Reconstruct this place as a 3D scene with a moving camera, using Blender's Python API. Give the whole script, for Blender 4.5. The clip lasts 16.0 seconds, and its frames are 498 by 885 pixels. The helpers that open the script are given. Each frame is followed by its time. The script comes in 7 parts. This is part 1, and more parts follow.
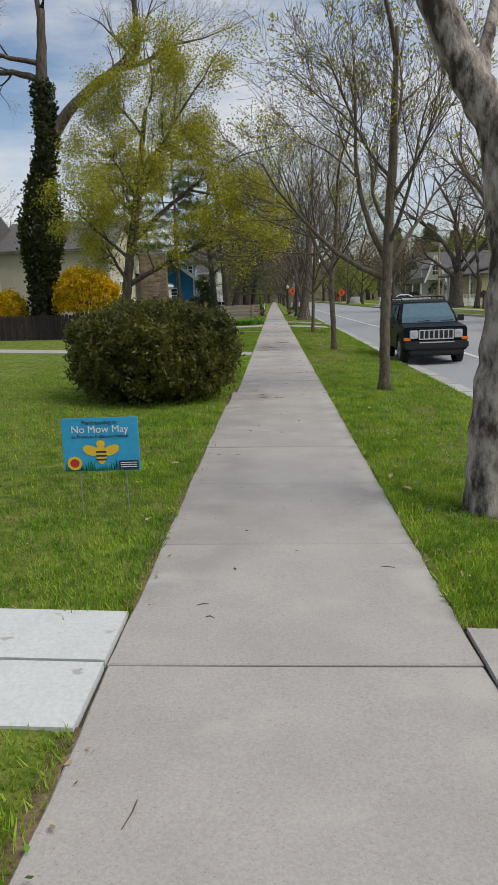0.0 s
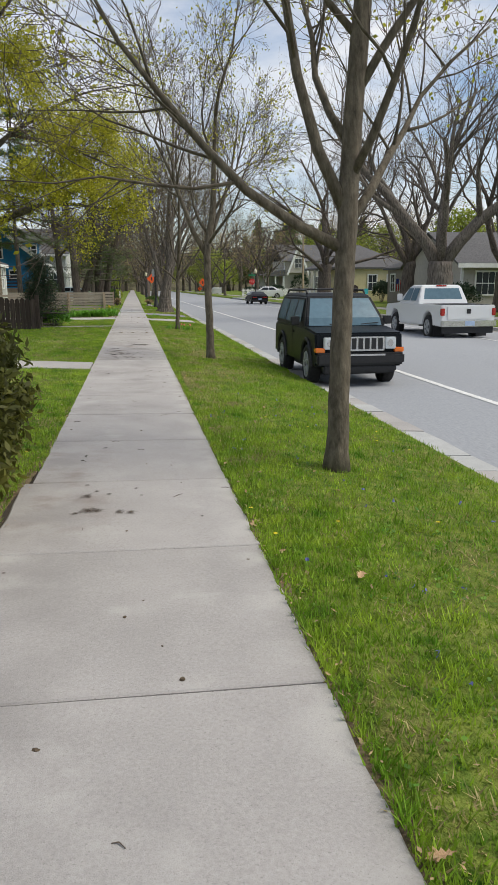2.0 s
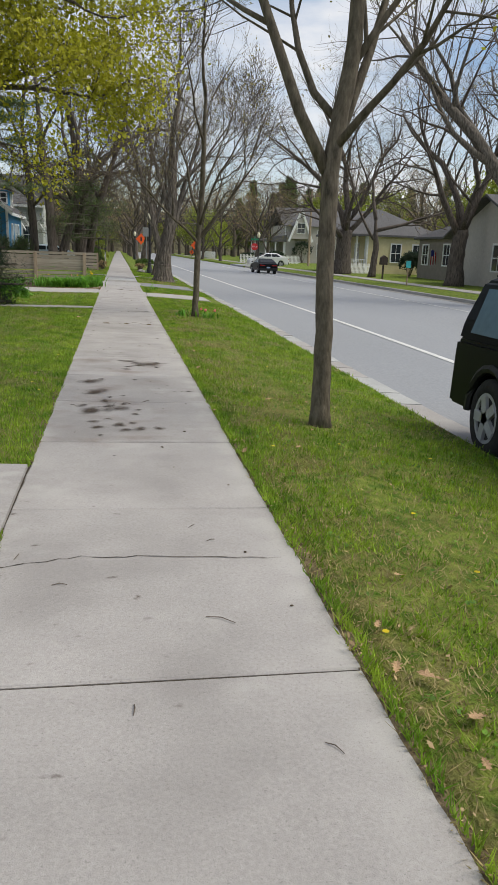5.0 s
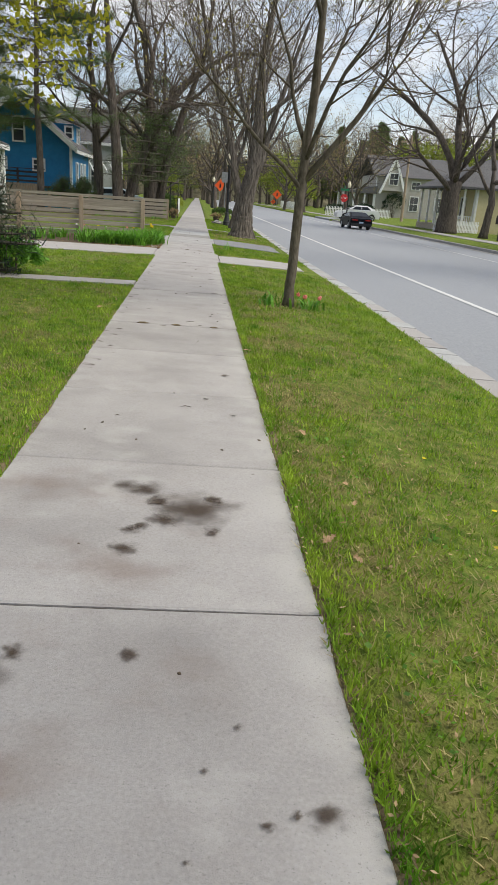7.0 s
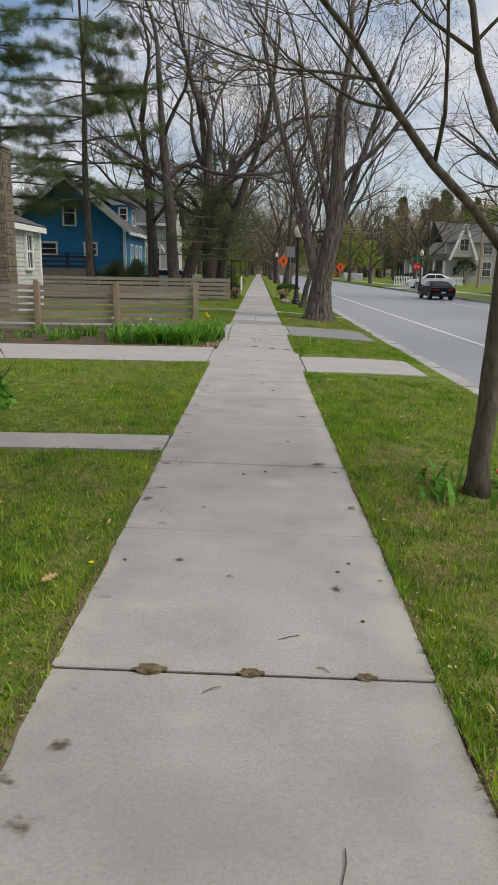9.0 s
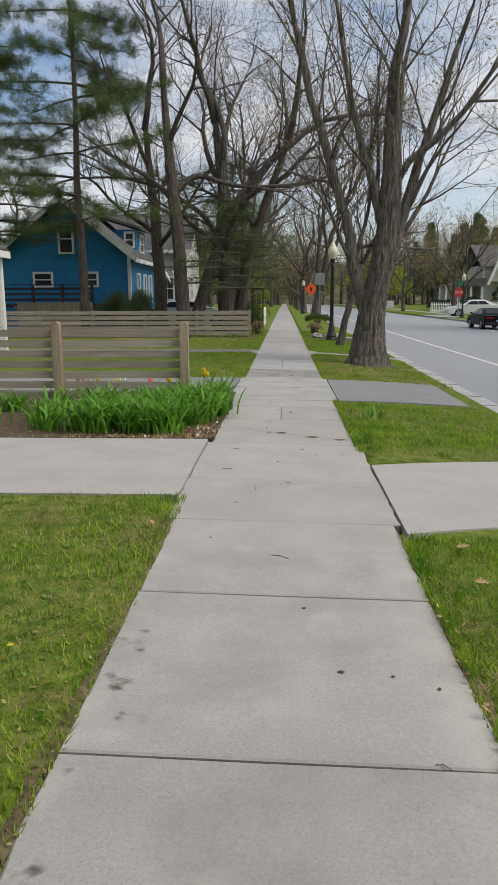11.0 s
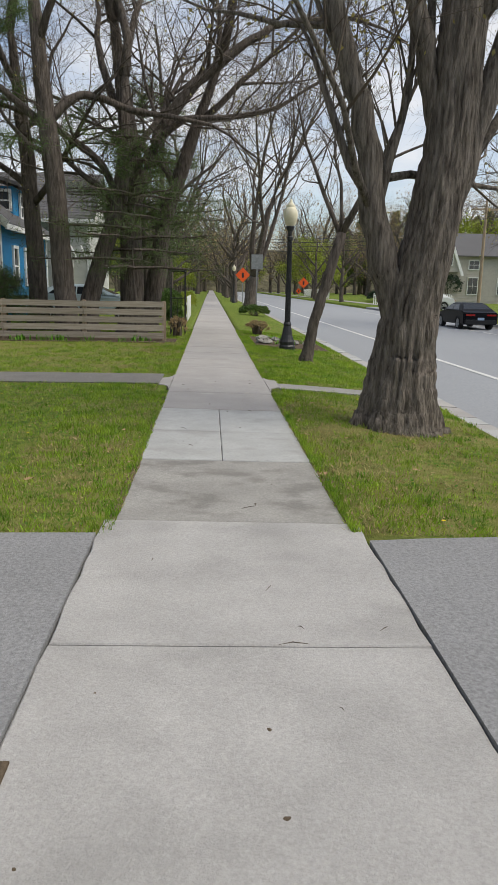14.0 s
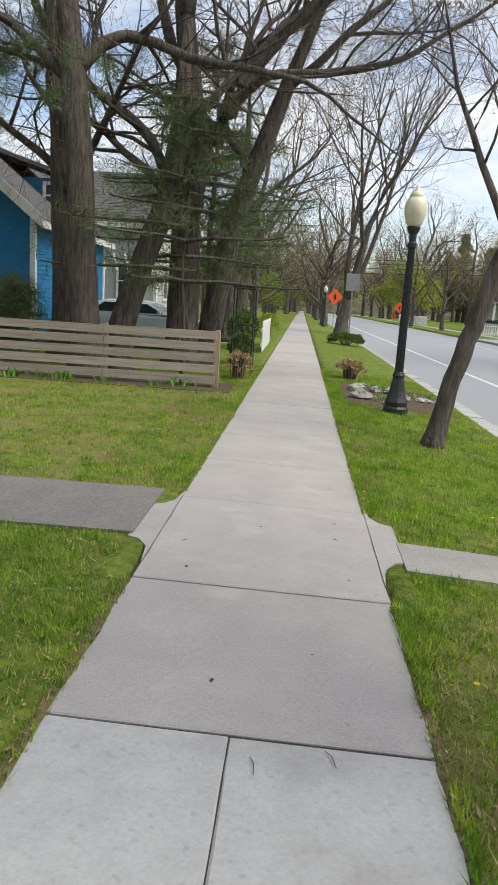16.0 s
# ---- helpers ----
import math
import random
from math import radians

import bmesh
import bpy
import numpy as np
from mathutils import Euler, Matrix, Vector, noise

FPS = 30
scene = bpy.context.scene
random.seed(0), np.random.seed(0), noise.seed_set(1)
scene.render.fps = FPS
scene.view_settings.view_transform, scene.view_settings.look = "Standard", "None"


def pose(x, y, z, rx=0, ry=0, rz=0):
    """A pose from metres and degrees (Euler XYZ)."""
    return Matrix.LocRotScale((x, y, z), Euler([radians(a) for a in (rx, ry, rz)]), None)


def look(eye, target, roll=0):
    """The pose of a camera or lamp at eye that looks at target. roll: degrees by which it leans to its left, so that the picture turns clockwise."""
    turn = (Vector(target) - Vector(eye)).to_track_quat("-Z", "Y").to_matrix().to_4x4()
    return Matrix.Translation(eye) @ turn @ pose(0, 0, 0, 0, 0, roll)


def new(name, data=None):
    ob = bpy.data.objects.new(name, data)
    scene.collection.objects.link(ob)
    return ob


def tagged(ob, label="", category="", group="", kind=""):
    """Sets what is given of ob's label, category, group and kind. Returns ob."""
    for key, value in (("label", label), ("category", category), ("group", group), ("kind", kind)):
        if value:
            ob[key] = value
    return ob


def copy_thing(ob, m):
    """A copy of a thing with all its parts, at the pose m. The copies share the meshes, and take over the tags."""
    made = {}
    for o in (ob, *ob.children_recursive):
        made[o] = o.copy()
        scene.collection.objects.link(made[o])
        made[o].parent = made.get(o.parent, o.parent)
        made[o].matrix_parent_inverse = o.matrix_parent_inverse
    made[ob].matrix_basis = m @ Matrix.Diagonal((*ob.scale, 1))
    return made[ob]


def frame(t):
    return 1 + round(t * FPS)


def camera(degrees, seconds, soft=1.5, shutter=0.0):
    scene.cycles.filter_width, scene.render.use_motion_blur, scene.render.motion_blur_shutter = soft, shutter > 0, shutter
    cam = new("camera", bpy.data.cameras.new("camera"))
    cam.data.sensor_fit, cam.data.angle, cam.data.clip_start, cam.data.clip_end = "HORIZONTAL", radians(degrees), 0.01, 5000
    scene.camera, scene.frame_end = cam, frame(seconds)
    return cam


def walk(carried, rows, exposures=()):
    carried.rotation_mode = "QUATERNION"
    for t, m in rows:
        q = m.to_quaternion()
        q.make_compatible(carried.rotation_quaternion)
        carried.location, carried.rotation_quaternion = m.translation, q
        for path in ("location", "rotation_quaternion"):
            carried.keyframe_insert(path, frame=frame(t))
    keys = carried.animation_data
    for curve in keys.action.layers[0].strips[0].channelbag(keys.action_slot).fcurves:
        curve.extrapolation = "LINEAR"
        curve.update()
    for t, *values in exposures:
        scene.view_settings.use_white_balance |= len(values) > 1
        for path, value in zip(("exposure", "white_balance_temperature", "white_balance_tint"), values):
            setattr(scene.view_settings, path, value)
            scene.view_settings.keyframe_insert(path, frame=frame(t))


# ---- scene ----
cam = camera(38.8, 16.0)
PATH = [
    (0, (-0.078, 0.335, 1.367), (-0.160, 2.293, 0.971), -2.2),
    (0.5, (0.021, 1.802, 1.342), (-0.087, 3.765, 0.974), -0.3),
    (1, (0.119, 3.257, 1.315), (0.068, 5.226, 0.971), 1.5),
    (1.5, (0.153, 4.657, 1.308), (0.258, 6.622, 0.950), 1.3),
    (2, (0.051, 6.049, 1.330), (0.361, 7.977, 0.898), -0.2),
    (2.5, (-0.017, 7.498, 1.303), (0.370, 9.394, 0.795), -0.8),
    (3, (0.004, 8.920, 1.299), (0.273, 10.811, 0.705), 0.1),
    (5.5, (-0.138, 15.917, 1.331), (0.255, 17.811, 0.820), 2.6),
    (6, (-0.065, 17.331, 1.313), (0.377, 19.204, 0.768), 2.1),
    (6.5, (0.089, 18.699, 1.312), (0.370, 20.573, 0.672), 2.8),
    (7, (0.189, 20.033, 1.319), (0.362, 21.915, 0.665), 4.0),
    (7.5, (0.142, 21.406, 1.317), (0.405, 23.277, 0.663), 3.7),
    (8, (0.004, 22.752, 1.291), (0.320, 24.615, 0.636), 2.9),
    (8.5, (-0.056, 24.030, 1.307), (0.124, 25.930, 0.711), 1.9),
    (9, (0.021, 25.316, 1.355), (0.004, 27.258, 0.880), 1.0),
    (9.5, (0.111, 26.641, 1.360), (0.021, 28.601, 0.973), -0.3),
    (10, (0.073, 28.071, 1.353), (-0.019, 30.030, 0.963), -0.3),
    (10.5, (0.035, 29.546, 1.346), (-0.059, 31.505, 0.954), -0.2),
    (11, (-0.004, 31.037, 1.340), (-0.100, 32.994, 0.944), -0.2),
    (11.5, (-0.042, 32.512, 1.333), (-0.140, 34.469, 0.935), -0.1),
    (12, (-0.080, 33.942, 1.326), (-0.180, 35.898, 0.925), -0.1),
    (12.5, (0.035, 35.300, 1.335), (-0.100, 37.257, 0.945), 1.5),
    (13, (0.081, 36.710, 1.316), (-0.019, 38.667, 0.918), 1.9),
    (13.5, (0.004, 38.081, 1.323), (0.010, 40.039, 0.916), 1.3),
    (14, (-0.134, 39.487, 1.341), (-0.022, 41.437, 0.911), 1.1),
    (14.5, (-0.247, 40.842, 1.369), (-0.249, 42.786, 0.900), 1.3),
    (15, (-0.181, 42.294, 1.393), (-0.336, 44.235, 0.936), 1.7),
    (15.5, (-0.039, 43.680, 1.438), (-0.229, 45.628, 1.026), 3.1),
    (16, (0.108, 45.094, 1.451), (-0.012, 47.052, 1.064), 3.6),
]
walk(cam, [(t, look(eye, target, roll)) for t, eye, target, roll in PATH],
     exposures=[(0, 0.0), (1, 0.2), (2.5, 0.3), (3, 0.34), (5.5, 0.22), (7, 0.4), (8, 0.22), (9.5, 0.05), (12, 0.22), (13, 0.28), (14, 0.25), (14.5, 0.22), (15.25, 0.42), (16, 0.6)])

# ---------- world and light ----------
world = bpy.data.worlds.new("sky")
scene.world = world
world.use_nodes = True
wn, wl = world.node_tree.nodes, world.node_tree.links
wn.clear()
sky = wn.new("ShaderNodeTexSky")
sky.sky_type, sky.sun_disc = "NISHITA", False
SUN_EL, SUN_AZ = 55.0, 108.0
sky.sun_elevation, sky.sun_rotation = radians(SUN_EL), radians(SUN_AZ)
tco = wn.new("ShaderNodeTexCoord")
mp = wn.new("ShaderNodeMapping")
mp.inputs["Scale"].default_value = (1.0, 1.0, 3.2)
cn = wn.new("ShaderNodeTexNoise")
cn.inputs["Scale"].default_value, cn.inputs["Detail"].default_value, cn.inputs["Roughness"].default_value = 2.2, 7, 0.58
cr = wn.new("ShaderNodeValToRGB")
cr.color_ramp.elements[0].position, cr.color_ramp.elements[1].position = 0.40, 0.66
cl = wn.new("ShaderNodeMixRGB")
cl.inputs["Color2"].default_value = (6.4, 6.4, 6.5, 1)
bg = wn.new("ShaderNodeBackground")
bg.inputs["Strength"].default_value = 0.12
wo = wn.new("ShaderNodeOutputWorld")
wl.new(tco.outputs["Generated"], mp.inputs["Vector"])
wl.new(mp.outputs["Vector"], cn.inputs["Vector"])
wl.new(cn.outputs["Fac"], cr.inputs["Fac"])
wl.new(cr.outputs["Color"], cl.inputs["Fac"])
wl.new(sky.outputs["Color"], cl.inputs["Color1"])
wl.new(cl.outputs["Color"], bg.inputs["Color"])
wl.new(bg.outputs["Background"], wo.inputs["Surface"])
sun = new("sun", bpy.data.lights.new("sun", "SUN"))
sun.data.energy, sun.data.angle, sun.data.color = 2.6, radians(38), (1.0, 0.935, 0.80)
sun.matrix_world = look((0, 0, 0), (-math.sin(radians(SUN_AZ)) * math.cos(radians(SUN_EL)), -math.cos(radians(SUN_AZ)) * math.cos(radians(SUN_EL)), -math.sin(radians(SUN_EL))))

# ---------- materials ----------


def surf(name, c1, c2, scale=6.0, rough=0.8, bump=0.25, bscale=60.0, big=0.0, bigscale=0.5, metal=0.0, rnd=0.0, world_space=False, stretch=(1, 1, 1), spec=0.4, bdist=0.02, island=False):
    """A surface of two mixed colours with grain, wide stains and relief."""
    m = bpy.data.materials.new(name)
    m.use_nodes = True
    n, l = m.node_tree.nodes, m.node_tree.links
    b = n["Principled BSDF"]
    b.inputs["Roughness"].default_value, b.inputs["Metallic"].default_value = rough, metal
    b.inputs["Specular IOR Level"].default_value = spec
    if world_space:
        co = n.new("ShaderNodeNewGeometry").outputs["Position"]
    else:
        co = n.new("ShaderNodeTexCoord").outputs["Object"]
    mapn = n.new("ShaderNodeMapping")
    mapn.inputs["Scale"].default_value = stretch
    l.new(co, mapn.inputs["Vector"])
    v = mapn.outputs["Vector"]

    def noise_node(s, d, r=0.6):
        t = n.new("ShaderNodeTexNoise")
        t.inputs["Scale"].default_value, t.inputs["Detail"].default_value, t.inputs["Roughness"].default_value = s, d, r
        l.new(v, t.inputs["Vector"])
        return t
    n1 = noise_node(scale, 8, 0.65)
    ramp = n.new("ShaderNodeValToRGB")
    ramp.color_ramp.elements[0].position, ramp.color_ramp.elements[1].position = 0.3, 0.7
    ramp.color_ramp.elements[0].color, ramp.color_ramp.elements[1].color = (*c1, 1), (*c2, 1)
    l.new(n1.outputs["Fac"], ramp.inputs["Fac"])
    col = ramp.outputs["Color"]
    if big or rnd:
        h = n.new("ShaderNodeHueSaturation")
        l.new(col, h.inputs["Color"])
        val = n.new("ShaderNodeMath")
        val.operation, val.inputs[1].default_value, val.inputs[2].default_value = "MULTIPLY_ADD", 2.0 * big, 1 - big
        if big:
            l.new(noise_node(bigscale, 4).outputs["Fac"], val.inputs[0])
        else:
            val.inputs[0].default_value, val.inputs[1].default_value, val.inputs[2].default_value = 0, 0, 1
        out = val.outputs[0]
        if rnd:
            src = n.new("ShaderNodeNewGeometry").outputs["Random Per Island"] if island else n.new("ShaderNodeObjectInfo").outputs["Random"]
            add = n.new("ShaderNodeMath")
            add.operation, add.inputs[1].default_value, add.inputs[2].default_value = "MULTIPLY_ADD", rnd, -rnd / 2
            l.new(src, add.inputs[0])
            sm = n.new("ShaderNodeMath")
            l.new(out, sm.inputs[0]), l.new(add.outputs[0], sm.inputs[1])
            out = sm.outputs[0]
        l.new(out, h.inputs["Value"])
        col = h.outputs["Color"]
    l.new(col, b.inputs["Base Color"])
    if bump:
        bn = n.new("ShaderNodeBump")
        bn.inputs["Strength"].default_value, bn.inputs["Distance"].default_value = bump, bdist
        l.new(noise_node(bscale, 5).outputs["Fac"], bn.inputs["Height"])
        l.new(bn.outputs["Normal"], b.inputs["Normal"])
    return m


def plain(name, c, rough=0.5, metal=0.0, spec=0.5):
    return surf(name, [x * 0.88 for x in c], [min(1, x * 1.1) for x in c], 9, rough, 0.05, 120, metal=metal, spec=spec)


def glassy(name, c, rough=0.06):
    m = bpy.data.materials.new(name)
    m.use_nodes = True
    b = m.node_tree.nodes["Principled BSDF"]
    b.inputs["Base Color"].default_value, b.inputs["Roughness"].default_value = (*c, 1), rough
    b.inputs["Specular IOR Level"].default_value, b.inputs["IOR"].default_value = 0.8, 1.5
    return m


def leaf_mat(name, c1, c2, scale=1.3, big=0.0, bigscale=0.5):
    """Thin leaves that let some light through."""
    m = surf(name, c1, c2, scale, 0.6, 0, rnd=0.75, island=True, big=big, bigscale=bigscale)
    n, l = m.node_tree.nodes, m.node_tree.links
    b = n["Principled BSDF"]
    col = b.inputs["Base Color"].links[0].from_socket
    tr = n.new("ShaderNodeBsdfTranslucent")
    mx = n.new("ShaderNodeMixShader")
    mx.inputs["Fac"].default_value = 0.4
    l.new(col, tr.inputs["Color"])
    l.new(b.outputs["BSDF"], mx.inputs[1]), l.new(tr.outputs["BSDF"], mx.inputs[2])
    l.new(mx.outputs["Shader"], n["Material Output"].inputs["Surface"])
    return m


CONCRETE = surf("concrete", (0.315, 0.298, 0.285), (0.405, 0.386, 0.371), 85, 0.92, 0.45, 240, big=0.2, bigscale=1.9, rnd=0.12, world_space=True, spec=0.2, bdist=0.006)
CONCRETE_PALE = surf("pale concrete", (0.355, 0.358, 0.352), (0.435, 0.437, 0.43), 60, 0.92, 0.45, 160, big=0.22, bigscale=3.2, rnd=0.06, world_space=True, spec=0.2, bdist=0.006)
CONCRETE_MID = surf("newer grey concrete", (0.322, 0.312, 0.302), (0.432, 0.421, 0.409), 70, 0.92, 0.6, 130, big=0.24, bigscale=2.4, rnd=0.06, world_space=True, spec=0.2, bdist=0.008)
CONCRETE_FRESH = surf("fresh pale concrete", (0.47, 0.485, 0.49), (0.58, 0.595, 0.60), 50, 0.9, 0.4, 140, big=0.15, bigscale=2.5, world_space=True, spec=0.2, bdist=0.006)
DAMP = surf("dark damp concrete", (0.135, 0.127, 0.118), (0.235, 0.222, 0.205), 40, 0.85, 0.5, 120, big=0.3, bigscale=2.2, world_space=True, spec=0.3, bdist=0.006)
CONCRETE_DARK = surf("weathered concrete", (0.235, 0.227, 0.213), (0.345, 0.333, 0.313), 60, 0.95, 0.6, 120, big=0.34, bigscale=2.6, rnd=0.08, world_space=True, spec=0.2, bdist=0.008)


def stained(m, bands, colour=(0.058, 0.036, 0.025), amount=0.90, soft=0.11, fade=0.1):
    """Lays stains on a ground material within stretches of the walk: (y0, y1, x0, x1, scale, threshold, seed)."""
    n, l = m.node_tree.nodes, m.node_tree.links
    b = n["Principled BSDF"]
    col = b.inputs["Base Color"].links[0].from_socket
    pos = n.new("ShaderNodeNewGeometry")
    sep = n.new("ShaderNodeSeparateXYZ")
    l.new(pos.outputs["Position"], sep.inputs[0])

    def mathn(op, a, b_):
        q = n.new("ShaderNodeMath")
        q.operation = op
        for i, s in enumerate((a, b_)):
            if isinstance(s, (int, float)):
                q.inputs[i].default_value = s
            else:
                l.new(s, q.inputs[i])
        return q.outputs[0]

    def step(sock, a, b_):
        q = n.new("ShaderNodeMapRange")
        q.interpolation_type = "SMOOTHSTEP"
        q.inputs["From Min"].default_value, q.inputs["From Max"].default_value = a, b_
        l.new(sock, q.inputs["Value"])
        return q.outputs[0]
    total = None
    for y0, y1, x0, x1, scale, th, seed in bands:
        off = n.new("ShaderNodeMapping")
        off.inputs["Location"].default_value = (seed, seed * 1.7, 0)
        off.inputs["Scale"].default_value = (1.0, 1.25, 1.0)
        l.new(pos.outputs["Position"], off.inputs["Vector"])
        t = n.new("ShaderNodeTexNoise")
        t.inputs["Scale"].default_value, t.inputs["Detail"].default_value, t.inputs["Roughness"].default_value = scale, 4, 0.5
        l.new(off.outputs["Vector"], t.inputs["Vector"])
        f = step(t.outputs["Fac"], th, th + soft)
        for a, b_, s in ((y0, y0 + 0.5, "Y"), (y1, y1 - 0.5, "Y"), (x0, x0 + fade, "X"), (x1, x1 - fade, "X")):
            f = mathn("MULTIPLY", f, step(sep.outputs[s], a, b_) if a < b_ else mathn("SUBTRACT", 1.0, step(sep.outputs[s], b_, a)))
        total = f if total is None else mathn("MAXIMUM", total, f)
    mx = n.new("ShaderNodeMixRGB")
    mx.inputs["Color2"].default_value = (*colour, 1)
    l.new(mathn("MULTIPLY", total, amount), mx.inputs["Fac"])
    l.new(col, mx.inputs["Color1"])
    l.new(mx.outputs["Color"], b.inputs["Base Color"])


stained(CONCRETE, [(13.5, 18.8, -0.75, 0.1, 9.0, 0.655, 1.0), (-5.0, 60.0, -0.8, 0.8, 14.0, 0.735, 2.0), (25.0, 34.0, -0.8, -0.42, 6.0, 0.60, 7.0), (46.0, 52.0, 0.3, 0.8, 9.0, 0.69, 4.0)])
stained(CONCRETE, [(2.9, 10.5, -1.05, -0.10, 1.3, 0.36, 6.0), (3.2, 7.5, 0.2, 1.0, 1.6, 0.42, 3.0), (9.3, 12.6, -1.1, -0.1, 2.2, 0.36, 12.0), (13.0, 24.0, -0.85, 0.5, 1.4, 0.42, 8.0), (23.0, 35.0, -1.0, 0.75, 1.5, 0.44, 11.0), (23.0, 34.5, -1.1, -0.35, 3.5, 0.42, 14.0)], (0.175, 0.162, 0.155), 0.36, 0.3, 0.4)
stained(CONCRETE, [(9.6, 12.2, -0.85, 0.0, 3.2, 0.46, 15.0), (19.0, 23.6, -0.85, 0.45, 2.4, 0.46, 16.0)], (0.17, 0.115, 0.085), 0.5, 0.3, 0.35)
stained(CONCRETE, [(-3.0, 35.0, 0.42, 0.95, 2.6, 0.40, 21.0), (12.0, 35.0, -0.95, -0.5, 4.0, 0.47, 22.0), (-3.0, 60.0, -0.9, 0.9, 2.3, 0.56, 23.0)], (0.47, 0.455, 0.43), 0.55, 0.22, 0.2)
stained(CONCRETE, [(-3.0, 60.0, -0.9, 0.9, 120.0, 0.60, 24.0)], (0.17, 0.16, 0.15), 0.5, 0.12)
stained(CONCRETE_FRESH, [(1.0, 4.0, -8.0, -0.6, 9.0, 0.62, 41.0), (2.7, 4.0, -8.0, -1.35, 2.0, 0.45, 42.0)], (0.26, 0.24, 0.22), 0.6, 0.08)
stained(CONCRETE_PALE, [(30.0, 60.0, -0.9, 0.9, 2.0, 0.5, 31.0), (30.0, 60.0, -0.9, 0.9, 26.0, 0.56, 32.0)], (0.25, 0.24, 0.225), 0.45, 0.2)
stained(CONCRETE_MID, [(30.0, 60.0, -0.9, 0.9, 2.0, 0.47, 33.0), (30.0, 60.0, -0.9, 0.9, 40.0, 0.58, 34.0)], (0.21, 0.205, 0.197), 0.33, 0.25)
stained(CONCRETE_DARK, [(30.0, 60.0, -0.9, 0.9, 3.0, 0.46, 35.0)], (0.13, 0.122, 0.113), 0.5, 0.2)
JOINT = surf("joint soil", (0.035, 0.030, 0.025), (0.09, 0.076, 0.06), 30, 1.0, 0.4, 90, world_space=True, spec=0.1)
ASPHALT = surf("road asphalt", (0.245, 0.255, 0.272), (0.325, 0.337, 0.356), 45, 0.9, 0.4, 220, big=0.12, bigscale=0.25, world_space=True, spec=0.25, stretch=(1, 0.25, 1), bdist=0.006)
ASPHALT_DRIVE = surf("drive asphalt", (0.17, 0.17, 0.175), (0.32, 0.32, 0.325), 60, 0.95, 0.6, 130, big=0.2, bigscale=0.9, world_space=True, spec=0.2, bdist=0.01)
SOIL = surf("soil", (0.055, 0.042, 0.030), (0.15, 0.115, 0.08), 16, 1.0, 0.8, 40, big=0.2, world_space=True, spec=0.1)
TURF = surf("turf", (0.036, 0.100, 0.007), (0.24, 0.27, 0.058), 11.0, 0.95, 0.9, 55, big=0.5, bigscale=2.6, world_space=True, spec=0.1, bdist=0.03)
GRASS = leaf_mat("grass blade", (0.055, 0.195, 0.006), (0.41, 0.53, 0.05), 3.2, 0.42, 7.0)
CLOVER = leaf_mat("clover leaf", (0.05, 0.17, 0.014), (0.18, 0.31, 0.035), 3.0, 0.3, 6.0)
stained(TURF, [(43.0, 48.5, 0.6, 2.85, 3.0, 0.40, 2.0), (42.8, 47.0, -1.7, -0.6, 4.0, 0.42, 5.0), (14.0, 31.0, 0.6, 1.15, 5.0, 0.46, 3.0), (4.0, 40.0, -1.0, -0.6, 6.0, 0.5, 7.0), (-5.0, 75.0, -8.0, 3.0, 2.0, 0.58, 9.0), (50.0, 57.5, -6.0, -0.6, 1.2, 0.42, 4.0)], (0.25, 0.215, 0.085), 0.6, 0.15)
STRAW = leaf_mat("dry grass", (0.28, 0.23, 0.09), (0.46, 0.39, 0.18))
DEADLEAF = surf("dead leaf", (0.20, 0.12, 0.05), (0.48, 0.36, 0.20), 9, 0.9, 0.3, 60, rnd=0.7, island=True)
IRIS = leaf_mat("strap leaf", (0.045, 0.18, 0.015), (0.22, 0.44, 0.045), 3.0)
BARK = surf("grey brown bark", (0.038, 0.031, 0.026), (0.27, 0.235, 0.20), 22, 0.95, 1.0, 24, big=0.2, bigscale=1.2, stretch=(1, 1, 0.14), spec=0.15, bdist=0.06)
BARK_DARK = surf("dark bark", (0.048, 0.040, 0.034), (0.185, 0.155, 0.132), 14, 0.95, 1.0, 26, big=0.15, stretch=(1, 1, 0.2), spec=0.15, bdist=0.06)
BARK_YOUNG = surf("olive brown young bark", (0.055, 0.046, 0.034), (0.19, 0.16, 0.12), 22, 0.9, 0.7, 45, big=0.2, stretch=(1, 1, 0.35), spec=0.2, bdist=0.015)
TWIG = surf("twig", (0.075, 0.058, 0.045), (0.15, 0.12, 0.095), 5, 0.95, 0)
BIRCH = surf("peeling birch bark", (0.055, 0.042, 0.036), (0.40, 0.355, 0.32), 9, 0.9, 1.0, 16, big=0.4, bigscale=2.6, stretch=(1, 1, 0.45), spec=0.2, bdist=0.04)
for el, at in zip(BIRCH.node_tree.nodes["Color Ramp"].color_ramp.elements, (0.40, 0.60)):
    el.position = at
BUD_LEAF = leaf_mat("young maple leaf", (0.25, 0.265, 0.012), (0.52, 0.49, 0.04))
BUD_PALE = leaf_mat("opening bud", (0.22, 0.17, 0.055), (0.33, 0.30, 0.10))
NEEDLE = leaf_mat("pine needle", (0.055, 0.10, 0.028), (0.15, 0.20, 0.065))
SPRUCE = leaf_mat("spruce needle", (0.014, 0.032, 0.018), (0.04, 0.07, 0.035))
YEW = leaf_mat("yew foliage", (0.028, 0.042, 0.010), (0.17, 0.165, 0.03))
IVY = leaf_mat("ivy leaf", (0.016, 0.028, 0.009), (0.06, 0.075, 0.016), 1.0)
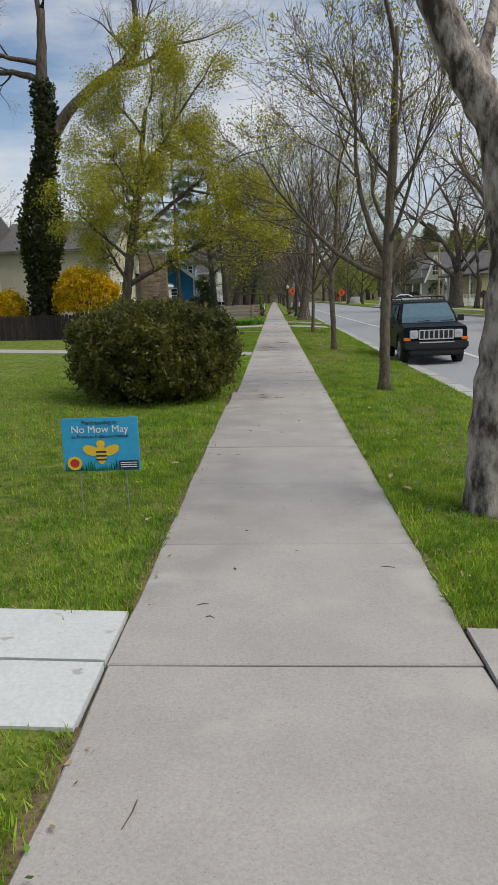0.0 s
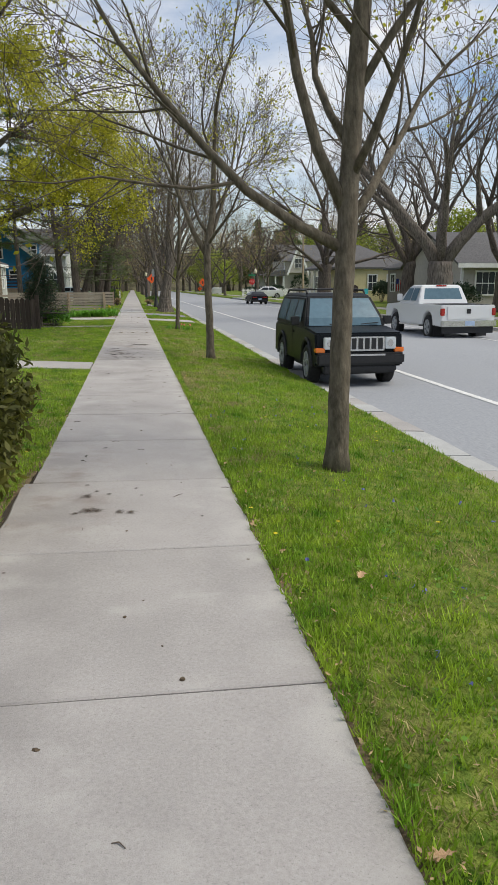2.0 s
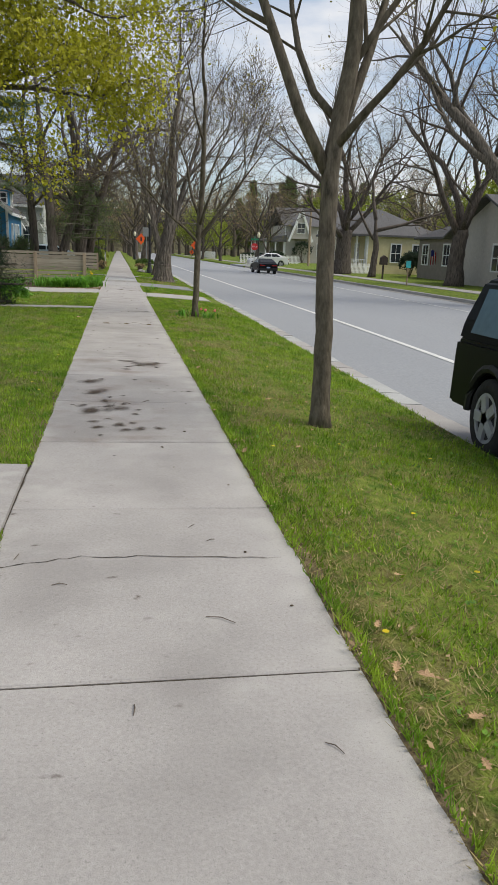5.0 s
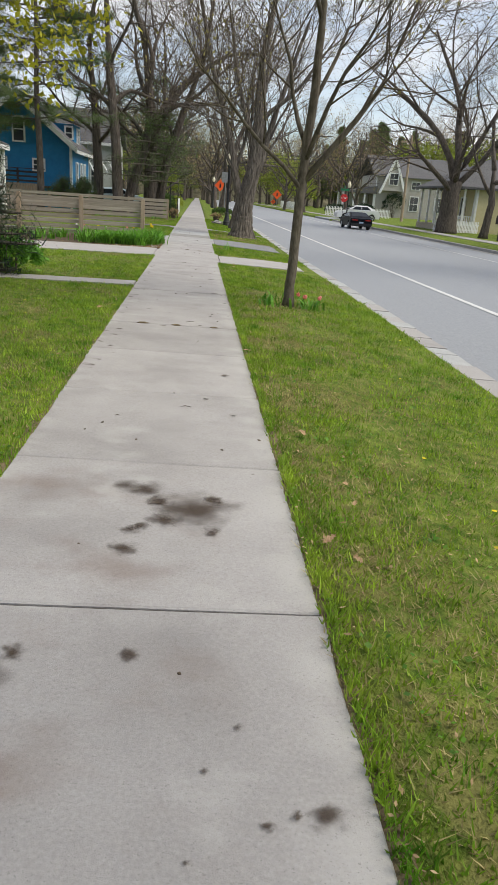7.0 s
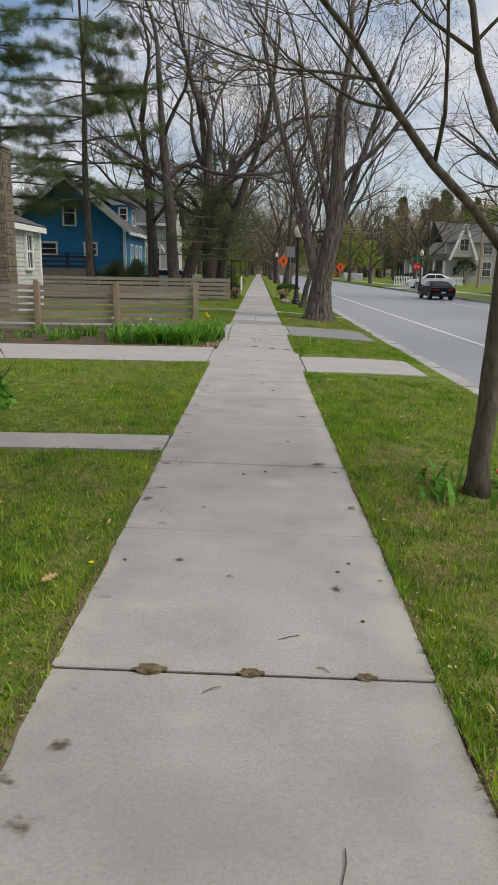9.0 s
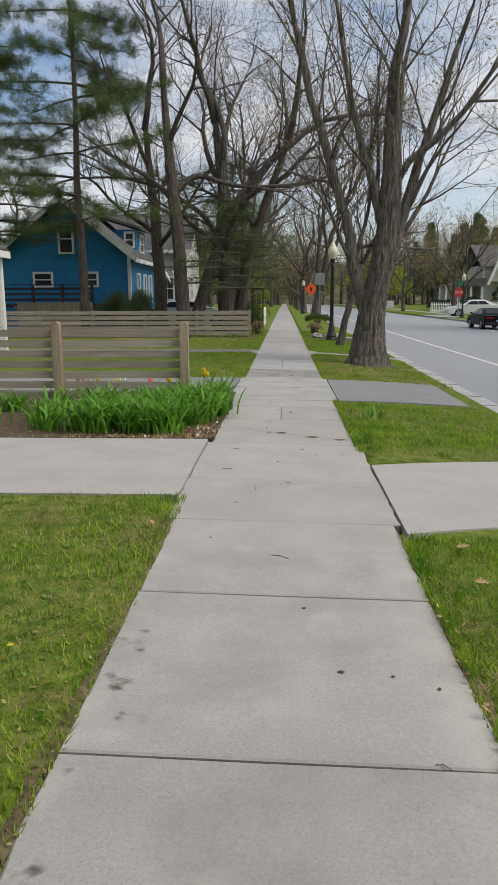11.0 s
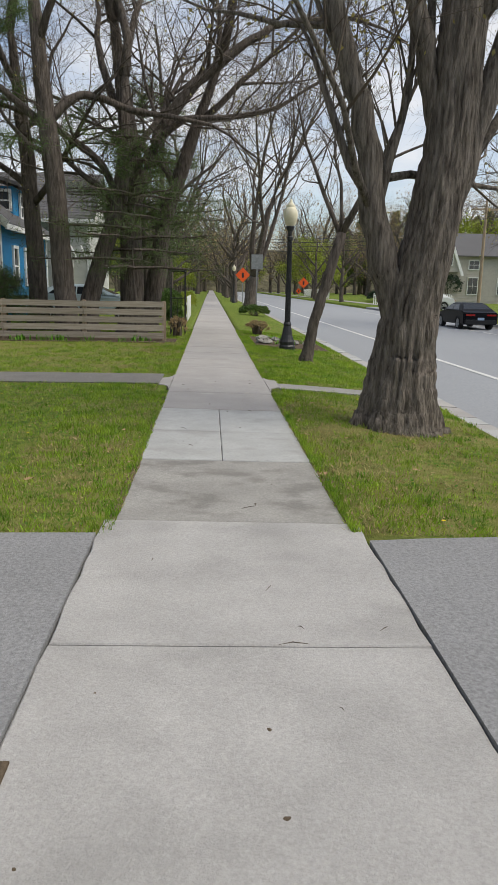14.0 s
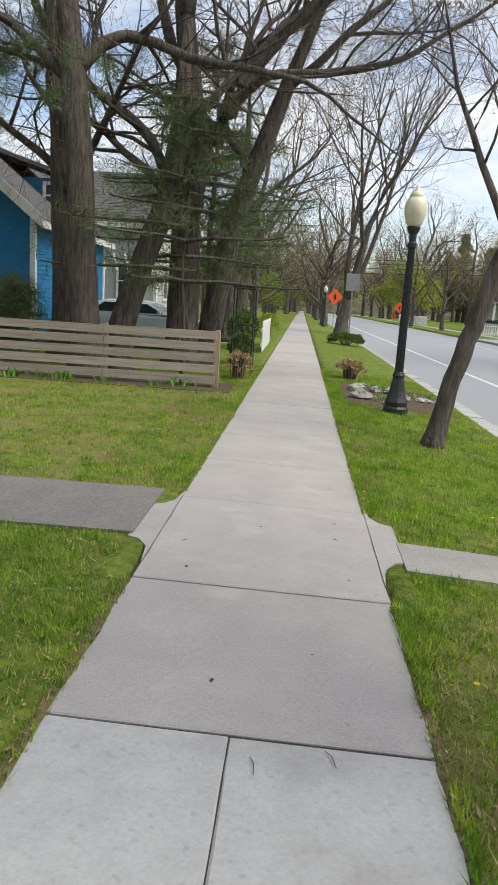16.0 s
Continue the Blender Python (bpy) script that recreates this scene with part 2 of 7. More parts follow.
FORSYTHIA = leaf_mat("forsythia flower", (0.62, 0.42, 0.01), (0.80, 0.58, 0.02))
GREENTREE = leaf_mat("spring green leaf", (0.18, 0.24, 0.02), (0.32, 0.36, 0.05))
SHRUB = leaf_mat("shrub leaf", (0.04, 0.09, 0.015), (0.11, 0.17, 0.03))
WOOD_GREY = surf("weathered grey board", (0.27, 0.225, 0.175), (0.47, 0.41, 0.34), 7, 0.9, 0.5, 50, big=0.2, rnd=0.3, stretch=(0.25, 1, 6), spec=0.2, bdist=0.008)
WOOD_POST = surf("weathered tan post", (0.25, 0.18, 0.12), (0.44, 0.35, 0.26), 7, 0.9, 0.5, 40, big=0.2, stretch=(4, 4, 0.4), spec=0.2, bdist=0.01)
WOOD_DARK = surf("dark stained board", (0.035, 0.028, 0.026), (0.085, 0.066, 0.058), 6, 0.9, 0.5, 50, rnd=0.4, stretch=(5, 1, 0.3), spec=0.2, bdist=0.01)
WHITE = surf("white paint", (0.70, 0.70, 0.68), (0.82, 0.82, 0.80), 4, 0.6, 0.1, 60, big=0.08)
CREAM = surf("cream siding", (0.50, 0.46, 0.35), (0.58, 0.54, 0.42), 3, 0.7, 0.1, 60, big=0.08)
YELLOW = surf("pale yellow siding", (0.55, 0.48, 0.27), (0.64, 0.57, 0.34), 3, 0.7, 0.1, 60, big=0.08)
BLUE = surf("deep blue siding", (0.012, 0.165, 0.36), (0.02, 0.22, 0.45), 3, 0.6, 0.1, 60, big=0.12)
TAUPE = surf("taupe siding", (0.20, 0.175, 0.145), (0.26, 0.23, 0.19), 3, 0.7, 0.1, 60, big=0.1)
GREYW = surf("off-white siding", (0.46, 0.46, 0.43), (0.56, 0.56, 0.53), 3, 0.7, 0.1, 60, big=0.1)
STUCCO = surf("grey stucco", (0.40, 0.37, 0.33), (0.48, 0.45, 0.40), 5, 0.9, 0.2, 40, big=0.1)
BROWN = surf("brown siding", (0.10, 0.075, 0.05), (0.16, 0.12, 0.08), 5, 0.8, 0.2, 50, stretch=(4, 4, 0.4))
SHINGLE = surf("grey shingle", (0.075, 0.075, 0.08), (0.16, 0.155, 0.155), 9, 0.95, 0.6, 40, big=0.15, rnd=0.0, stretch=(1, 1, 3), spec=0.2)
BRICK = surf("tan stone", (0.13, 0.098, 0.068), (0.30, 0.245, 0.185), 5, 0.9, 0.5, 30, rnd=0.6, spec=0.2)
MORTAR = surf("mortar", (0.20, 0.17, 0.14), (0.28, 0.25, 0.21), 20, 0.95, 0.3, 60)
GLASS = glassy("window glass", (0.035, 0.042, 0.05))
CARGLASS = plain("car glass", (0.10, 0.165, 0.21), 0.10, 0.0, 0.2)
BLACKPAINT = plain("black car paint", (0.006, 0.008, 0.010), 0.34, 0.0, 0.1)
WHEELSILVER = plain("silver wheel paint", (0.36, 0.37, 0.38), 0.4)
WHITEPAINT = glassy("white car paint", (0.66, 0.67, 0.68), 0.2)
NAVYPAINT = plain("dark car paint", (0.006, 0.006, 0.009), 0.4, 0.0, 0.12)
DARKGLASS = plain("tinted car glass", (0.012, 0.015, 0.018), 0.08, 0.0, 0.35)
SILVERPAINT = glassy("pale blue car paint", (0.40, 0.48, 0.52), 0.2)
BLACKPLASTIC = surf("black plastic", (0.010, 0.010, 0.011), (0.022, 0.022, 0.024), 20, 0.55, 0.1, 80)
RUBBER = surf("rubber", (0.012, 0.012, 0.012), (0.028, 0.028, 0.028), 20, 0.85, 0.3, 60)
CHROME = surf("chrome", (0.55, 0.55, 0.56), (0.68, 0.68, 0.69), 6, 0.22, 0.02, 60, metal=1.0)
LENS = glassy("lamp lens", (0.55, 0.58, 0.60), 0.12)
AMBER = glassy("amber lens", (0.75, 0.17, 0.01), 0.2)
REDLENS = glassy("red lens", (0.35, 0.01, 0.012), 0.2)
PLATE = plain("plate", (0.35, 0.45, 0.6))
IRON = surf("black cast iron", (0.010, 0.010, 0.012), (0.026, 0.026, 0.028), 15, 0.45, 0.2, 60, spec=0.5)
GLOBE = surf("cream lamp globe", (0.60, 0.54, 0.38), (0.74, 0.69, 0.52), 5, 0.35, 0.05, 40)
STEEL = surf("galvanised steel", (0.24, 0.25, 0.25), (0.36, 0.37, 0.37), 12, 0.5, 0.1, 60, metal=0.6)
ORANGE = plain("orange sign sheet", (0.85, 0.11, 0.015), 0.5)
STOPRED = plain("stop sign red", (0.55, 0.02, 0.025), 0.5)
SIGNGREEN = plain("street sign green", (0.01, 0.18, 0.08), 0.5)
SIGNWHITE = plain("sign white", (0.75, 0.75, 0.75), 0.5)
SIGNBLUE = plain("sign sky blue", (0.03, 0.34, 0.60), 0.45)
SIGNNAVY = plain("sign dark letters", (0.02, 0.03, 0.06), 0.5)
SIGNYELLOW = plain("sign yellow", (0.78, 0.50, 0.03), 0.5)
LINEPAINT = surf("worn road paint", (0.50, 0.50, 0.49), (0.72, 0.72, 0.70), 20, 0.8, 0.2, 90, big=0.15, bigscale=2, world_space=True)
FLAGRED = plain("flag red", (0.5, 0.03, 0.04), 0.8)
FLAGBLUE = plain("flag blue", (0.03, 0.04, 0.2), 0.8)
DANDELION = leaf_mat("dandelion", (0.75, 0.55, 0.01), (0.85, 0.68, 0.03))
PINK = leaf_mat("pink tulip", (0.75, 0.22, 0.2), (0.85, 0.35, 0.3))
STONE = surf("grey stone", (0.20, 0.19, 0.175), (0.42, 0.40, 0.37), 6, 0.9, 0.6, 30, rnd=0.3)
TARP = plain("turquoise plastic", (0.05, 0.45, 0.5))
THATCH = surf("thatch and soil", (0.075, 0.055, 0.034), (0.25, 0.195, 0.115), 22, 1.0, 0.8, 60, big=0.3, bigscale=3.0, world_space=True, spec=0.1)

# ---------- mesh helpers ----------


class Shape:
    """Collects vertices and faces of one mesh."""

    def __init__(self):
        self.v, self.f = [], []

    def box(self, x0, x1, y0, y1, z0, z1):
        k = len(self.v)
        self.v += [(x, y, z) for z in (z0, z1) for y in (y0, y1) for x in (x0, x1)]
        self.f += [tuple(k + i for i in q) for q in ((0, 2, 3, 1), (4, 5, 7, 6), (0, 1, 5, 4), (2, 6, 7, 3), (0, 4, 6, 2), (1, 3, 7, 5))]
        return self

    def beam(self, a, b, w, h):
        """A bar from a to b, w across and h deep."""
        a, b = Vector(a), Vector(b)
        d = (b - a).normalized()
        up = Vector((0, 0, 1)) if abs(d.z) < 0.95 else Vector((0, 1, 0))
        s = d.cross(up).normalized() * (w / 2)
        u = s.cross(d).normalized() * (h / 2)
        k = len(self.v)
        for p in (a, b):
            self.v += [tuple(p + s * i + u * j) for i, j in ((-1, -1), (1, -1), (1, 1), (-1, 1))]
        self.f += [tuple(k + i for i in q) for q in ((0, 1, 2, 3), (7, 6, 5, 4), (0, 4, 5, 1), (1, 5, 6, 2), (2, 6, 7, 3), (3, 7, 4, 0))]
        return self

    def tube(self, pts, rads, n=8, cap=True):
        k = len(self.v)
        m = len(pts)
        for i, p in enumerate(pts):
            a, b = pts[max(i - 1, 0)], pts[min(i + 1, m - 1)]
            dx, dy, dz = b[0] - a[0], b[1] - a[1], b[2] - a[2]
            q = math.sqrt(dx * dx + dy * dy + dz * dz) or 1
            dx, dy, dz = dx / q, dy / q, dz / q
            if abs(dz) < 0.9:
                sx, sy, sz = dy, -dx, 0.0
            else:
                sx, sy, sz = 0.0, dz, -dy
            q = math.sqrt(sx * sx + sy * sy + sz * sz) or 1
            sx, sy, sz = sx / q, sy / q, sz / q
            ux, uy, uz = sy * dz - sz * dy, sz * dx - sx * dz, sx * dy - sy * dx
            r = rads[i]
            for j in range(n):
                c, s = math.cos(6.28318 * j / n) * r, math.sin(6.28318 * j / n) * r
                self.v.append((p[0] + sx * c + ux * s, p[1] + sy * c + uy * s, p[2] + sz * c + uz * s))
        for i in range(m - 1):
            for j in range(n):
                j2 = (j + 1) % n
                self.f.append((k + i * n + j, k + i * n + j2, k + i * n + n + j2, k + i * n + n + j))
        if cap:
            self.f.append(tuple(k + (m - 1) * n + j for j in range(n)))
            self.f.append(tuple(k + j for j in reversed(range(n))))
        return self

    def lathe(self, prof, n=16, cx=0, cy=0):
        return self.tube([(cx, cy, z + i * 1e-5) for i, (r, z) in enumerate(prof)], [r for r, z in prof], n)

    def prism(self, poly, lo, hi, axis="x", lo_in=0.0):
        """A flat outline pushed along an axis. axis x: outline in (y, z); y: in (x, z); z: in (x, y)."""
        k, n = len(self.v), len(poly)
        for h in (lo, hi):
            for a, b in poly:
                self.v.append((h, a, b) if axis == "x" else (a, h, b) if axis == "y" else (a, b, h))
        self.f += [tuple(k + i for i in reversed(range(n))), tuple(k + n + i for i in range(n))]
        self.f += [(k + i, k + (i + 1) % n, k + n + (i + 1) % n, k + n + i) for i in range(n)]
        return self

    def face(self, *pts):
        k = len(self.v)
        self.v += [tuple(p) for p in pts]
        self.f.append(tuple(range(k, k + len(pts))))
        return self

    def blob(self, cx, cy, cz, rx, ry, rz, seed=0, rough=0.15, nu=12, nv=8):
        k = len(self.v)
        for i in range(nv + 1):
            th = math.pi * i / nv
            for j in range(nu):
                ph = 2 * math.pi * j / nu
                d = Vector((math.sin(th) * math.cos(ph), math.sin(th) * math.sin(ph), math.cos(th)))
                s = 1 + rough * noise.noise(d * 1.8 + Vector((seed, seed * 0.7, 0)))
                self.v.append((cx + d.x * rx * s, cy + d.y * ry * s, cz + d.z * rz * s))
        for i in range(nv):
            for j in range(nu):
                j2 = (j + 1) % nu
                self.f.append((k + i * nu + j, k + (i + 1) * nu + j, k + (i + 1) * nu + j2, k + i * nu + j2))
        return self


def part(name, shape, material, parent=None, label="", smooth=False, bevel=0.0):
    """Links a shape as one mesh object."""
    me = bpy.data.meshes.new(name)
    me.from_pydata(shape.v, [], shape.f)
    me.materials.append(material)
    bm = bmesh.new()
    bm.from_mesh(me)
    bmesh.ops.recalc_face_normals(bm, faces=bm.faces)
    if bevel:
        bmesh.ops.bevel(bm, geom=list(bm.edges), offset=bevel, segments=2, affect="EDGES", clamp_overlap=True)
    bm.to_mesh(me)
    bm.free()
    if smooth:
        me.shade_smooth()
    ob = new(name, me)
    if parent:
        ob.parent = parent
    if label:
        tagged(ob, label)
    return ob


def np_part(name, verts, faces, material, parent=None, label="", smooth=False):
    """Links arrays of vertices and of equal-sided faces as one mesh object."""
    me = bpy.data.meshes.new(name)
    nf, k = faces.shape
    me.vertices.add(len(verts)), me.loops.add(nf * k), me.polygons.add(nf)
    me.vertices.foreach_set("co", verts.astype(np.float32).ravel())
    me.loops.foreach_set("vertex_index", faces.astype(np.int32).ravel())
    me.polygons.foreach_set("loop_start", np.arange(0, nf * k, k, dtype=np.int32))
    me.materials.append(material)
    me.update(calc_edges=True)
    if smooth:
        me.shade_smooth()
    ob = new(name, me)
    if parent:
        ob.parent = parent
    if label:
        tagged(ob, label)
    return ob


def thing(name, label, category, x=0, y=0, z=0, rz=0, group="", kind=""):
    ob = new(name)
    ob.matrix_basis = pose(x, y, z, 0, 0, rz)
    return tagged(ob, label, category, group, kind)


def leaves(rng, pts, size, spread, aspect=0.6):
    """Small leaf quads of random turn about the given places."""
    n = len(pts)
    c = pts + rng.normal(0, spread, (n, 3))
    a = rng.normal(0, 1, (n, 3))
    a /= np.linalg.norm(a, axis=1)[:, None]
    b = np.cross(a, rng.normal(0, 1, (n, 3)))
    b /= np.linalg.norm(b, axis=1)[:, None]
    s = (size * rng.uniform(0.6, 1.3, n))[:, None]
    a, b = a * s, b * s * aspect
    v = np.stack([c - a, c - b, c + a, c + b], 1).reshape(-1, 3)
    return v, np.arange(4 * n).reshape(n, 4)


def ground_z(x, y):
    """The height of the ground: lawn, strip, gutter and road."""
    if x < -0.7:
        k = 0.045 * min(max((30 - y) / 8, 0), 1)
        return 0.014 + min(-0.7 - x, 10) * k
    if x < 0.7:
        return -0.02 * x
    kx = kerb_x(y)
    drop = 0.05 * min(max((31 - y) / 9, 0), 1)
    if x < kx:
        return -0.014 - (0.166 + drop) * ((x - 0.7) / (kx - 0.7)) ** 1.3
    if x < 13.0:
        return -0.28 - drop + 0.05 * (1 - ((x - 8.0) / 5.0) ** 2)
    return -0.15 - drop * 0.8 + 0.01 * min(x - 13.0, 10)


def left_edge(y):
    """How far the pavement's left edge lies out; it is wider over the first stretch."""
    return 0.674 + 0.085 * min(max((11.6 - y) / 1.0, 0), 1)


def kerb_x(y):
    return 2.90 + 0.1 * min(max((y - 45) / 15, 0), 1)

# ---------- ground ----------
XS = [-700, -200, -80, -40, -20, -14, -10.7, -9, -7.5, -6, -5, -4, -3.2, -2.6, -2.1, -1.7, -1.35, -1.05, -0.85, -0.72, -0.69, 0.69, 0.72, 0.9, 1.1, 1.35, 1.6, 1.9, 2.2, 2.5, "k", "g", "f", 13.01, 13.5, 14.3, 16, 20, 30, 50, 100, 250, 700]
YS = [-700, -200, -60, -25] + [-12 + 0.5 * i for i in range(165)] + [72, 76, 80, 85, 90, 95, 100, 110, 125, 150, 180, 220, 300, 450, 900]
gv, gf = [], []
for y in YS:
    for x in XS:
        if x == "k":
            xx, z = kerb_x(y), ground_z(kerb_x(y) - 0.001, y)
        elif x == "g":
            xx, z = kerb_x(y) + 0.03, -0.6
        elif x == "f":
            xx, z = 12.97, -0.6
        else:
            xx = x
            z = -0.09 if abs(x) < 0.7 else ground_z(x, y) - (0.035 if x == -0.72 and y < 11.4 or abs(x) == 0.72 and any(a < y < b for a, b in ((1.9, 3.6), (17.4, 19.1), (30.1, 31.4), (34.9, 37.7), (40.4, 43.2))) else 0)
            if abs(x) > 0.73 and (x < 2.6 or x > 13.0):
                z += 0.012 * noise.noise(Vector((xx * 1.3, y * 1.3, 0)))
        gv.append((xx, y, z))
nx = len(XS)
gf = [(j * nx + i, j * nx + i + 1, j * nx + nx + i + 1, j * nx + nx + i) for j in range(len(YS) - 1) for i in range(nx - 1)]
gs = Shape()
gs.v, gs.f = gv, gf
tagged(part("ground", gs, TURF, smooth=True), "green lawn turf with dry patches beside the pavement", "lawn", kind="structure")

# ---------- road ----------
rs = Shape()
RX = [0.40, 0.9, 2.0, 4.7, 7.0, 9.80]
RY = [-60 + 4 * i for i in range(50)] + [150, 180, 230, 300, 450, 900]
for y in RY:
    for dx in RX:
        x = kerb_x(y) + dx
        rs.v.append((x, y, ground_z(x, y)))
n = len(RX)
rs.f = [(j * n + i, j * n + i + 1, j * n + n + i + 1, j * n + n + i) for j in range(len(RY) - 1) for i in range(n - 1)]
tagged(part("road", rs, ASPHALT, smooth=True), "pale grey worn asphalt road", "road", kind="structure")
cs = Shape()
cs.box(12.85, 90, 91, 99, -0.3, -0.125)
tagged(part("side_road", cs, ASPHALT), "pale grey asphalt side road joining the street", "road", kind="structure")


def line_x(y):
    return 5.05 + 0.15 * min(max((y - 16) / 10, 0), 1)


ls = Shape()
for i in range(-10, 130):
    y = i * 1.5
    for yy in (y, y + 1.5):
        for dx in (-0.06, 0.06):
            x = line_x(yy) + dx
            ls.v.append((x, yy, ground_z(x, yy) + 0.006))
    k = len(ls.v) - 4
    ls.f.append((k, k + 1, k + 3, k + 2))
tagged(part("road_line", ls, LINEPAINT), "worn white painted line along the road", "road marking", kind="structure")
ls2 = Shape()
for i in range(0, 60):
    y = i * 1.5
    for yy in (y, y + 1.5):
        for dx in (-0.04, 0.04):
            x = 10.6 + dx
            ls2.v.append((x, yy, ground_z(x, yy) + 0.006))
    k = len(ls2.v) - 4
    ls2.f.append((k, k + 1, k + 3, k + 2))
tagged(part("parking_line", ls2, LINEPAINT), "faded white line marking the far parking lane", "road marking", kind="structure")

gutter = thing("gutter", "worn pale concrete gutter slabs along the road edge", "gutter", kind="structure")
rng = np.random.default_rng(3)


def gutter_slab(y0, y1):
    s = Shape()
    for y in (y0, y1):
        k = kerb_x(y)
        d = 0.05 * min(max((31 - y) / 9, 0), 1)
        s.v += [(k - 0.03, y, -0.2 - d), (k + 0.015, y, -0.195 - d), (k + 0.05, y, -0.245 - d), (k + 0.41 + rng.uniform(-0.02, 0.02), y, -0.262 - d), (k + 0.41, y, -0.5), (k - 0.03, y, -0.5)]
    s.f = [(0, 1, 7, 6), (1, 2, 8, 7), (2, 3, 9, 8), (3, 4, 10, 9), (5, 0, 6, 11), (0, 5, 4, 3, 2, 1), (6, 7, 8, 9, 10, 11)]
    return s


yy = 2.0
while yy < 69.0:
    le = rng.uniform(0.35, 0.8)
    o = part("gutter_slab", gutter_slab(yy, min(yy + le, 69.2) - rng.uniform(0.012, 0.03)), CONCRETE_PALE if rng.uniform() < 0.55 else CONCRETE, gutter)
    o.location.z = rng.uniform(-0.006, 0.008)
    yy += le
far = Shape()
for a, b in ((-60, 2), (69.2, 140), (140, 300)):
    s = gutter_slab(a, b - 0.01)
    k = len(far.v)
    far.v += s.v
    far.f += [tuple(k + i for i in f) for f in s.f]
part("gutter_run", far, CONCRETE, gutter)
kerb = thing("kerb", "grey concrete kerb on the far side of the road", "kerb", kind="structure")
for i in range(30):
    y = -10 + 3.4 * i
    if not 88 < y < 99:
        part("kerb_stone", Shape().prism([(12.6 + a, b - 0.05 * min(max((31 - y) / 9, 0), 1)) for a, b in ((0, -0.4), (0, -0.265), (0.2, -0.25), (0.24, -0.14), (0.42, -0.13), (0.42, -0.4))], y, y + 3.38, "y"), CONCRETE_DARK, kerb)


def pad(name, x0, x1, y0, y1, material, label, category="driveway", lift=0.016, skew=0.0, parent=None):
    """A paved sheet that follows the ground."""
    s = Shape()
    nxs, nys = max(2, int(abs(x1 - x0) / 0.35)), 4
    for top in (1, 0):
        for j in range(nys + 1):
            for i in range(nxs + 1):
                x, f = x0 + (x1 - x0) * i / nxs, i / nxs
                y = y0 + (y1 - y0) * j / nys + skew * f
                s.v.append((x, y, (ground_z(x, y) + lift if top else ground_z(x, y) - 0.06)))
    w, m = nxs + 1, (nxs + 1) * (nys + 1)
    s.f = [(j * w + i, j * w + i + 1, j * w + w + i + 1, j * w + w + i) for j in range(nys) for i in range(nxs)]
    for j in range(nys):
        s.f += [(j * w, j * w + w, m + j * w + w, m + j * w), (j * w + nxs, m + j * w + nxs, m + j * w + w + nxs, j * w + w + nxs)]
    for i in range(nxs):
        s.f += [(i, m + i, m + i + 1, i + 1), (nys * w + i, nys * w + i + 1, m + nys * w + i + 1, m + nys * w + i)]
    ob = part(name, s, material, parent)
    return tagged(ob, label, category, kind="structure") if not parent else ob


pad("path", -6, -0.768, 2.37, 2.79, CONCRETE_FRESH, "pale new concrete path slab meeting the pavement", "path")
pad("path", -6, -0.768, 2.81, 3.24, CONCRETE_FRESH, "pale new concrete path slab meeting the pavement", "path")
pad("path", 0.68, 2.6, 2.3, 3.08, CONCRETE, "grey concrete path slab crossing the grass strip", "path")
pad("path", -14, -0.68, 17.75, 18.8, CONCRETE, "grey concrete garden path across the lawn", "path")
pad("path", -12, -0.68, 30.45, 30.93, CONCRETE, "narrow weathered concrete garden path", "path")
pad("driveway", -14, -0.724, 35.7, 37.68, CONCRETE, "stained pale concrete driveway", "driveway")
pad("driveway", 0.724, 2.9, 35.0, 36.75, CONCRETE, "pale concrete driveway apron across the grass strip", "driveway", skew=0.9)
pad("driveway", -14, -0.744, 41.3, 43.15, ASPHALT_DRIVE, "grey asphalt driveway with coarse stone", "driveway")
pad("driveway", 0.744, 2.95, 40.55, 43.1, ASPHALT_DRIVE, "grey asphalt driveway apron across the grass strip", "driveway", skew=0.5)
pad("path", -14, -0.825, 49.2, 50.25, DAMP, "dark damp concrete path across the lawn", "path")
pad("path", 0.825, 2.9, 49.0, 49.5, CONCRETE_DARK, "narrow concrete path across the grass strip", "path")
fp = Shape()
fp.box(15.4, 16.6, -60, 90, -0.2, -0.10)
fp.box(15.4, 16.6, 100, 300, -0.2, -0.10)
tagged(part("far_pavement", fp, CONCRETE), "grey concrete pavement on the far side", "pavement", kind="structure")

# ---------- the pavement ----------
pavement = thing("pavement", "grey concrete pavement of square slabs with dark joints", "pavement", kind="structure")
W = 0.675
bed = Shape().prism([(-0.69, -0.13), (0.69, -0.13), (0.69, -0.0238), (-0.69, 0.0038)], -40, 400, "y")
bed.prism([(-0.765, -0.13), (-0.692, -0.13), (-0.692, 0.0038), (-0.765, 0.005)], -40, 11.0, "y")
part("joint_bed", bed, JOINT, pavement)


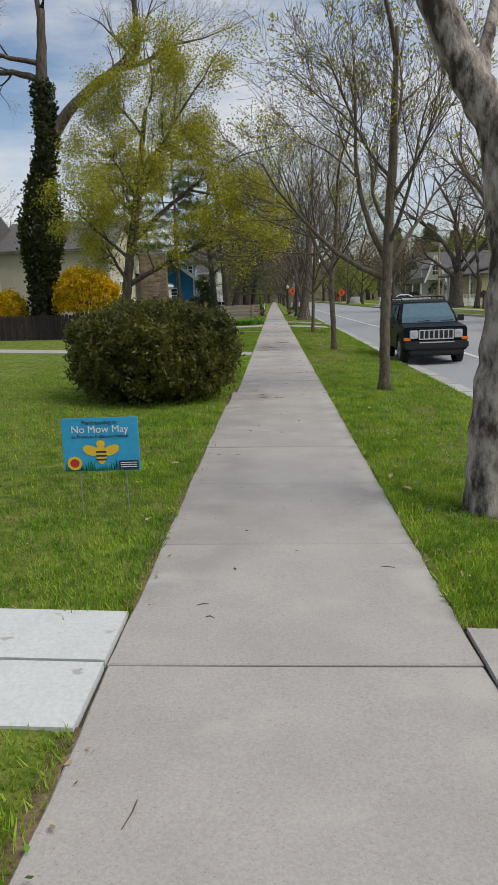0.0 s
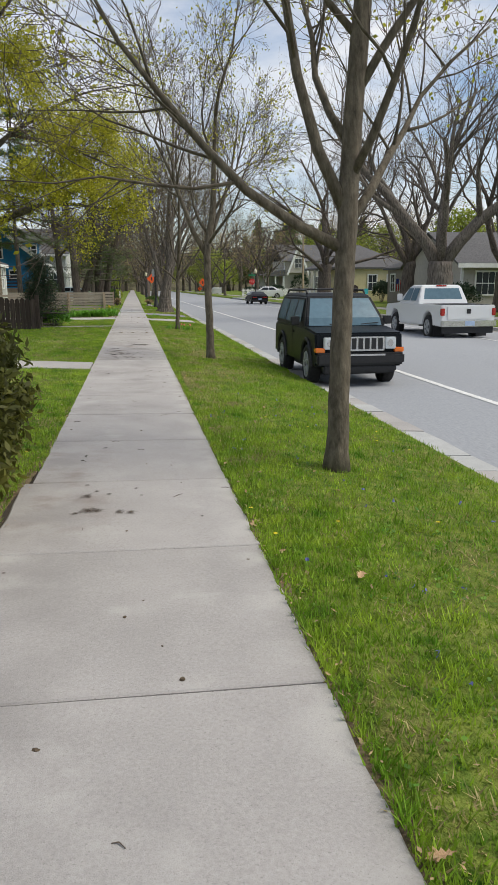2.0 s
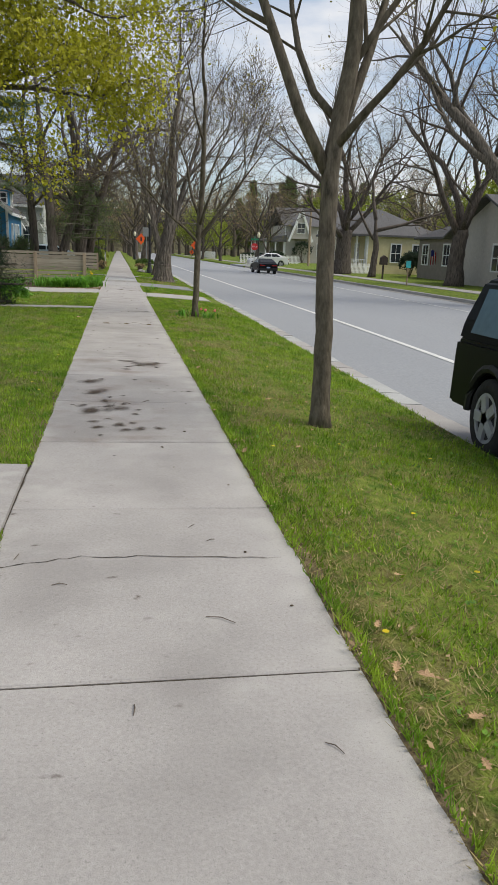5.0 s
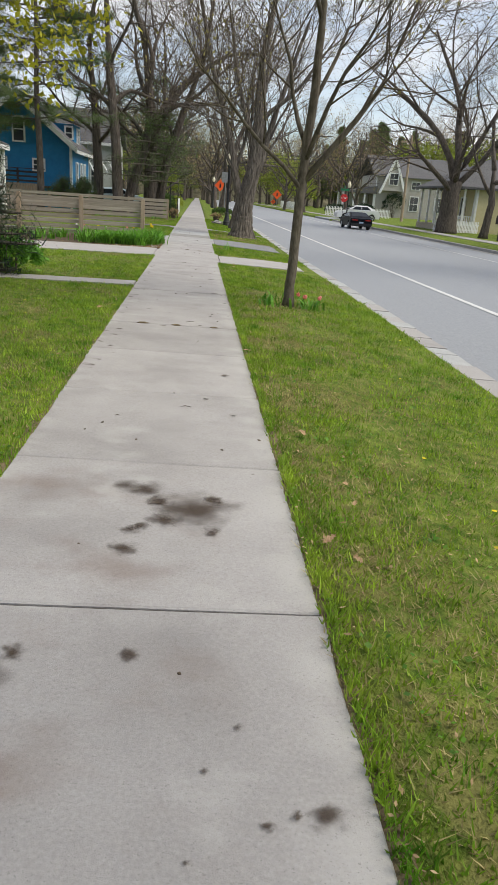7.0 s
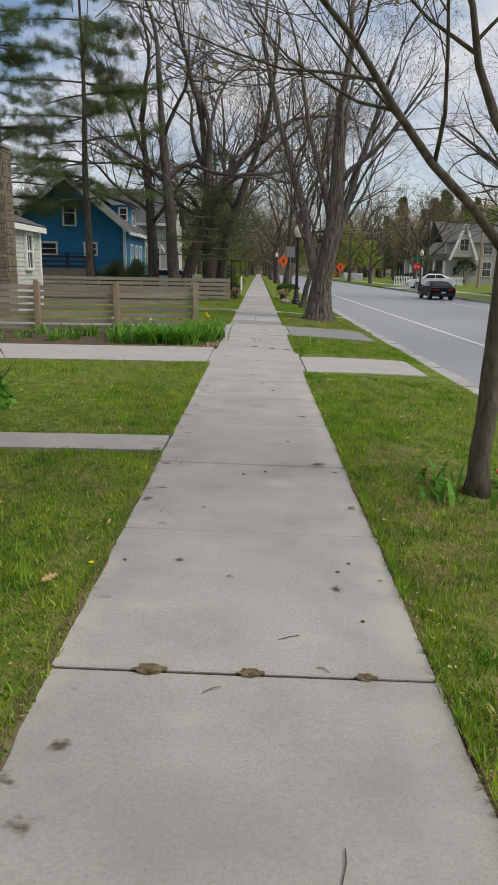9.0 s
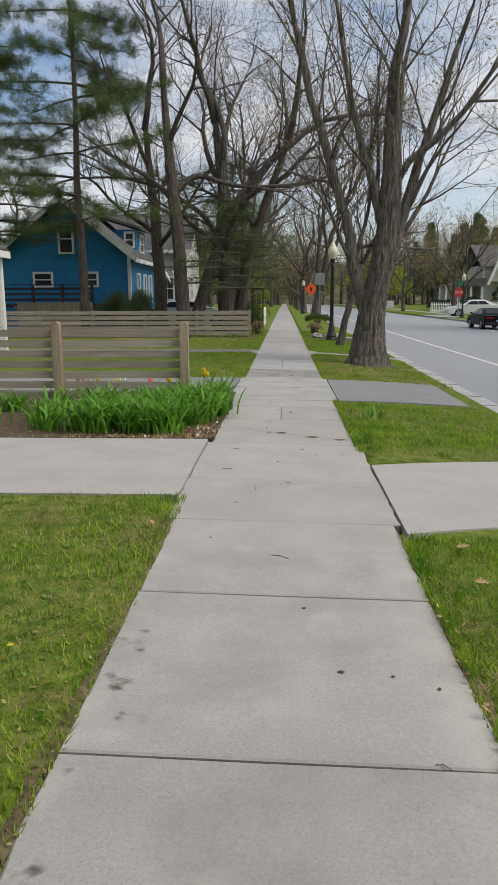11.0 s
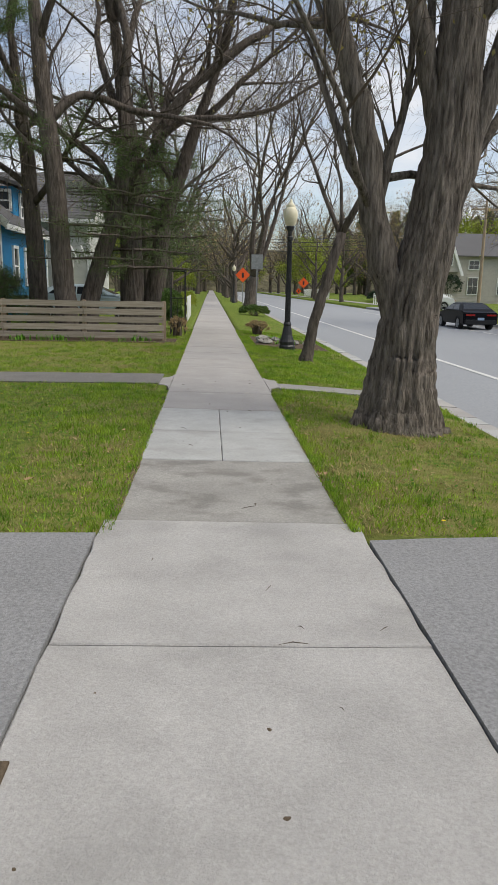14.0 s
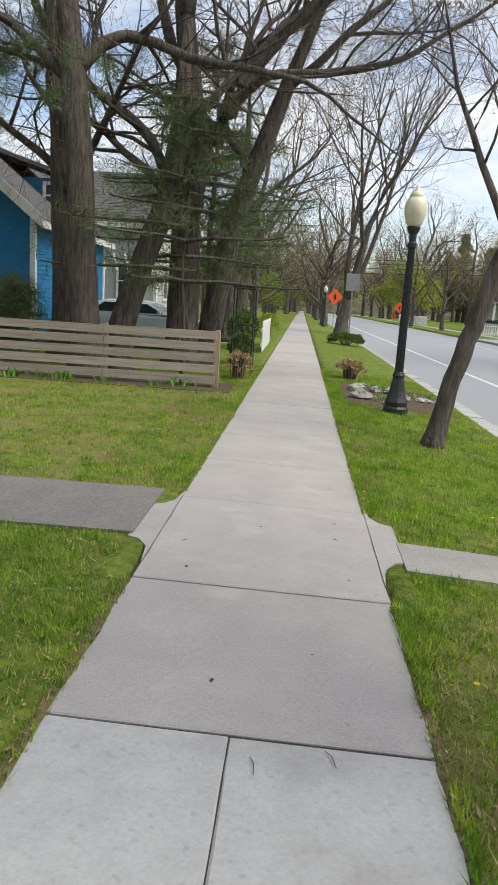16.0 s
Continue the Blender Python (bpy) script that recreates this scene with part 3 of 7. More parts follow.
def slab_mesh(x0, x1, length, gap=0.0065):
    """One slab with chipped, rounded edges."""
    s = Shape()
    rr = random.Random(round(length * 1000) + round(x0 * 100))
    k = 9
    ring = [(x0 + (x1 - x0) * i / k, gap) for i in range(k)] + [(x1, gap + (length - 2 * gap) * i / k) for i in range(k)]
    ring += [(x1 - (x1 - x0) * i / k, length - gap) for i in range(k)] + [(x0, length - gap - (length - 2 * gap) * i / k) for i in range(k)]
    cx, cy = (x0 + x1) / 2, length / 2
    low, mid, top = [], [], []
    for x, y in ring:
        j = rr.uniform(-0.006, 0.012) if (abs(x - x0) < 1e-6 or abs(x - x1) < 1e-6) and abs(x) > 0.1 else rr.uniform(-0.001, 0.002)
        d = Vector((cx - x, cy - y)).normalized() * 0.01
        x += d.x * j / 0.01
        low.append((x, y, -0.09 - 0.02 * x)), mid.append((x, y, -0.006 - 0.02 * x)), top.append((x + d.x * 0.8, y + d.y * 0.8, -0.02 * x))
    m = len(ring)
    s.v = low + mid + top
    s.f = [(r * m + i, r * m + (i + 1) % m, r * m + m + (i + 1) % m, r * m + m + i) for r in (0, 1) for i in range(m)] + [tuple(range(2 * m, 3 * m))]
    me = bpy.data.meshes.new("slab")
    me.from_pydata(s.v, [], s.f)
    return me


SLABS = {}


def lay(y0, y1, material, x0=-W, x1=W, tip=0.0):
    key = (round(y1 - y0, 2), material.name, x0, x1)
    if key not in SLABS:
        SLABS[key] = slab_mesh(x0, x1, y1 - y0)
        SLABS[key].materials.append(material)
    ob = new("slab", SLABS[key])
    ob.parent = pavement
    ob.matrix_basis = pose(0, y0, random.uniform(-0.003, 0.003) + tip, random.uniform(-0.12, 0.12), random.uniform(-0.15, 0.15), 0)


EDGES = [2.8 + 1.35 * k for k in range(-6, 10)] + [16.5] + [18.05 + 1.35 * k for k in range(12)] + [34.1, 35.2]
for a, b in zip(EDGES, EDGES[1:]):
    lay(a, b, CONCRETE, -left_edge(b))
for a, b, m in ((35.2, 36.22, CONCRETE), (36.22, 37.58, CONCRETE), (37.58, 39.0, CONCRETE), (39.97, 40.6, CONCRETE), (40.6, 41.95, CONCRETE_MID), (41.95, 43.41, CONCRETE_MID), (43.41, 44.9, CONCRETE_DARK), (47.27, 48.54, CONCRETE), (48.54, 50.13, CONCRETE)):
    w = 0.74 if 40.5 < a < 43 else 0.72 if 35 < a < 37 else W
    lay(a, b, m, -w, w, 0.006 if m is CONCRETE_MID else 0)
for a, b, m in ((39.0, 39.97, CONCRETE), (44.9, 46.04, CONCRETE_PALE), (46.04, 47.27, CONCRETE_PALE)):
    lay(a, b, m, -W, -0.032), lay(a, b, m, -0.028, W)
for k in range(85):
    lay(50.13 + 1.35 * k, 51.48 + 1.35 * k, CONCRETE)
part("slab_run", Shape().box(-W, W, 50.13 + 1.35 * 85, 420, -0.09, 0.0), CONCRETE, pavement)

for sgn, za in ((-1, 0.019), (1, -0.006)):
    part("flare", Shape().prism([(sgn * a, b) for a, b in ((0.672, 48.75), (0.70, 49.0), (0.77, 49.12), (0.84, 49.15), (0.84, 49.85), (0.76, 49.9), (0.70, 50.02), (0.672, 50.3))], -0.08, za, "z"), CONCRETE, pavement)

# cracks
def crack(pts):
    s = Shape()
    rr = random.Random(7)
    fine = []
    for (xa, ya), (xb, yb) in zip(pts, pts[1:]):
        for i in range(8):
            f = i / 8
            fine.append((xa + (xb - xa) * f + rr.uniform(-0.01, 0.01), ya + (yb - ya) * f + rr.uniform(-0.012, 0.012)))
    for (xa, ya), (xb, yb) in zip(fine, fine[1:]):
        w = rr.uniform(0.001, 0.0035)
        s.face((xa, ya - w, 0.0035 - 0.02 * xa), (xb, yb - w, 0.0035 - 0.02 * xb), (xb, yb + w, 0.0035 - 0.02 * xb), (xa, ya + w, 0.0035 - 0.02 * xa))
    part("crack", s, JOINT, pavement)


crack([(-0.63, 38.45), (-0.34, 38.34), (0.03, 38.11), (0.24, 37.97), (0.41, 37.92), (0.68, 37.81)])
crack([(-0.66, 17.36), (-0.3, 17.45), (0.1, 17.44), (0.66, 17.38)])

# ---------- trees ----------


def grow(rng, start, heading, length, radius, level, spec, lines, tips):
    """One branch with its side branches, into lines (points, radii, level) and tips."""
    nseg = (7, 6, 5, 4, 3)[min(level, 4)]
    p, d = np.array(start, float), np.array(heading, float)
    d /= np.linalg.norm(d)
    pts, rads, dirs = [p.copy()], [radius], [d.copy()]
    bend, up = spec.get("bend", 0.16), spec.get("up", 0.10)
    end = 0.32 if level == 0 else 0.22
    for i in range(nseg):
        d = d + rng.normal(0, bend, 3) * (0.5 if level == 0 else 1.0)
        d[2] += up * (0.3 if level == 0 else 1.0) - (spec.get("droop", 0) if level > 1 else 0)
        d /= np.linalg.norm(d)
        p = p + d * length / nseg
        pts.append(p.copy()), dirs.append(d.copy())
        rads.append(max(radius * (1 - (1 - end) * (i + 1) / nseg), 0.0025))
    lines.append((pts, rads, level))
    if level >= spec["levels"]:
        tips.extend(pts[1:])
        return
    if level >= spec["levels"] - 1:
        tips.append(pts[-1])
    count = spec["counts"][level]
    for i in range(count):
        f = spec.get("from", 0.3) + (1 - spec.get("from", 0.3)) * (i + rng.uniform(0.1, 0.9)) / count
        k = min(int(f * nseg), nseg - 1)
        g = f * nseg - k
        q = pts[k] * (1 - g) + pts[k + 1] * g
        side = rng.normal(0, 1, 3)
        side -= dirs[k] * side.dot(dirs[k])
        side /= np.linalg.norm(side)
        ang = radians(rng.uniform(*spec.get("angle", (28, 58))))
        h = dirs[k] * math.cos(ang) + side * math.sin(ang)
        r = (rads[k] * (1 - g) + rads[k + 1] * g) * rng.uniform(0.42, 0.66)
        grow(rng, q, h, length * rng.uniform(*spec.get("ratio", (0.5, 0.75))) * (1.1 - 0.45 * f), max(r, 0.003), level + 1, spec, lines, tips)


def tree(name, label, x, y, seed, trunk, radius, limbs, spec, bark, leaf=None, leaf_n=0, leaf_size=0.04, spread=0.12, group="", flare=1.5, twig=None, base_z=None, sides=22, stems=(), ridge=0.0):
    """A tree: trunk as a path of (dx, dy, z), limbs as (height share, heading, length, radius)."""
    rng = np.random.default_rng(seed)
    z0 = ground_z(x, y) - 0.05 if base_z is None else base_z
    ob = thing(name, label, "tree", x, y, z0, group=group)
    pts = [np.array(p, float) for p in trunk]
    fine, rads = [], []
    total = pts[-1][2]
    for a, b in zip(pts, pts[1:]):
        cuts = 14 if ridge else 6
        for i in range(cuts):
            q = a + (b - a) * i / cuts
            fine.append(q), rads.append(radius * (1 - (0.12 if total < 3.5 else 0.35) * q[2] / total - (0 if total < 3.5 else 0.75 * max(q[2] / total - 0.6, 0))) * (1 + (flare - 1) * math.exp(-q[2] / (radius * 1.6))))
    fine.append(pts[-1]), rads.append(radius * (0.86 if total < 3.5 else 0.33))
    for i in range(1, len(fine) - 1):
        fine[i] = fine[i] + rng.normal(0, radius * (0.012 if ridge else 0.05), 3) * np.array([1, 1, 0])
    s = Shape()
    s.tube([tuple(q) for q in fine], rads, sides + 4)
    for i, v in enumerate(s.v):
        c = fine[min(i // (sides + 4), len(fine) - 1)]
        w = Vector((v[0] - c[0], v[1] - c[1], 0)).normalized()
        k = 1 + 0.10 * noise.noise(w * 1.3 + Vector((0, 0, v[2] * 0.8 + seed))) + 0.07 * noise.noise(w * 5.5 + Vector((seed, 0, v[2] * 1.2)))
        k += 0.22 * max(noise.noise(w * 2.2 + Vector((seed, 3, 0))), 0) * math.exp(-v[2] / (radius * 1.3))
        if ridge:
            k += ridge * (0.5 - abs(noise.noise(w * 8.5 + Vector((seed, 0, v[2] * 1.8)))) * 2.2) + 0.5 * ridge * noise.noise(w * 16 + Vector((0, seed, v[2] * 7)))
            k += 0.35 * max(noise.noise(w * 3.1 + Vector((seed, 8, 0))), 0) * math.exp(-v[2] / 0.22)
        s.v[i] = (c[0] + (v[0] - c[0]) * k, c[1] + (v[1] - c[1]) * k, v[2])
    part("trunk", s, bark, ob, smooth=True)
    tips, thin = [], Shape()
    for share, head, length, r in limbs:
        lines = []
        k = share * (len(fine) - 1)
        i = min(int(k), len(fine) - 2)
        q = fine[i] + (fine[i + 1] - fine[i]) * (k - i)
        h = np.array(head, float)
        grow(rng, q - h / np.linalg.norm(h) * r * 0.5, h, length, r, 1, spec, lines, tips)
        limb = Shape()
        for p, rad, lv in lines:
            (limb if lv <= 2 else thin).tube([tuple(c) for c in p], rad, (8, 8, 5, 3, 3)[min(lv, 4)], lv < 3)
        part("limb", limb, bark, ob, smooth=True)
    for way, r0, r1, count, reach in stems:
        limb, lines = Shape(), []
        way = [np.array(c, float) for c in way]
        smoothed = []
        for i in range(len(way) - 1):
            p0, p1, p2, p3 = way[max(i - 1, 0)], way[i], way[i + 1], way[min(i + 2, len(way) - 1)]
            for f in (0, 0.25, 0.5, 0.75):
                smoothed.append(0.5 * (2 * p1 + (p2 - p0) * f + (2 * p0 - 5 * p1 + 4 * p2 - p3) * f * f + (3 * p1 - p0 - 3 * p2 + p3) * f ** 3) + rng.normal(0, r0 * 0.08, 3))
        smoothed.append(way[-1])
        m = len(smoothed) - 1
        limb.tube([tuple(c) for c in smoothed], [r0 + (r1 - r0) * i / m for i in range(m + 1)], 16)
        for i, v in enumerate(limb.v):
            c = smoothed[min(i // 16, m)]
            k = 1 + 0.16 * noise.noise(Vector(v) * 3.0) + ridge * noise.noise(Vector((v[0] * 22, v[1] * 22, v[2] * 4)))
            limb.v[i] = tuple(c + (np.array(v) - c) * k)
        for j in range(count):
            f = 0.3 + 0.7 * (j + rng.uniform(0.1, 0.9)) / count
            i = min(int(f * m), m - 1)
            d = smoothed[i + 1] - smoothed[i]
            d = d / np.linalg.norm(d) + rng.normal(0, 0.55, 3) + np.array([0, 0, 0.25])
            grow(rng, smoothed[i], d, reach * rng.uniform(0.6, 1.15), max((r0 + (r1 - r0) * f) * rng.uniform(0.3, 0.5), 0.012), 2, spec, lines, tips)
        grow(rng, smoothed[-1], smoothed[-1] - smoothed[-3], reach, r1, 2, spec, lines, tips)
        for p, rad, lv in lines:
            (limb if lv <= 2 else thin).tube([tuple(c) for c in p], rad, (8, 8, 6, 3, 3)[min(lv, 4)], lv < 3)
        part("limb", limb, bark, ob, smooth=True)
    if thin.v:
        tagged(np_part("twig_work", np.array(thin.v), np.array(thin.f), twig or TWIG, ob), kind="stuff")
    if leaf and leaf_n:
        tp = np.array(tips)
        v, f = leaves(rng, tp[rng.integers(0, len(tp), leaf_n)], leaf_size, spread)
        tagged(np_part("crown", v, f, leaf, ob), kind="stuff")
    return ob


def ring_limbs(rng, n, lo, hi, length, radius, rise=(0.5, 1.2), turn=0.0):
    out = []
    for i in range(n):
        a = turn + 2 * math.pi * (i + rng.uniform(-0.25, 0.25)) / n
        out.append((lo + (hi - lo) * i / max(n - 1, 1), (math.cos(a), math.sin(a), rng.uniform(*rise)), length * rng.uniform(0.8, 1.15), radius * rng.uniform(0.75, 1.1)))
    return out


YOUNG = dict(levels=4, counts=(0, 9, 8, 7), bend=0.13, up=0.10, angle=(25, 52), ratio=(0.45, 0.7))
BIG = dict(levels=4, counts=(0, 9, 7, 7), bend=0.17, up=0.05, angle=(28, 60), ratio=(0.5, 0.75))
MID = dict(levels=4, counts=(0, 8, 7, 6), bend=0.17, up=0.05, angle=(28, 60), ratio=(0.5, 0.75))
LEAFY = dict(levels=4, counts=(0, 8, 7, 6), bend=0.16, up=0.02, angle=(30, 65), ratio=(0.5, 0.75))
R = np.random.default_rng(11)
G1 = "young street trees on the grass strip"
tree("street_tree", "young bare street tree with a slim olive-brown trunk", 1.58, 11.26, 21, [(0, 0, 0), (0.02, 0, 1.2), (0.06, 0.05, 2.2), (0.14, 0.1, 3.4), (0.2, 0.1, 5.2)], 0.085,
     [(0.38, (-1.0, 0.1, 0.55), 2.6, 0.045), (0.42, (0.9, 0.3, 0.75), 2.4, 0.04), (0.44, (-0.5, -0.1, 1.0), 3.2, 0.05), (0.5, (0.2, -0.9, 0.9), 2.2, 0.035), (0.55, (-0.3, 0.9, 0.8), 2.2, 0.035), (0.62, (0.7, -0.2, 0.9), 2.2, 0.035), (0.7, (-0.7, 0.2, 0.9), 2.0, 0.03), (0.8, (0.4, 0.5, 1), 1.8, 0.03), (0.95, (0, 0, 1), 2.6, 0.04)], YOUNG, BARK_YOUNG, BUD_LEAF, 4200, 0.026, 0.06, G1, 1.45)
tree("street_tree", "young bare street tree with a low-forked grey-brown trunk", 1.55, 20.15, 22, [(0, 0, 0), (-0.02, 0, 1.0), (-0.05, 0, 2.05), (0.10, 0.05, 3.0), (0.18, 0.1, 4.8)], 0.078,
     [(0.49, (-0.95, 0.1, 0.85), 3.4, 0.054), (0.53, (0.6, 0.1, 1.0), 2.8, 0.045), (0.55, (0.3, -0.8, 0.8), 2.0, 0.035), (0.6, (-0.4, 0.8, 0.9), 2.2, 0.035), (0.7, (0.6, -0.4, 0.9), 2.0, 0.03), (0.85, (-0.3, -0.4, 1), 1.9, 0.03), (0.97, (0.1, 0, 1), 2.4, 0.035)], YOUNG, BARK_YOUNG, BUD_LEAF, 3600, 0.026, 0.06, G1, 1.4)
tree("street_tree", "young bare street tree with upright forked limbs beside pink tulips", 1.49, 29.8, 23, [(0, 0, 0), (0.03, 0, 1.0), (0.06, 0, 1.9), (0.12, 0, 2.8), (0.15, 0, 4.6)], 0.068,
     [(0.41, (-0.7, 0.2, 1.0), 2.5, 0.032), (0.43, (0.75, 0.0, 0.85), 3.0, 0.045), (0.5, (0.3, -0.5, 1.0), 2.4, 0.035), (0.55, (-0.4, 0.6, 1.0), 2.4, 0.035), (0.7, (0.5, 0.3, 1.1), 2.0, 0.03), (0.85, (-0.3, -0.3, 1.1), 1.8, 0.03), (0.97, (0, 0, 1), 2.4, 0.035)], YOUNG, BARK_YOUNG, BUD_PALE, 2400, 0.022, 0.06, G1, 1.5)
tree("birch_tree", "leaning birch with dark cracked lower bark and peeling pale upper bark", 1.23, 4.84, 24, [(0.06, 0, 0), (0.05, 0, 0.5), (0.10, 0, 1.1), (0.15, 0.02, 1.7), (0.06, 0.05, 2.4), (-0.18, 0.1, 2.85), (-0.45, 0.2, 3.5), (-0.6, 0.3, 4.6)], 0.135,
     [(0.38, (0.9, 0.2, 0.7), 1.8, 0.05), (0.62, (0.5, 0.5, 1.0), 2.4, 0.05), (0.8, (-0.8, -0.2, 0.8), 2.2, 0.04), (0.9, (0.4, -0.5, 1), 2.2, 0.035), (0.98, (-0.2, 0.2, 1), 2.6, 0.04)], YOUNG, BIRCH, BUD_LEAF, 500, 0.022, 0.06, "", 1.35)
street_maple = tree("maple_tree", "large old street maple with heavy forked limbs and flared roots", 1.84, 46.75, 25, [(0, 0, 0), (0.02, 0, 0.7), (0.07, 0, 1.35), (0.27, 0, 2.2), (0.40, 0, 3.0), (0.45, 0, 4.3), (0.42, 0.05, 6.5)], 0.32,
     [(0.80, (0.75, -0.3, 0.9), 4.5, 0.10), (0.86, (0.3, 0.6, 1.0), 5.0, 0.10), (0.92, (-0.2, -0.5, 1.0), 4.5, 0.09), (1.0, (0.1, 0.05, 1), 5.5, 0.12)], dict(MID, counts=(0, 6, 6, 5), bend=0.15, up=0.06), BARK, BUD_PALE, 6000, 0.03, 0.09, "", 1.65, sides=96, ridge=0.11,
     stems=[([(0.0, 0, 1.1), (-0.22, 0, 1.7), (-0.40, 0, 2.3), (-0.58, 0, 3.2), (-0.9, 0, 4.2), (-1.5, 0.1, 6.0), (-1.9, 0.2, 7.5)], 0.20, 0.07, 10, 3.6), ([(0.36, 0, 2.6), (0.22, 0, 3.4), (0.02, 0, 4.1), (-0.26, 0, 4.8), (-0.56, 0.1, 6.0), (-0.8, 0.2, 7.2)], 0.15, 0.05, 8, 3.2), ([(0.25, 0.05, 1.8), (0.48, 0.05, 2.5), (0.70, 0.05, 3.2), (1.0, 0.05, 4.35), (1.5, 0.1, 5.8), (1.9, 0.1, 7.0)], 0.18, 0.06, 9, 3.2), ([(-0.40, 0.02, 2.3), (-0.25, 0.1, 2.9), (-0.05, 0.2, 3.7), (0.0, 0.4, 5.0)], 0.06, 0.03, 5, 1.8)])
street_maple.scale = (0.87, 0.87, 0.93)
tree("leaning_tree", "slim bare tree leaning over the kerb beside the street lamp", 1.75, 53.4, 26, [(0, 0, 0), (0.12, 0, 0.7), (0.36, 0, 1.6), (0.62, 0.05, 2.5)], 0.105,
     [(0.97, (-0.55, 0.1, 1.0), 3.0, 0.055), (1.0, (0.45, 0.1, 0.9), 4.2, 0.075), (1.0, (0.1, 0.5, 1), 3.0, 0.04)], dict(YOUNG, up=0.08), BARK_DARK, BUD_PALE, 300, 0.02, 0.06, "", 1.5)
tree("roadside_tree", "old bare tree with forked trunk on the grass strip", 2.5, 88, 27, [(0, 0, 0), (0.1, 0, 1.0), (0.3, 0, 2.2)], 0.36,
     [(0.9, (-0.3, 0, 1.4), 12, 0.2), (1.0, (0.45, 0, 1.3), 13, 0.24), (0.95, (0.1, 0.4, 1.4), 12, 0.17), (0.95, (0.15, -0.5, 1.3), 12, 0.17)], dict(MID, bend=0.12, up=0.1), BARK_DARK, BUD_PALE, 2500, 0.045, 0.12, "", 1.4)
G2 = "tall bare trees behind the board fence"
tree("tall_tree", "tall straight bare tree with dark ridged bark behind the board fence", -5.1, 60.5, 31, [(0, 0, 0), (0.05, 0, 1.3), (-0.08, 0, 4.6), (-0.40, 0, 8)], 0.26, [(0.55, (0.8, -0.5, 0.7), 5.0, 0.10), (0.6, (-0.8, 0.1, 0.5), 5.0, 0.10), (0.75, (0.3, 0.7, 0.8), 4.5, 0.1), (0.85, (-0.5, -0.4, 1), 4.5, 0.1), (1.0, (0.3, 0, 1), 5, 0.14)], MID, BARK_DARK, group=G2)
tree("tall_tree", "tall bare tree with a thick dark trunk behind the board fence", -3.72, 57.7, 32, [(0, 0, 0), (-0.03, 0, 0.95), (-0.15, 0, 3.66), (-0.40, 0, 6.2), (-0.6, 0.1, 9)], 0.265, [(0.55, (-0.9, 0.2, 0.35), 4.5, 0.09), (0.62, (-0.6, -0.3, 0.7), 4.5, 0.1), (0.8, (0.5, -0.4, 0.9), 4.5, 0.1), (1.0, (-0.3, 0.2, 1), 5, 0.13)], MID, BARK_DARK, group=G2, flare=1.2, sides=40, ridge=0.04,
     stems=[([(-0.2, 0.05, 5.2), (0.3, 0.2, 5.7), (0.87, 0.3, 5.75), (1.63, 0.3, 5.5), (2.7, 0.3, 5.35), (3.6, 0.3, 5.2)], 0.125, 0.04, 9, 2.4)])
tree("tall_tree", "bare tree leaning strongly with dark bark behind the board fence", -3.35, 58.6, 33, [(0, 0, 0), (0.06, 0, 0.9), (0.44, 0, 2.2), (0.86, 0.05, 3.3), (1.0, 0.1, 4.4), (1.05, 0.2, 6.5)], 0.25, [(0.6, (-0.8, 0.1, 0.8), 4.5, 0.1), (0.8, (0.7, 0.3, 0.75), 5.0, 0.1), (1.0, (0.1, 0.1, 1), 5.5, 0.13)], MID, BARK_DARK, group=G2, flare=1.2, sides=30, ridge=0.04)
tree("oak_tree", "spreading oak with heavy dark limbs reaching over the pavement", -2.3, 59.6, 34, [(0, 0, 0), (0, 0, 0.8), (0.01, 0, 3.0), (0.10, 0, 4.3), (-0.1, 0, 6.0), (-0.35, 0, 8)], 0.33, [(0.75, (-0.7, 0.3, 0.8), 5.5, 0.13), (0.9, (0.4, 0.6, 0.9), 5.0, 0.11), (1.0, (-0.1, 0.1, 1), 5.0, 0.16)], BIG, BARK_DARK, BUD_PALE, 2400, 0.03, 0.08, G2, 1.3, sides=40, ridge=0.05,
     stems=[([(0.05, -0.1, 3.2), (0.3, -0.2, 4.05), (0.73, -0.2, 5.0), (1.3, -0.2, 6.0), (2.35, -0.2, 7.0), (3.7, -0.2, 7.9)], 0.25, 0.09, 11, 3.6), ([(0.0, -0.2, 3.0), (-0.38, -0.4, 3.8), (-0.75, -0.6, 4.5), (-1.9, -0.6, 5.3), (-2.6, -0.6, 5.6), (-4.2, -0.5, 6.0)], 0.13, 0.04, 8, 2.6), ([(0.8, -0.2, 5.1), (1.5, -0.9, 5.45), (2.5, -1.1, 5.5), (3.6, -1.1, 5.7), (4.3, -1.1, 6.05), (5.4, -1.1, 6.8)], 0.10, 0.03, 10, 2.2)])
tree("oak_tree", "dark oak trunk leaning out above the pavement beside the arbour", -1.95, 60.3, 37, [(0, 0, 0), (0.1, 0, 0.7), (0.22, 0, 1.4), (0.52, 0, 3.2), (1.0, 0, 4.5), (1.54, 0, 6), (2.08, 0, 7.4)], 0.25, [(0.6, (-0.3, 0.5, 1.0), 4.5, 0.11), (0.8, (0.9, -0.2, 0.5), 5.0, 0.1), (0.9, (0.2, 0.5, 1), 4.5, 0.1), (1.0, (0.3, 0, 1), 5.0, 0.14)], BIG, BARK_DARK, BUD_PALE, 1500, 0.03, 0.08, G2, 1.3, sides=30, ridge=0.05)
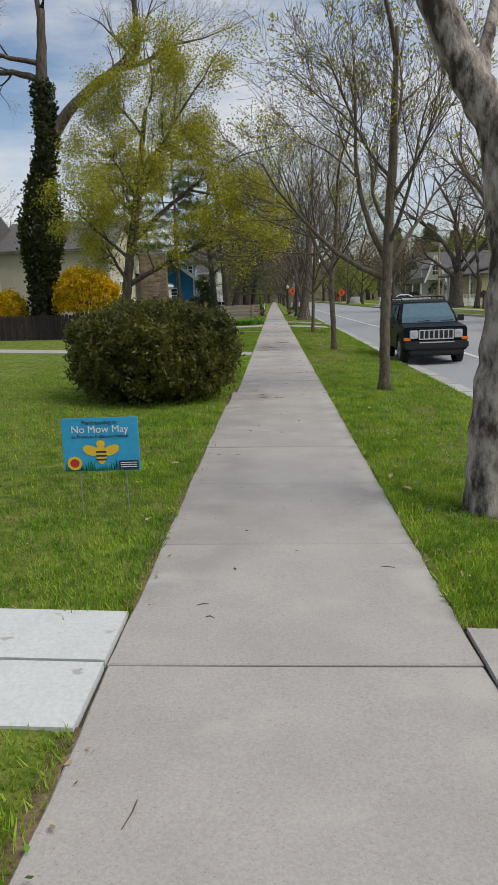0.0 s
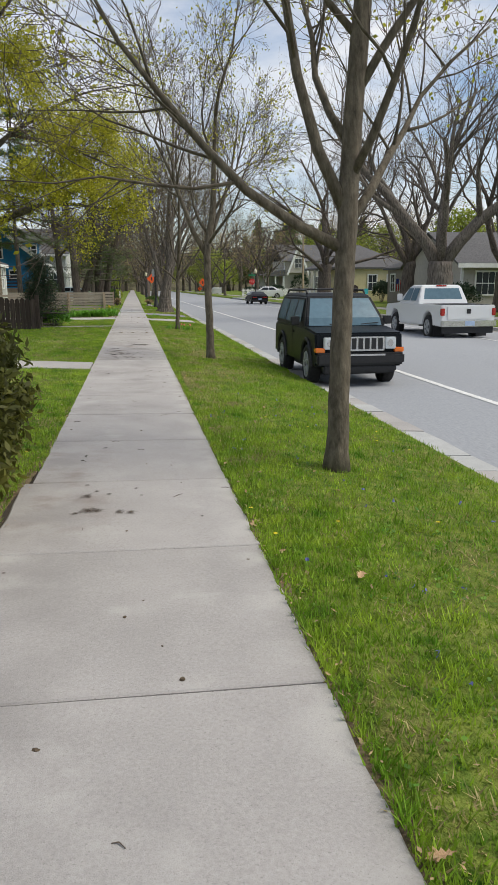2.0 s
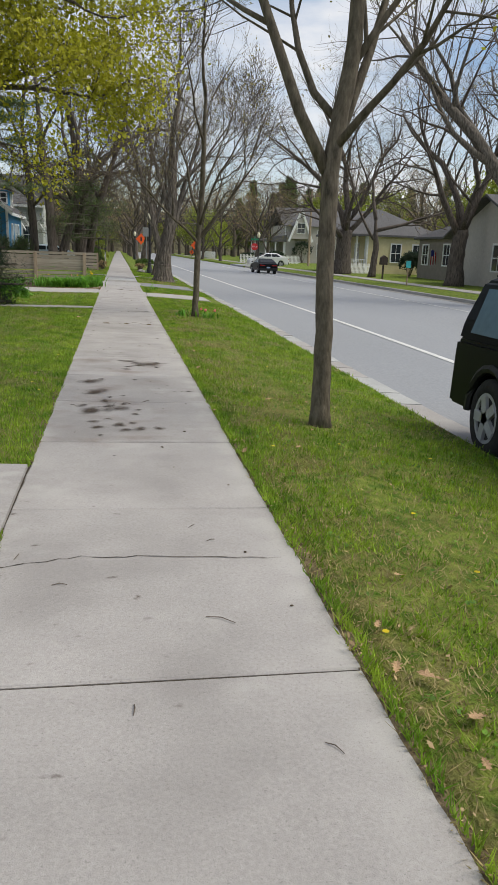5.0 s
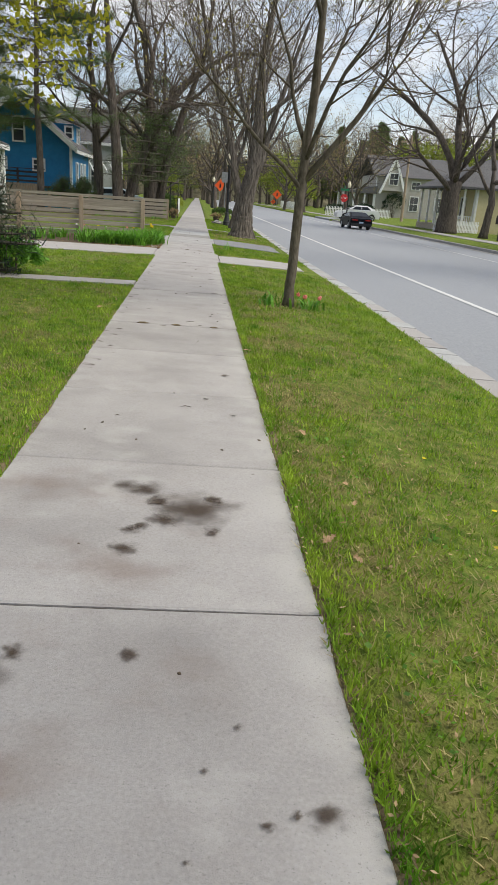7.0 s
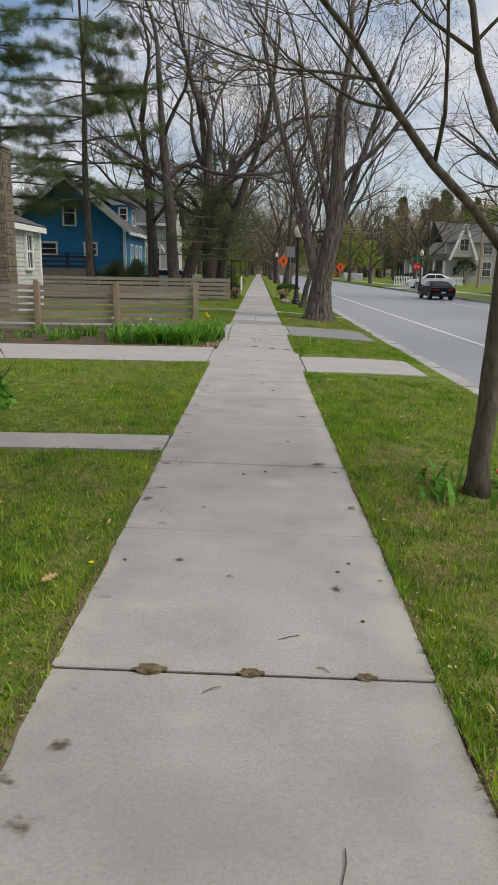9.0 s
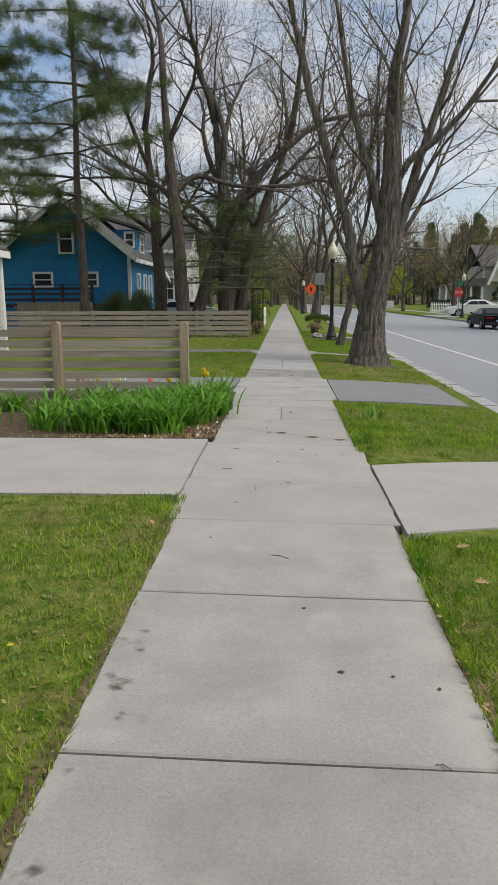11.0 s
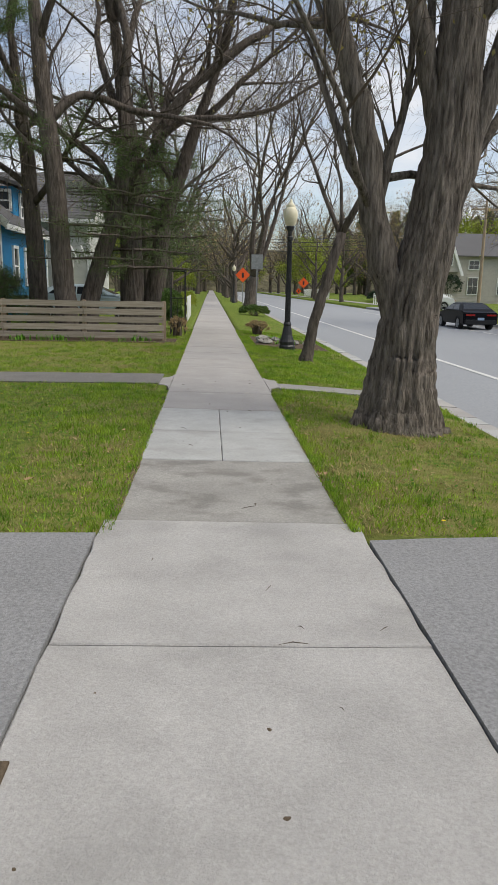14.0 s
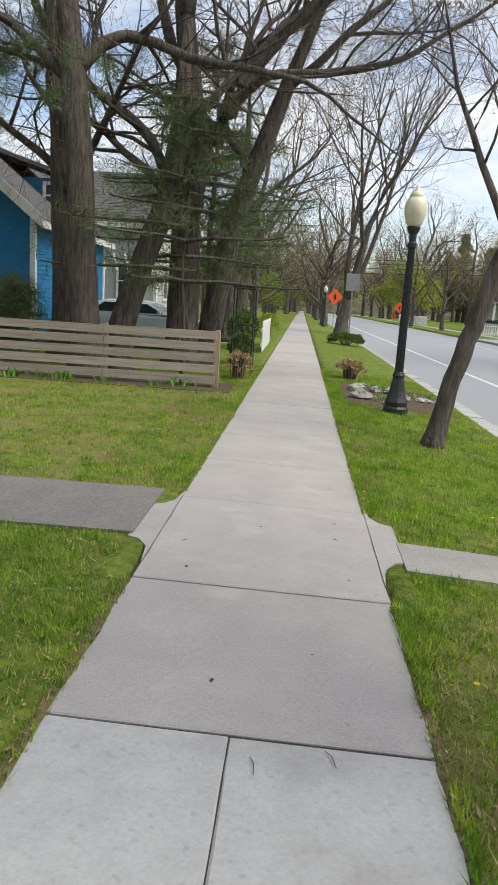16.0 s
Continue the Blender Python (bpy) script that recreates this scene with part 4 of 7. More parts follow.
IVY_TRUNK = [(0, 0, 0), (0.2, 0, 3.5), (0.45, 0, 6.5), (0.9, 0, 8.2), (0.85, 0, 10.5), (1.1, 0, 13.2)]
tree("tall_tree", "bare tree with crossing limbs beyond the arbour", -2.6, 71.0, 38, [(0, 0, 0), (0.1, 0, 1.5), (0.3, 0, 3.2), (0.4, 0, 6.0)], 0.24, [(0.5, (0.8, -0.2, 0.9), 5.5, 0.12), (0.65, (-0.7, -0.3, 0.8), 5.0, 0.1), (0.8, (0.6, 0.4, 0.9), 5.0, 0.1), (1.0, (0.3, 0, 1), 5.5, 0.12)], MID, BARK_DARK, BUD_PALE, 2500, 0.04, 0.1, G2)
tree("tall_tree", "bare spreading tree beside the pavement farther along", -3.0, 81.0, 39, [(0, 0, 0), (0.1, 0, 1.5), (0.4, 0, 3.2), (0.6, 0, 5.5)], 0.26, [(0.5, (0.9, -0.2, 0.8), 6.0, 0.12), (0.65, (-0.7, -0.3, 0.8), 5.0, 0.1), (0.8, (0.7, 0.4, 0.9), 6.0, 0.12), (1.0, (0.3, 0, 1), 6.0, 0.14)], MID, BARK_DARK, BUD_PALE, 2500, 0.04, 0.1, G2)
tree("ivy_tree", "big bare tree with an ivy-covered trunk and a long arching limb", -10.2, 31.5, 35, IVY_TRUNK, 0.42, [(0.85, (-0.9, -0.2, 0.4), 4.0, 0.12), (0.95, (-0.3, 0.3, 1), 4.0, 0.13), (1.0, (0.3, 0, 1), 4.5, 0.14)], BIG, BARK_DARK, group="",
     stems=[([(0.75, 0, 7.5), (1.5, 0, 8.9), (2.8, 0, 10.1), (4.0, 0, 10.8), (4.75, 0, 11.2), (4.9, 0, 12.1), (4.9, 0, 13.2), (5.2, 0, 14.5)], 0.26, 0.07, 8, 2.6), ([(3.9, 0, 10.8), (5.2, -0.1, 11.0), (6.2, -0.2, 11.5), (7.6, -0.3, 11.7)], 0.12, 0.03, 8, 2.2), ([(0.85, 0, 10.5), (-0.3, 0, 10.9), (-1.8, -0.2, 10.9), (-3.5, -0.3, 11.3)], 0.15, 0.04, 7, 2.4)])
tree("maple_tree", "spreading maple with fresh yellow-green spring leaves", -5.75, 27.0, 36, [(0, 0, 0), (0.2, 0, 1.5), (0.4, 0, 2.8), (0.7, 0, 4.2), (1.1, 0, 6.6), (1.35, 0, 8.0)], 0.19,
     [(0.30, (-0.8, -0.1, 0.9), 2.2, 0.07), (0.42, (-0.7, -0.4, 0.8), 2.6, 0.07), (0.48, (0.3, -0.9, 0.7), 3.0, 0.08), (0.54, (0.2, 0.9, 0.7), 3.0, 0.07), (0.66, (-0.8, 0.3, 0.8), 2.8, 0.07), (0.74, (0.8, 0.2, 0.8), 2.8, 0.07), (0.86, (-0.5, 0.2, 1.0), 2.4, 0.06), (1.0, (0.2, 0.1, 1), 2.2, 0.06)], dict(LEAFY, up=0.04), BARK_DARK, BUD_LEAF, 120000, 0.034, 0.15, "leafing maples",
     stems=[([(0.3, 0, 2.0), (1.1, -0.1, 2.4), (2.2, -0.2, 2.9), (3.4, -0.3, 3.4), (4.6, -0.2, 3.9)], 0.11, 0.03, 11, 1.6), ([(0.55, 0, 3.5), (1.5, 0.2, 4.4), (2.7, 0.3, 5.3), (3.8, 0.4, 6.0), (4.6, 0.4, 6.4)], 0.10, 0.03, 11, 1.9), ([(0.9, 0, 5.0), (1.6, -0.4, 6.2), (2.4, -0.6, 7.4), (3.2, -0.7, 8.4)], 0.09, 0.03, 10, 2.0), ([(2.0, -0.2, 2.85), (3.2, -0.8, 3.3), (4.2, -1.4, 3.35), (5.0, -1.8, 3.25)], 0.08, 0.02, 6, 1.0), ([(2.7, 0.3, 5.3), (3.6, -0.5, 5.0), (4.4, -1.2, 4.7), (5.1, -1.6, 4.4)], 0.05, 0.02, 6, 1.2)])
G3 = "large bare trees across the road"
tree("shade_tree", "huge bare shade tree with heavy upswept limbs across the road", 14.0, 37.5, 41, [(0, 0, 0), (0, 0, 1.4), (0.0, 0, 2.6)], 0.58, [(0.85, (-0.7, -0.1, 1.0), 8.5, 0.32), (0.9, (0.65, 0.1, 1.0), 8.5, 0.32), (1.0, (0.05, 0.3, 1), 8.0, 0.3), (0.95, (-0.2, -0.7, 0.9), 7.0, 0.22)], dict(MID, up=0.12), BARK, BUD_PALE, 600, 0.05, 0.12, G3, 1.3)
tree("shade_tree", "large bare shade tree on the lawn across the road", 18.0, 51.6, 42, [(0, 0, 0), (0, 0, 1.5), (0.1, 0, 3.0)], 0.42, [(0.85, (-0.7, -0.1, 1.0), 7.5, 0.22), (0.9, (0.65, 0.1, 1.0), 7.5, 0.24), (1.0, (0.0, 0.3, 1), 8.0, 0.25), (0.95, (-0.2, -0.7, 0.9), 6.0, 0.18)], dict(MID, up=0.12), BARK_DARK, BUD_PALE, 600, 0.05, 0.12, G3, 1.3)
tree("shade_tree", "dense bare shade tree with dark bark across the road", 17.2, 69.5, 43, [(0, 0, 0), (0, 0, 1.8), (0.1, 0, 3.4)], 0.6, [(0.75, (-0.9, -0.2, 0.7), 7.5, 0.2), (0.85, (0.8, 0.1, 0.8), 7.5, 0.22), (1.0, (0.1, 0.3, 1.3), 10.0, 0.3), (0.9, (-0.2, -0.9, 0.8), 7.0, 0.2), (0.95, (-0.35, 0.2, 1.2), 9.5, 0.27), (1.0, (0.4, -0.2, 1.3), 9.0, 0.24)], BIG, BARK_DARK, BUD_PALE, 600, 0.05, 0.12, G3, 1.3)
tree("shade_tree", "slender bare tree on the lawn across the road", 17.5, 63.5, 44, [(0, 0, 0), (0.2, 0, 2.0), (0.0, 0, 4.0)], 0.24, [(0.6, (-0.8, -0.1, 0.6), 5.0, 0.12), (0.8, (0.9, 0.1, 0.35), 6.0, 0.14), (1.0, (0.0, 0.3, 1), 6.0, 0.15)], MID, BARK_DARK, BUD_PALE, 300, 0.05, 0.12, G3, 1.3)
tree("shade_tree", "bare shade tree with a forked trunk across the road", 19.5, 42.0, 45, [(0, 0, 0), (0, 0, 1.6), (0.1, 0, 2.8)], 0.35, [(0.85, (-0.7, -0.1, 1.2), 7.5, 0.2), (0.9, (0.65, 0.1, 1.2), 7.5, 0.2), (1.0, (0.0, 0.3, 1), 7.0, 0.2)], dict(MID, up=0.12), BARK_DARK, group=G3)


def pine(name, label, x, y, seed, height, radius, first, reach, leaf, n_needle, group=""):
    rng = np.random.default_rng(seed)
    ob = thing(name, label, "tree", x, y, ground_z(x, y) - 0.05, group=group)
    part("trunk", Shape().tube([(0.04 * math.sin(i), 0.03 * math.cos(i * 2), height * i / 12) for i in range(13)], [radius * (1 - 0.85 * i / 12) for i in range(13)], 10), BARK_DARK, ob, smooth=True)
    br, cl = Shape(), []
    z = first
    while z < height * 0.97:
        for k in range(rng.integers(2, 5)):
            a = rng.uniform(0, 6.28)
            le = reach * (1 - 0.75 * (z - first) / (height - first)) * rng.uniform(0.6, 1.1)
            dx, dy = math.cos(a), math.sin(a)
            pts = [(dx * le * f, dy * le * f, z + le * (0.10 * f - 0.22 * f * f + 0.12 * f ** 4)) for f in (0, 0.3, 0.6, 0.85, 1)]
            br.tube(pts, [0.04 * (1 - 0.8 * f) + 0.004 for f in (0, 0.3, 0.6, 0.85, 1)], 4, False)
            for f in np.arange(0.30, 1.03, 0.06):
                c = np.array([dx * le * f, dy * le * f, z + le * (0.10 * f - 0.22 * f * f + 0.12 * f ** 4)])
                s = np.array([-dy, dx, 0]) * rng.normal(0, 0.34 * le * 0.45) + np.array([0, 0, rng.normal(0.02, 0.14)])
                br.tube([tuple(c), tuple(c + s)], [0.008, 0.004], 3, False)
                for g in (0.4, 0.7, 1.0):
                    cl.append(c + s * g)
        z += rng.uniform(0.3, 0.62) * height / 9
    tagged(part("bough_work", br, BARK_DARK, ob), kind="stuff")
    cl = np.array(cl)
    v, f = leaves(rng, cl[rng.integers(0, len(cl), n_needle)], 0.10, 0.10, 0.045)
    tagged(np_part("crown", v, f, leaf, ob), kind="stuff")
    return ob


pine("pine_tree", "tall sparse pine with drooping needle boughs and a dark trunk", -7.7, 58.5, 51, 14.0, 0.19, 4.3, 6.2, NEEDLE, 150000)
pine("pine_tree", "dark pine partly hidden behind the house", -12.0, 60, 52, 14, 0.2, 4.0, 4.6, NEEDLE, 90000)
pine("young_pine", "young pine with long needles beside the garden arbour", -2.1, 58.4, 53, 5.2, 0.04, 1.8, 3.0, NEEDLE, 13000)
pine("pine_tree", "feathery pine reaching over the garden arbour", -2.2, 62.8, 55, 7.6, 0.11, 2.3, 4.0, NEEDLE, 24000)
pine("young_pine", "low pine shrub behind the board fence", -5.6, 59.2, 58, 1.7, 0.05, 0.4, 1.3, NEEDLE, 9000)
pine("young_pine", "bushy low pine in front of the blue house", -7.0, 60.6, 59, 1.6, 0.05, 0.4, 1.5, NEEDLE, 9000)
pine("spruce_tree", "small dark spruce at the end of the dark fence", -3.0, 30.6, 54, 2.3, 0.06, 0.15, 1.0, SPRUCE, 14000)

# ivy on the big tree
rng = np.random.default_rng(61)
a, h = rng.uniform(0, 6.28, 15000), rng.beta(1.1, 1.3, 15000) * 10.5
r = 0.46 + 0.45 * np.exp(-((h - 4.6) / 1.5) ** 2) - 0.012 * h + rng.normal(0, 0.10, 15000)
mid = np.interp(h, [p[2] for p in IVY_TRUNK], [p[0] for p in IVY_TRUNK])
v, f = leaves(rng, np.stack([np.cos(a) * r + mid, np.sin(a) * r, h], 1), 0.075, 0.05, 0.8)
iv = np_part("ivy", v, f, IVY)
iv.matrix_basis = pose(-10.2, 31.5, ground_z(-10.2, 31.5))
tagged(iv, "dark green ivy climbing the trunk of the big tree", "ivy")


def shrub(name, label, x, y, rx, ry, h, seed, material, n, size, category="shrub", aspect=0.5, stems=14, group="", core=None, boxy=0.0):
    """A shrub: stems, clumps of leaves with an uneven outline."""
    rng = np.random.default_rng(seed)
    ob = thing(name, label, category, x, y, ground_z(x, y) - 0.02, group=group)
    st = Shape()
    for i in range(stems):
        a, f = rng.uniform(0, 6.28), rng.uniform(0.2, 0.9)
        st.tube([(0.1 * math.cos(a), 0.1 * math.sin(a), 0), (rx * f * 0.6 * math.cos(a), ry * f * 0.6 * math.sin(a), h * 0.5), (rx * f * math.cos(a), ry * f * math.sin(a), h * (0.97 - 0.4 * f * f))], [0.02, 0.012, 0.004], 4, False)
    tagged(part("stem_work", st, TWIG, ob), kind="stuff")
    d = rng.normal(0, 1, (n // 22, 3))
    d /= np.linalg.norm(d, axis=1)[:, None]
    d[:, 2] = np.where(d[:, 2] < -0.25, -d[:, 2], d[:, 2])
    lump = np.array([1 + 0.16 * noise.noise(Vector(q) * 2.6 + Vector((seed, 0, 0))) for q in d])
    rad = rng.uniform(0.62, 1.02, len(d)) ** 0.5 * lump
    if boxy:
        hz = np.sqrt(d[:, 0] ** 2 + d[:, 1] ** 2)
        rad = rad / (hz ** boxy + np.abs(d[:, 2]) ** boxy) ** (1 / boxy)
        d[:, 2] = np.where(rng.uniform(0, 1, len(d)) < 0.4, -np.abs(d[:, 2]), d[:, 2])
    c = d * rad[:, None] * np.array([rx, ry, h * 0.5]) + np.array([0, 0, h * 0.5])
    c[:, 2] = np.maximum(c[:, 2], 0.04)
    pts = np.repeat(c, 22, 0)
    v, f = leaves(rng, pts, size, size * 1.1, aspect)
    tagged(np_part("foliage", v, f, material, ob), kind="stuff")
    # a solid blob added to stand in for the shade inside the foliage
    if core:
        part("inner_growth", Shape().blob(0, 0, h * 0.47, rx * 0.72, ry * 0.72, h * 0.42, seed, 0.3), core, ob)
    return ob


# near-black colour that paints the shade deep inside the yew
DARKCORE = surf("painted inner shade", (0.012, 0.012, 0.006), (0.03, 0.028, 0.014), 14, 1.0, 0.8, 30)
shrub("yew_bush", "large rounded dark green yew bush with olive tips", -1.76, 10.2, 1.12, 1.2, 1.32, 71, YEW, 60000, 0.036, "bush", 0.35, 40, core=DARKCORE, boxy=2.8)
shrub("forsythia_bush", "forsythia bush in full yellow flower behind the dark fence", -8.3, 31.6, 1.5, 0.9, 3.0, 72, FORSYTHIA, 20000, 0.06, "bush", 0.6, 30, "forsythia bushes")
shrub("forsythia_bush", "forsythia bush in full yellow flower beside the ivy tree", -11.9, 31.6, 1.0, 0.9, 2.1, 73, FORSYTHIA, 9000, 0.06, "bush", 0.6, 30, "forsythia bushes")
shrub("garden_shrub", "low green shrub in the lamp bed", 2.15, 76.5, 0.8, 0.9, 0.5, 74, SHRUB, 5000, 0.04)
shrub("garden_shrub", "brown twiggy shrub beside the pavement", 1.25, 60.5, 0.35, 0.4, 0.45, 75, DEADLEAF, 1500, 0.02, stems=40)
shrub("garden_shrub", "small leafy shrub between the arbour and the picket gate", -1.25, 62.0, 0.3, 0.5, 0.7, 77, SHRUB, 2200, 0.03)
shrub("garden_shrub", "brown stalks and leaves below the garden arbour", -1.0, 58.6, 0.25, 0.45, 0.55, 78, DEADLEAF, 1100, 0.022, stems=40)
shrub("garden_shrub", "green leafy shrub behind the picket gate", -1.7, 68.0, 0.5, 1.4, 1.2, 79, SHRUB, 4200, 0.04)
shrub("hedge", "clipped green hedge along the pavement farther on", -1.35, 78.0, 0.45, 2.6, 1.0, 70, GREENTREE, 5000, 0.045, "hedge")
shrub("garden_shrub", "green foundation shrub by the house", -2.6, 31.2, 0.5, 0.4, 0.5, 76, IRIS, 1800, 0.04)
for i, (sx, sy, sr, sh) in enumerate(((19.2, 46.5, 1.2, 1.5), (24.3, 71.0, 0.9, 1.8), (22.6, 119.0, 1.4, 1.6), (27.0, 120.5, 1.6, 3.2), (20.5, 122, 1.5, 1.2), (21.6, 66.6, 0.8, 1.7), (18.6, 118, 1.6, 1.3))):
    shrub("garden_shrub", "rounded evergreen shrub in front of a house", sx, sy, sr, sr, sh, 80 + i, SPRUCE, 3500, 0.07, group="evergreen shrubs by the houses")

# ---------- houses ----------


def siding(shape, a, b, z0, z1, step=0.12, top=None, out=0.018):
    """Lapped boards on a wall from a to b (plan points); top(f) gives the wall's height at share f. Faces lie to the right of a to b."""
    ax, ay = a
    bx, by = b
    le = math.hypot(bx - ax, by - ay)
    ux, uy = (bx - ax) / le, (by - ay) / le
    nx_, ny_ = uy, -ux
    z = z0
    while z < z1 - 1e-4:
        zt = min(z + step, z1)
        f0, f1 = 0.0, 1.0
        if top:
            ok = [i / 60 for i in range(61) if top(i / 60) >= zt]
            if not ok:
                break
            f0, f1 = ok[0], ok[-1]
        p, q = (ax + ux * le * f0, ay + uy * le * f0), (ax + ux * le * f1, ay + uy * le * f1)
        k = len(shape.v)
        for (px, py), o, zz in ((p, out, z), (q, out, z), (q, 0.003, zt), (p, 0.003, zt), (p, 0, z), (q, 0, z)):
            shape.v.append((px + nx_ * o, py + ny_ * o, zz))
        shape.f += [(k, k + 1, k + 2, k + 3), (k + 4, k + 5, k + 1, k)]
        z = zt


def window(parent, cx, cy, z0, z1, w, facing, trim=WHITE, panes=2, name="window"):
    """A framed window; facing is the outward direction: -y, +x or -x."""
    def put(u0, u1, d0, d1, za, zb):
        if facing == "-y":
            return (cx + u0, cx + u1, cy - d1, cy - d0, za, zb)
        if facing == "+x":
            return (cx + d0, cx + d1, cy + u0, cy + u1, za, zb)
        return (cx - d1, cx - d0, cy + u0, cy + u1, za, zb)
    h = w / 2
    glass = part(name, Shape().box(*put(-h, h, 0.0, 0.035, z0, z1)), GLASS, parent)
    fr = Shape()
    for u0, u1, za, zb in ((-h - 0.09, -h, z0 - 0.08, z1 + 0.1), (h, h + 0.09, z0 - 0.08, z1 + 0.1), (-h, h, z1, z1 + 0.1), (-h, h, z0 - 0.08, z0)):
        fr.box(*put(u0, u1, 0.0, 0.075, za, zb))
    part("frame", fr, trim, glass)
    sash = Shape().box(*put(-h, h, 0.035, 0.06, (z0 + z1) / 2 - 0.025, (z0 + z1) / 2 + 0.025))
    for i in range(1, panes):
        u = -h + w * i / panes
        sash.box(*put(u - 0.012, u + 0.012, 0.036, 0.052, z0, z1))
    part("sash", sash, trim, glass)
    return glass


def roof_planes(shape, x0, x1, y0, y1, zr, ze, along, over=0.3, t=0.12):
    """A gable roof of two thick planes; along is the ridge's axis."""
    if along == "y":
        xm = (x0 + x1) / 2
        sl = (zr - ze) / (xm - x0)
        for sgn, xe in ((-1, x0 - over), (1, x1 + over)):
            zb = ze - sl * over
            shape.prism([(xm, zr), (xe, zb), (xe, zb + t), (xm, zr + t)] if sgn < 0 else [(xm, zr + t), (xe, zb + t), (xe, zb), (xm, zr)], y0 - over, y1 + over, "y")
    else:
        ym = (y0 + y1) / 2
        sl = (zr - ze) / (ym - y0)
        for sgn, ye in ((-1, y0 - over), (1, y1 + over)):
            zb = ze - sl * over
            shape.prism([(ym, zr), (ye, zb), (ye, zb + t), (ym, zr + t)] if sgn < 0 else [(ym, zr + t), (ye, zb + t), (ye, zb), (ym, zr)], x0 - over, x1 + over, "x")


def hip_roof(shape, x0, x1, y0, y1, ze, zr, over=0.35):
    x0, x1, y0, y1 = x0 - over, x1 + over, y0 - over, y1 + over
    i = min(x1 - x0, y1 - y0) / 2
    if x1 - x0 > y1 - y0:
        a, b = (x0 + i, (y0 + y1) / 2, zr), (x1 - i, (y0 + y1) / 2, zr)
    else:
        a, b = ((x0 + x1) / 2, y0 + i, zr), ((x0 + x1) / 2, y1 - i, zr)
    k = len(shape.v)
    shape.v += [(x0, y0, ze), (x1, y0, ze), (x1, y1, ze), (x0, y1, ze), a, b, (x0, y0, ze - 0.15), (x1, y0, ze - 0.15), (x1, y1, ze - 0.15), (x0, y1, ze - 0.15)]
    f = [(0, 1, 5, 4), (1, 2, 5), (2, 3, 4, 5), (3, 0, 4)] if x1 - x0 > y1 - y0 else [(0, 1, 4), (1, 2, 5, 4), (2, 3, 5), (3, 0, 4, 5)]
    f += [(0, 6, 7, 1), (1, 7, 8, 2), (2, 8, 9, 3), (3, 9, 6, 0), (6, 9, 8, 7)]
    shape.f += [tuple(k + j for j in q) for q in f]


def shingles(parent, x0, x1, ya, za, yb, zb, along="x", rows=14):
    """Courses of shingle on one roof plane, from the eave (ya, za) to the ridge (yb, zb)."""
    s = Shape()
    for i in range(rows):
        f0, f1 = i / rows, (i + 1) / rows
        p0, p1 = ya + (yb - ya) * f0, ya + (yb - ya) * f1
        z0, z1 = za + (zb - za) * f0 + 0.022, za + (zb - za) * f1 + 0.006
        if along == "x":
            s.face((x0, p0, z0), (x1, p0, z0), (x1, p1, z1), (x0, p1, z1)), s.face((x0, p0, z0 - 0.02), (x1, p0, z0 - 0.02), (x1, p0, z0), (x0, p0, z0))
        else:
            s.face((p0, x0, z0), (p0, x1, z0), (p1, x1, z1), (p1, x0, z1)), s.face((p0, x0, z0 - 0.02), (p0, x1, z0 - 0.02), (p0, x1, z0), (p0, x0, z0))
    tagged(part("shingle_face", s, SHINGLE, parent), kind="stuff")


def house(name, label, x0, x1, y0, y1, ze, material, step=0.12, base=0.0, solid=WHITE):
    """A closed body with lapped siding on the sides that face the street."""
    ob = thing(name, label, "house", 0, 0, 0)
    ob["z"] = base
    w = Shape().box(x0, x1, y0, y1, base, ze)
    part("wall", w, material, ob)
    s = Shape()
    siding(s, (x0, y0), (x1, y0), base + 0.3, ze, step)
    siding(s, (x1, y0), (x1, y1), base + 0.3, ze, step)
    siding(s, (x0, y1), (x0, y0), base + 0.3, ze, step)
    part("siding", s, material, ob)
    for cx, cy in ((x0, y0), (x1, y0), (x1, y1)):
        part("corner_board", Shape().box(cx - 0.07, cx + 0.07, cy - 0.07, cy + 0.07, base, ze), solid, ob)
    return ob


# deep blue house, gable end towards the pavement walk
BH = house("blue_house", "deep blue clapboard house with white trim and grey roof", -13.0, -7.05, 63.9, 70.5, 3.4, BLUE)
g = Shape()
siding(g, (-13.0, 63.9), (-7.05, 63.9), 3.4, 5.75, 0.12, lambda f: 3.4 + 2.35 * (1 - abs(2 * f - 1)))
tagged(part("gable_siding", g, BLUE, BH), kind="stuff")
part("gable", Shape().prism([(-13.0, 3.4), (-7.05, 3.4), (-10.025, 5.75)], 63.905, 64.1, "y"), BLUE, BH)
s = Shape()
siding(s, (-7.03, 64.0), (-7.03, 70.5), 0.3, 3.3, 0.12)
part("side_siding", s, BLUE, BH)
s = Shape()
roof_planes(s, -13.0, -7.05, 63.9, 70.5, 5.8, 3.4, "y", 0.35)
part("roof", s, SHINGLE, BH)
for sx in (-1, 1):
    part("barge_board", Shape().beam((-10.025, 63.52, 5.85), (-10.025 + sx * 3.37, 63.52, 3.15), 0.05, 0.24), WHITE, BH)
part("eave_board", Shape().box(-6.75, -6.68, 63.6, 70.8, 3.02, 3.2), WHITE, BH)
window(BH, -9.9, 63.88, 3.48, 4.66, 0.55, "-y", panes=1)
window(BH, -11.05, 63.88, 2.0, 2.52, 0.75, "-y", panes=1)
window(BH, -8.84, 63.88, 2.0, 2.52, 0.55, "-y", panes=1)
for yy in (65.6, 67.2, 68.6):
    window(BH, -7.02, yy, 1.3, 2.5, 0.5, "+x", panes=1)
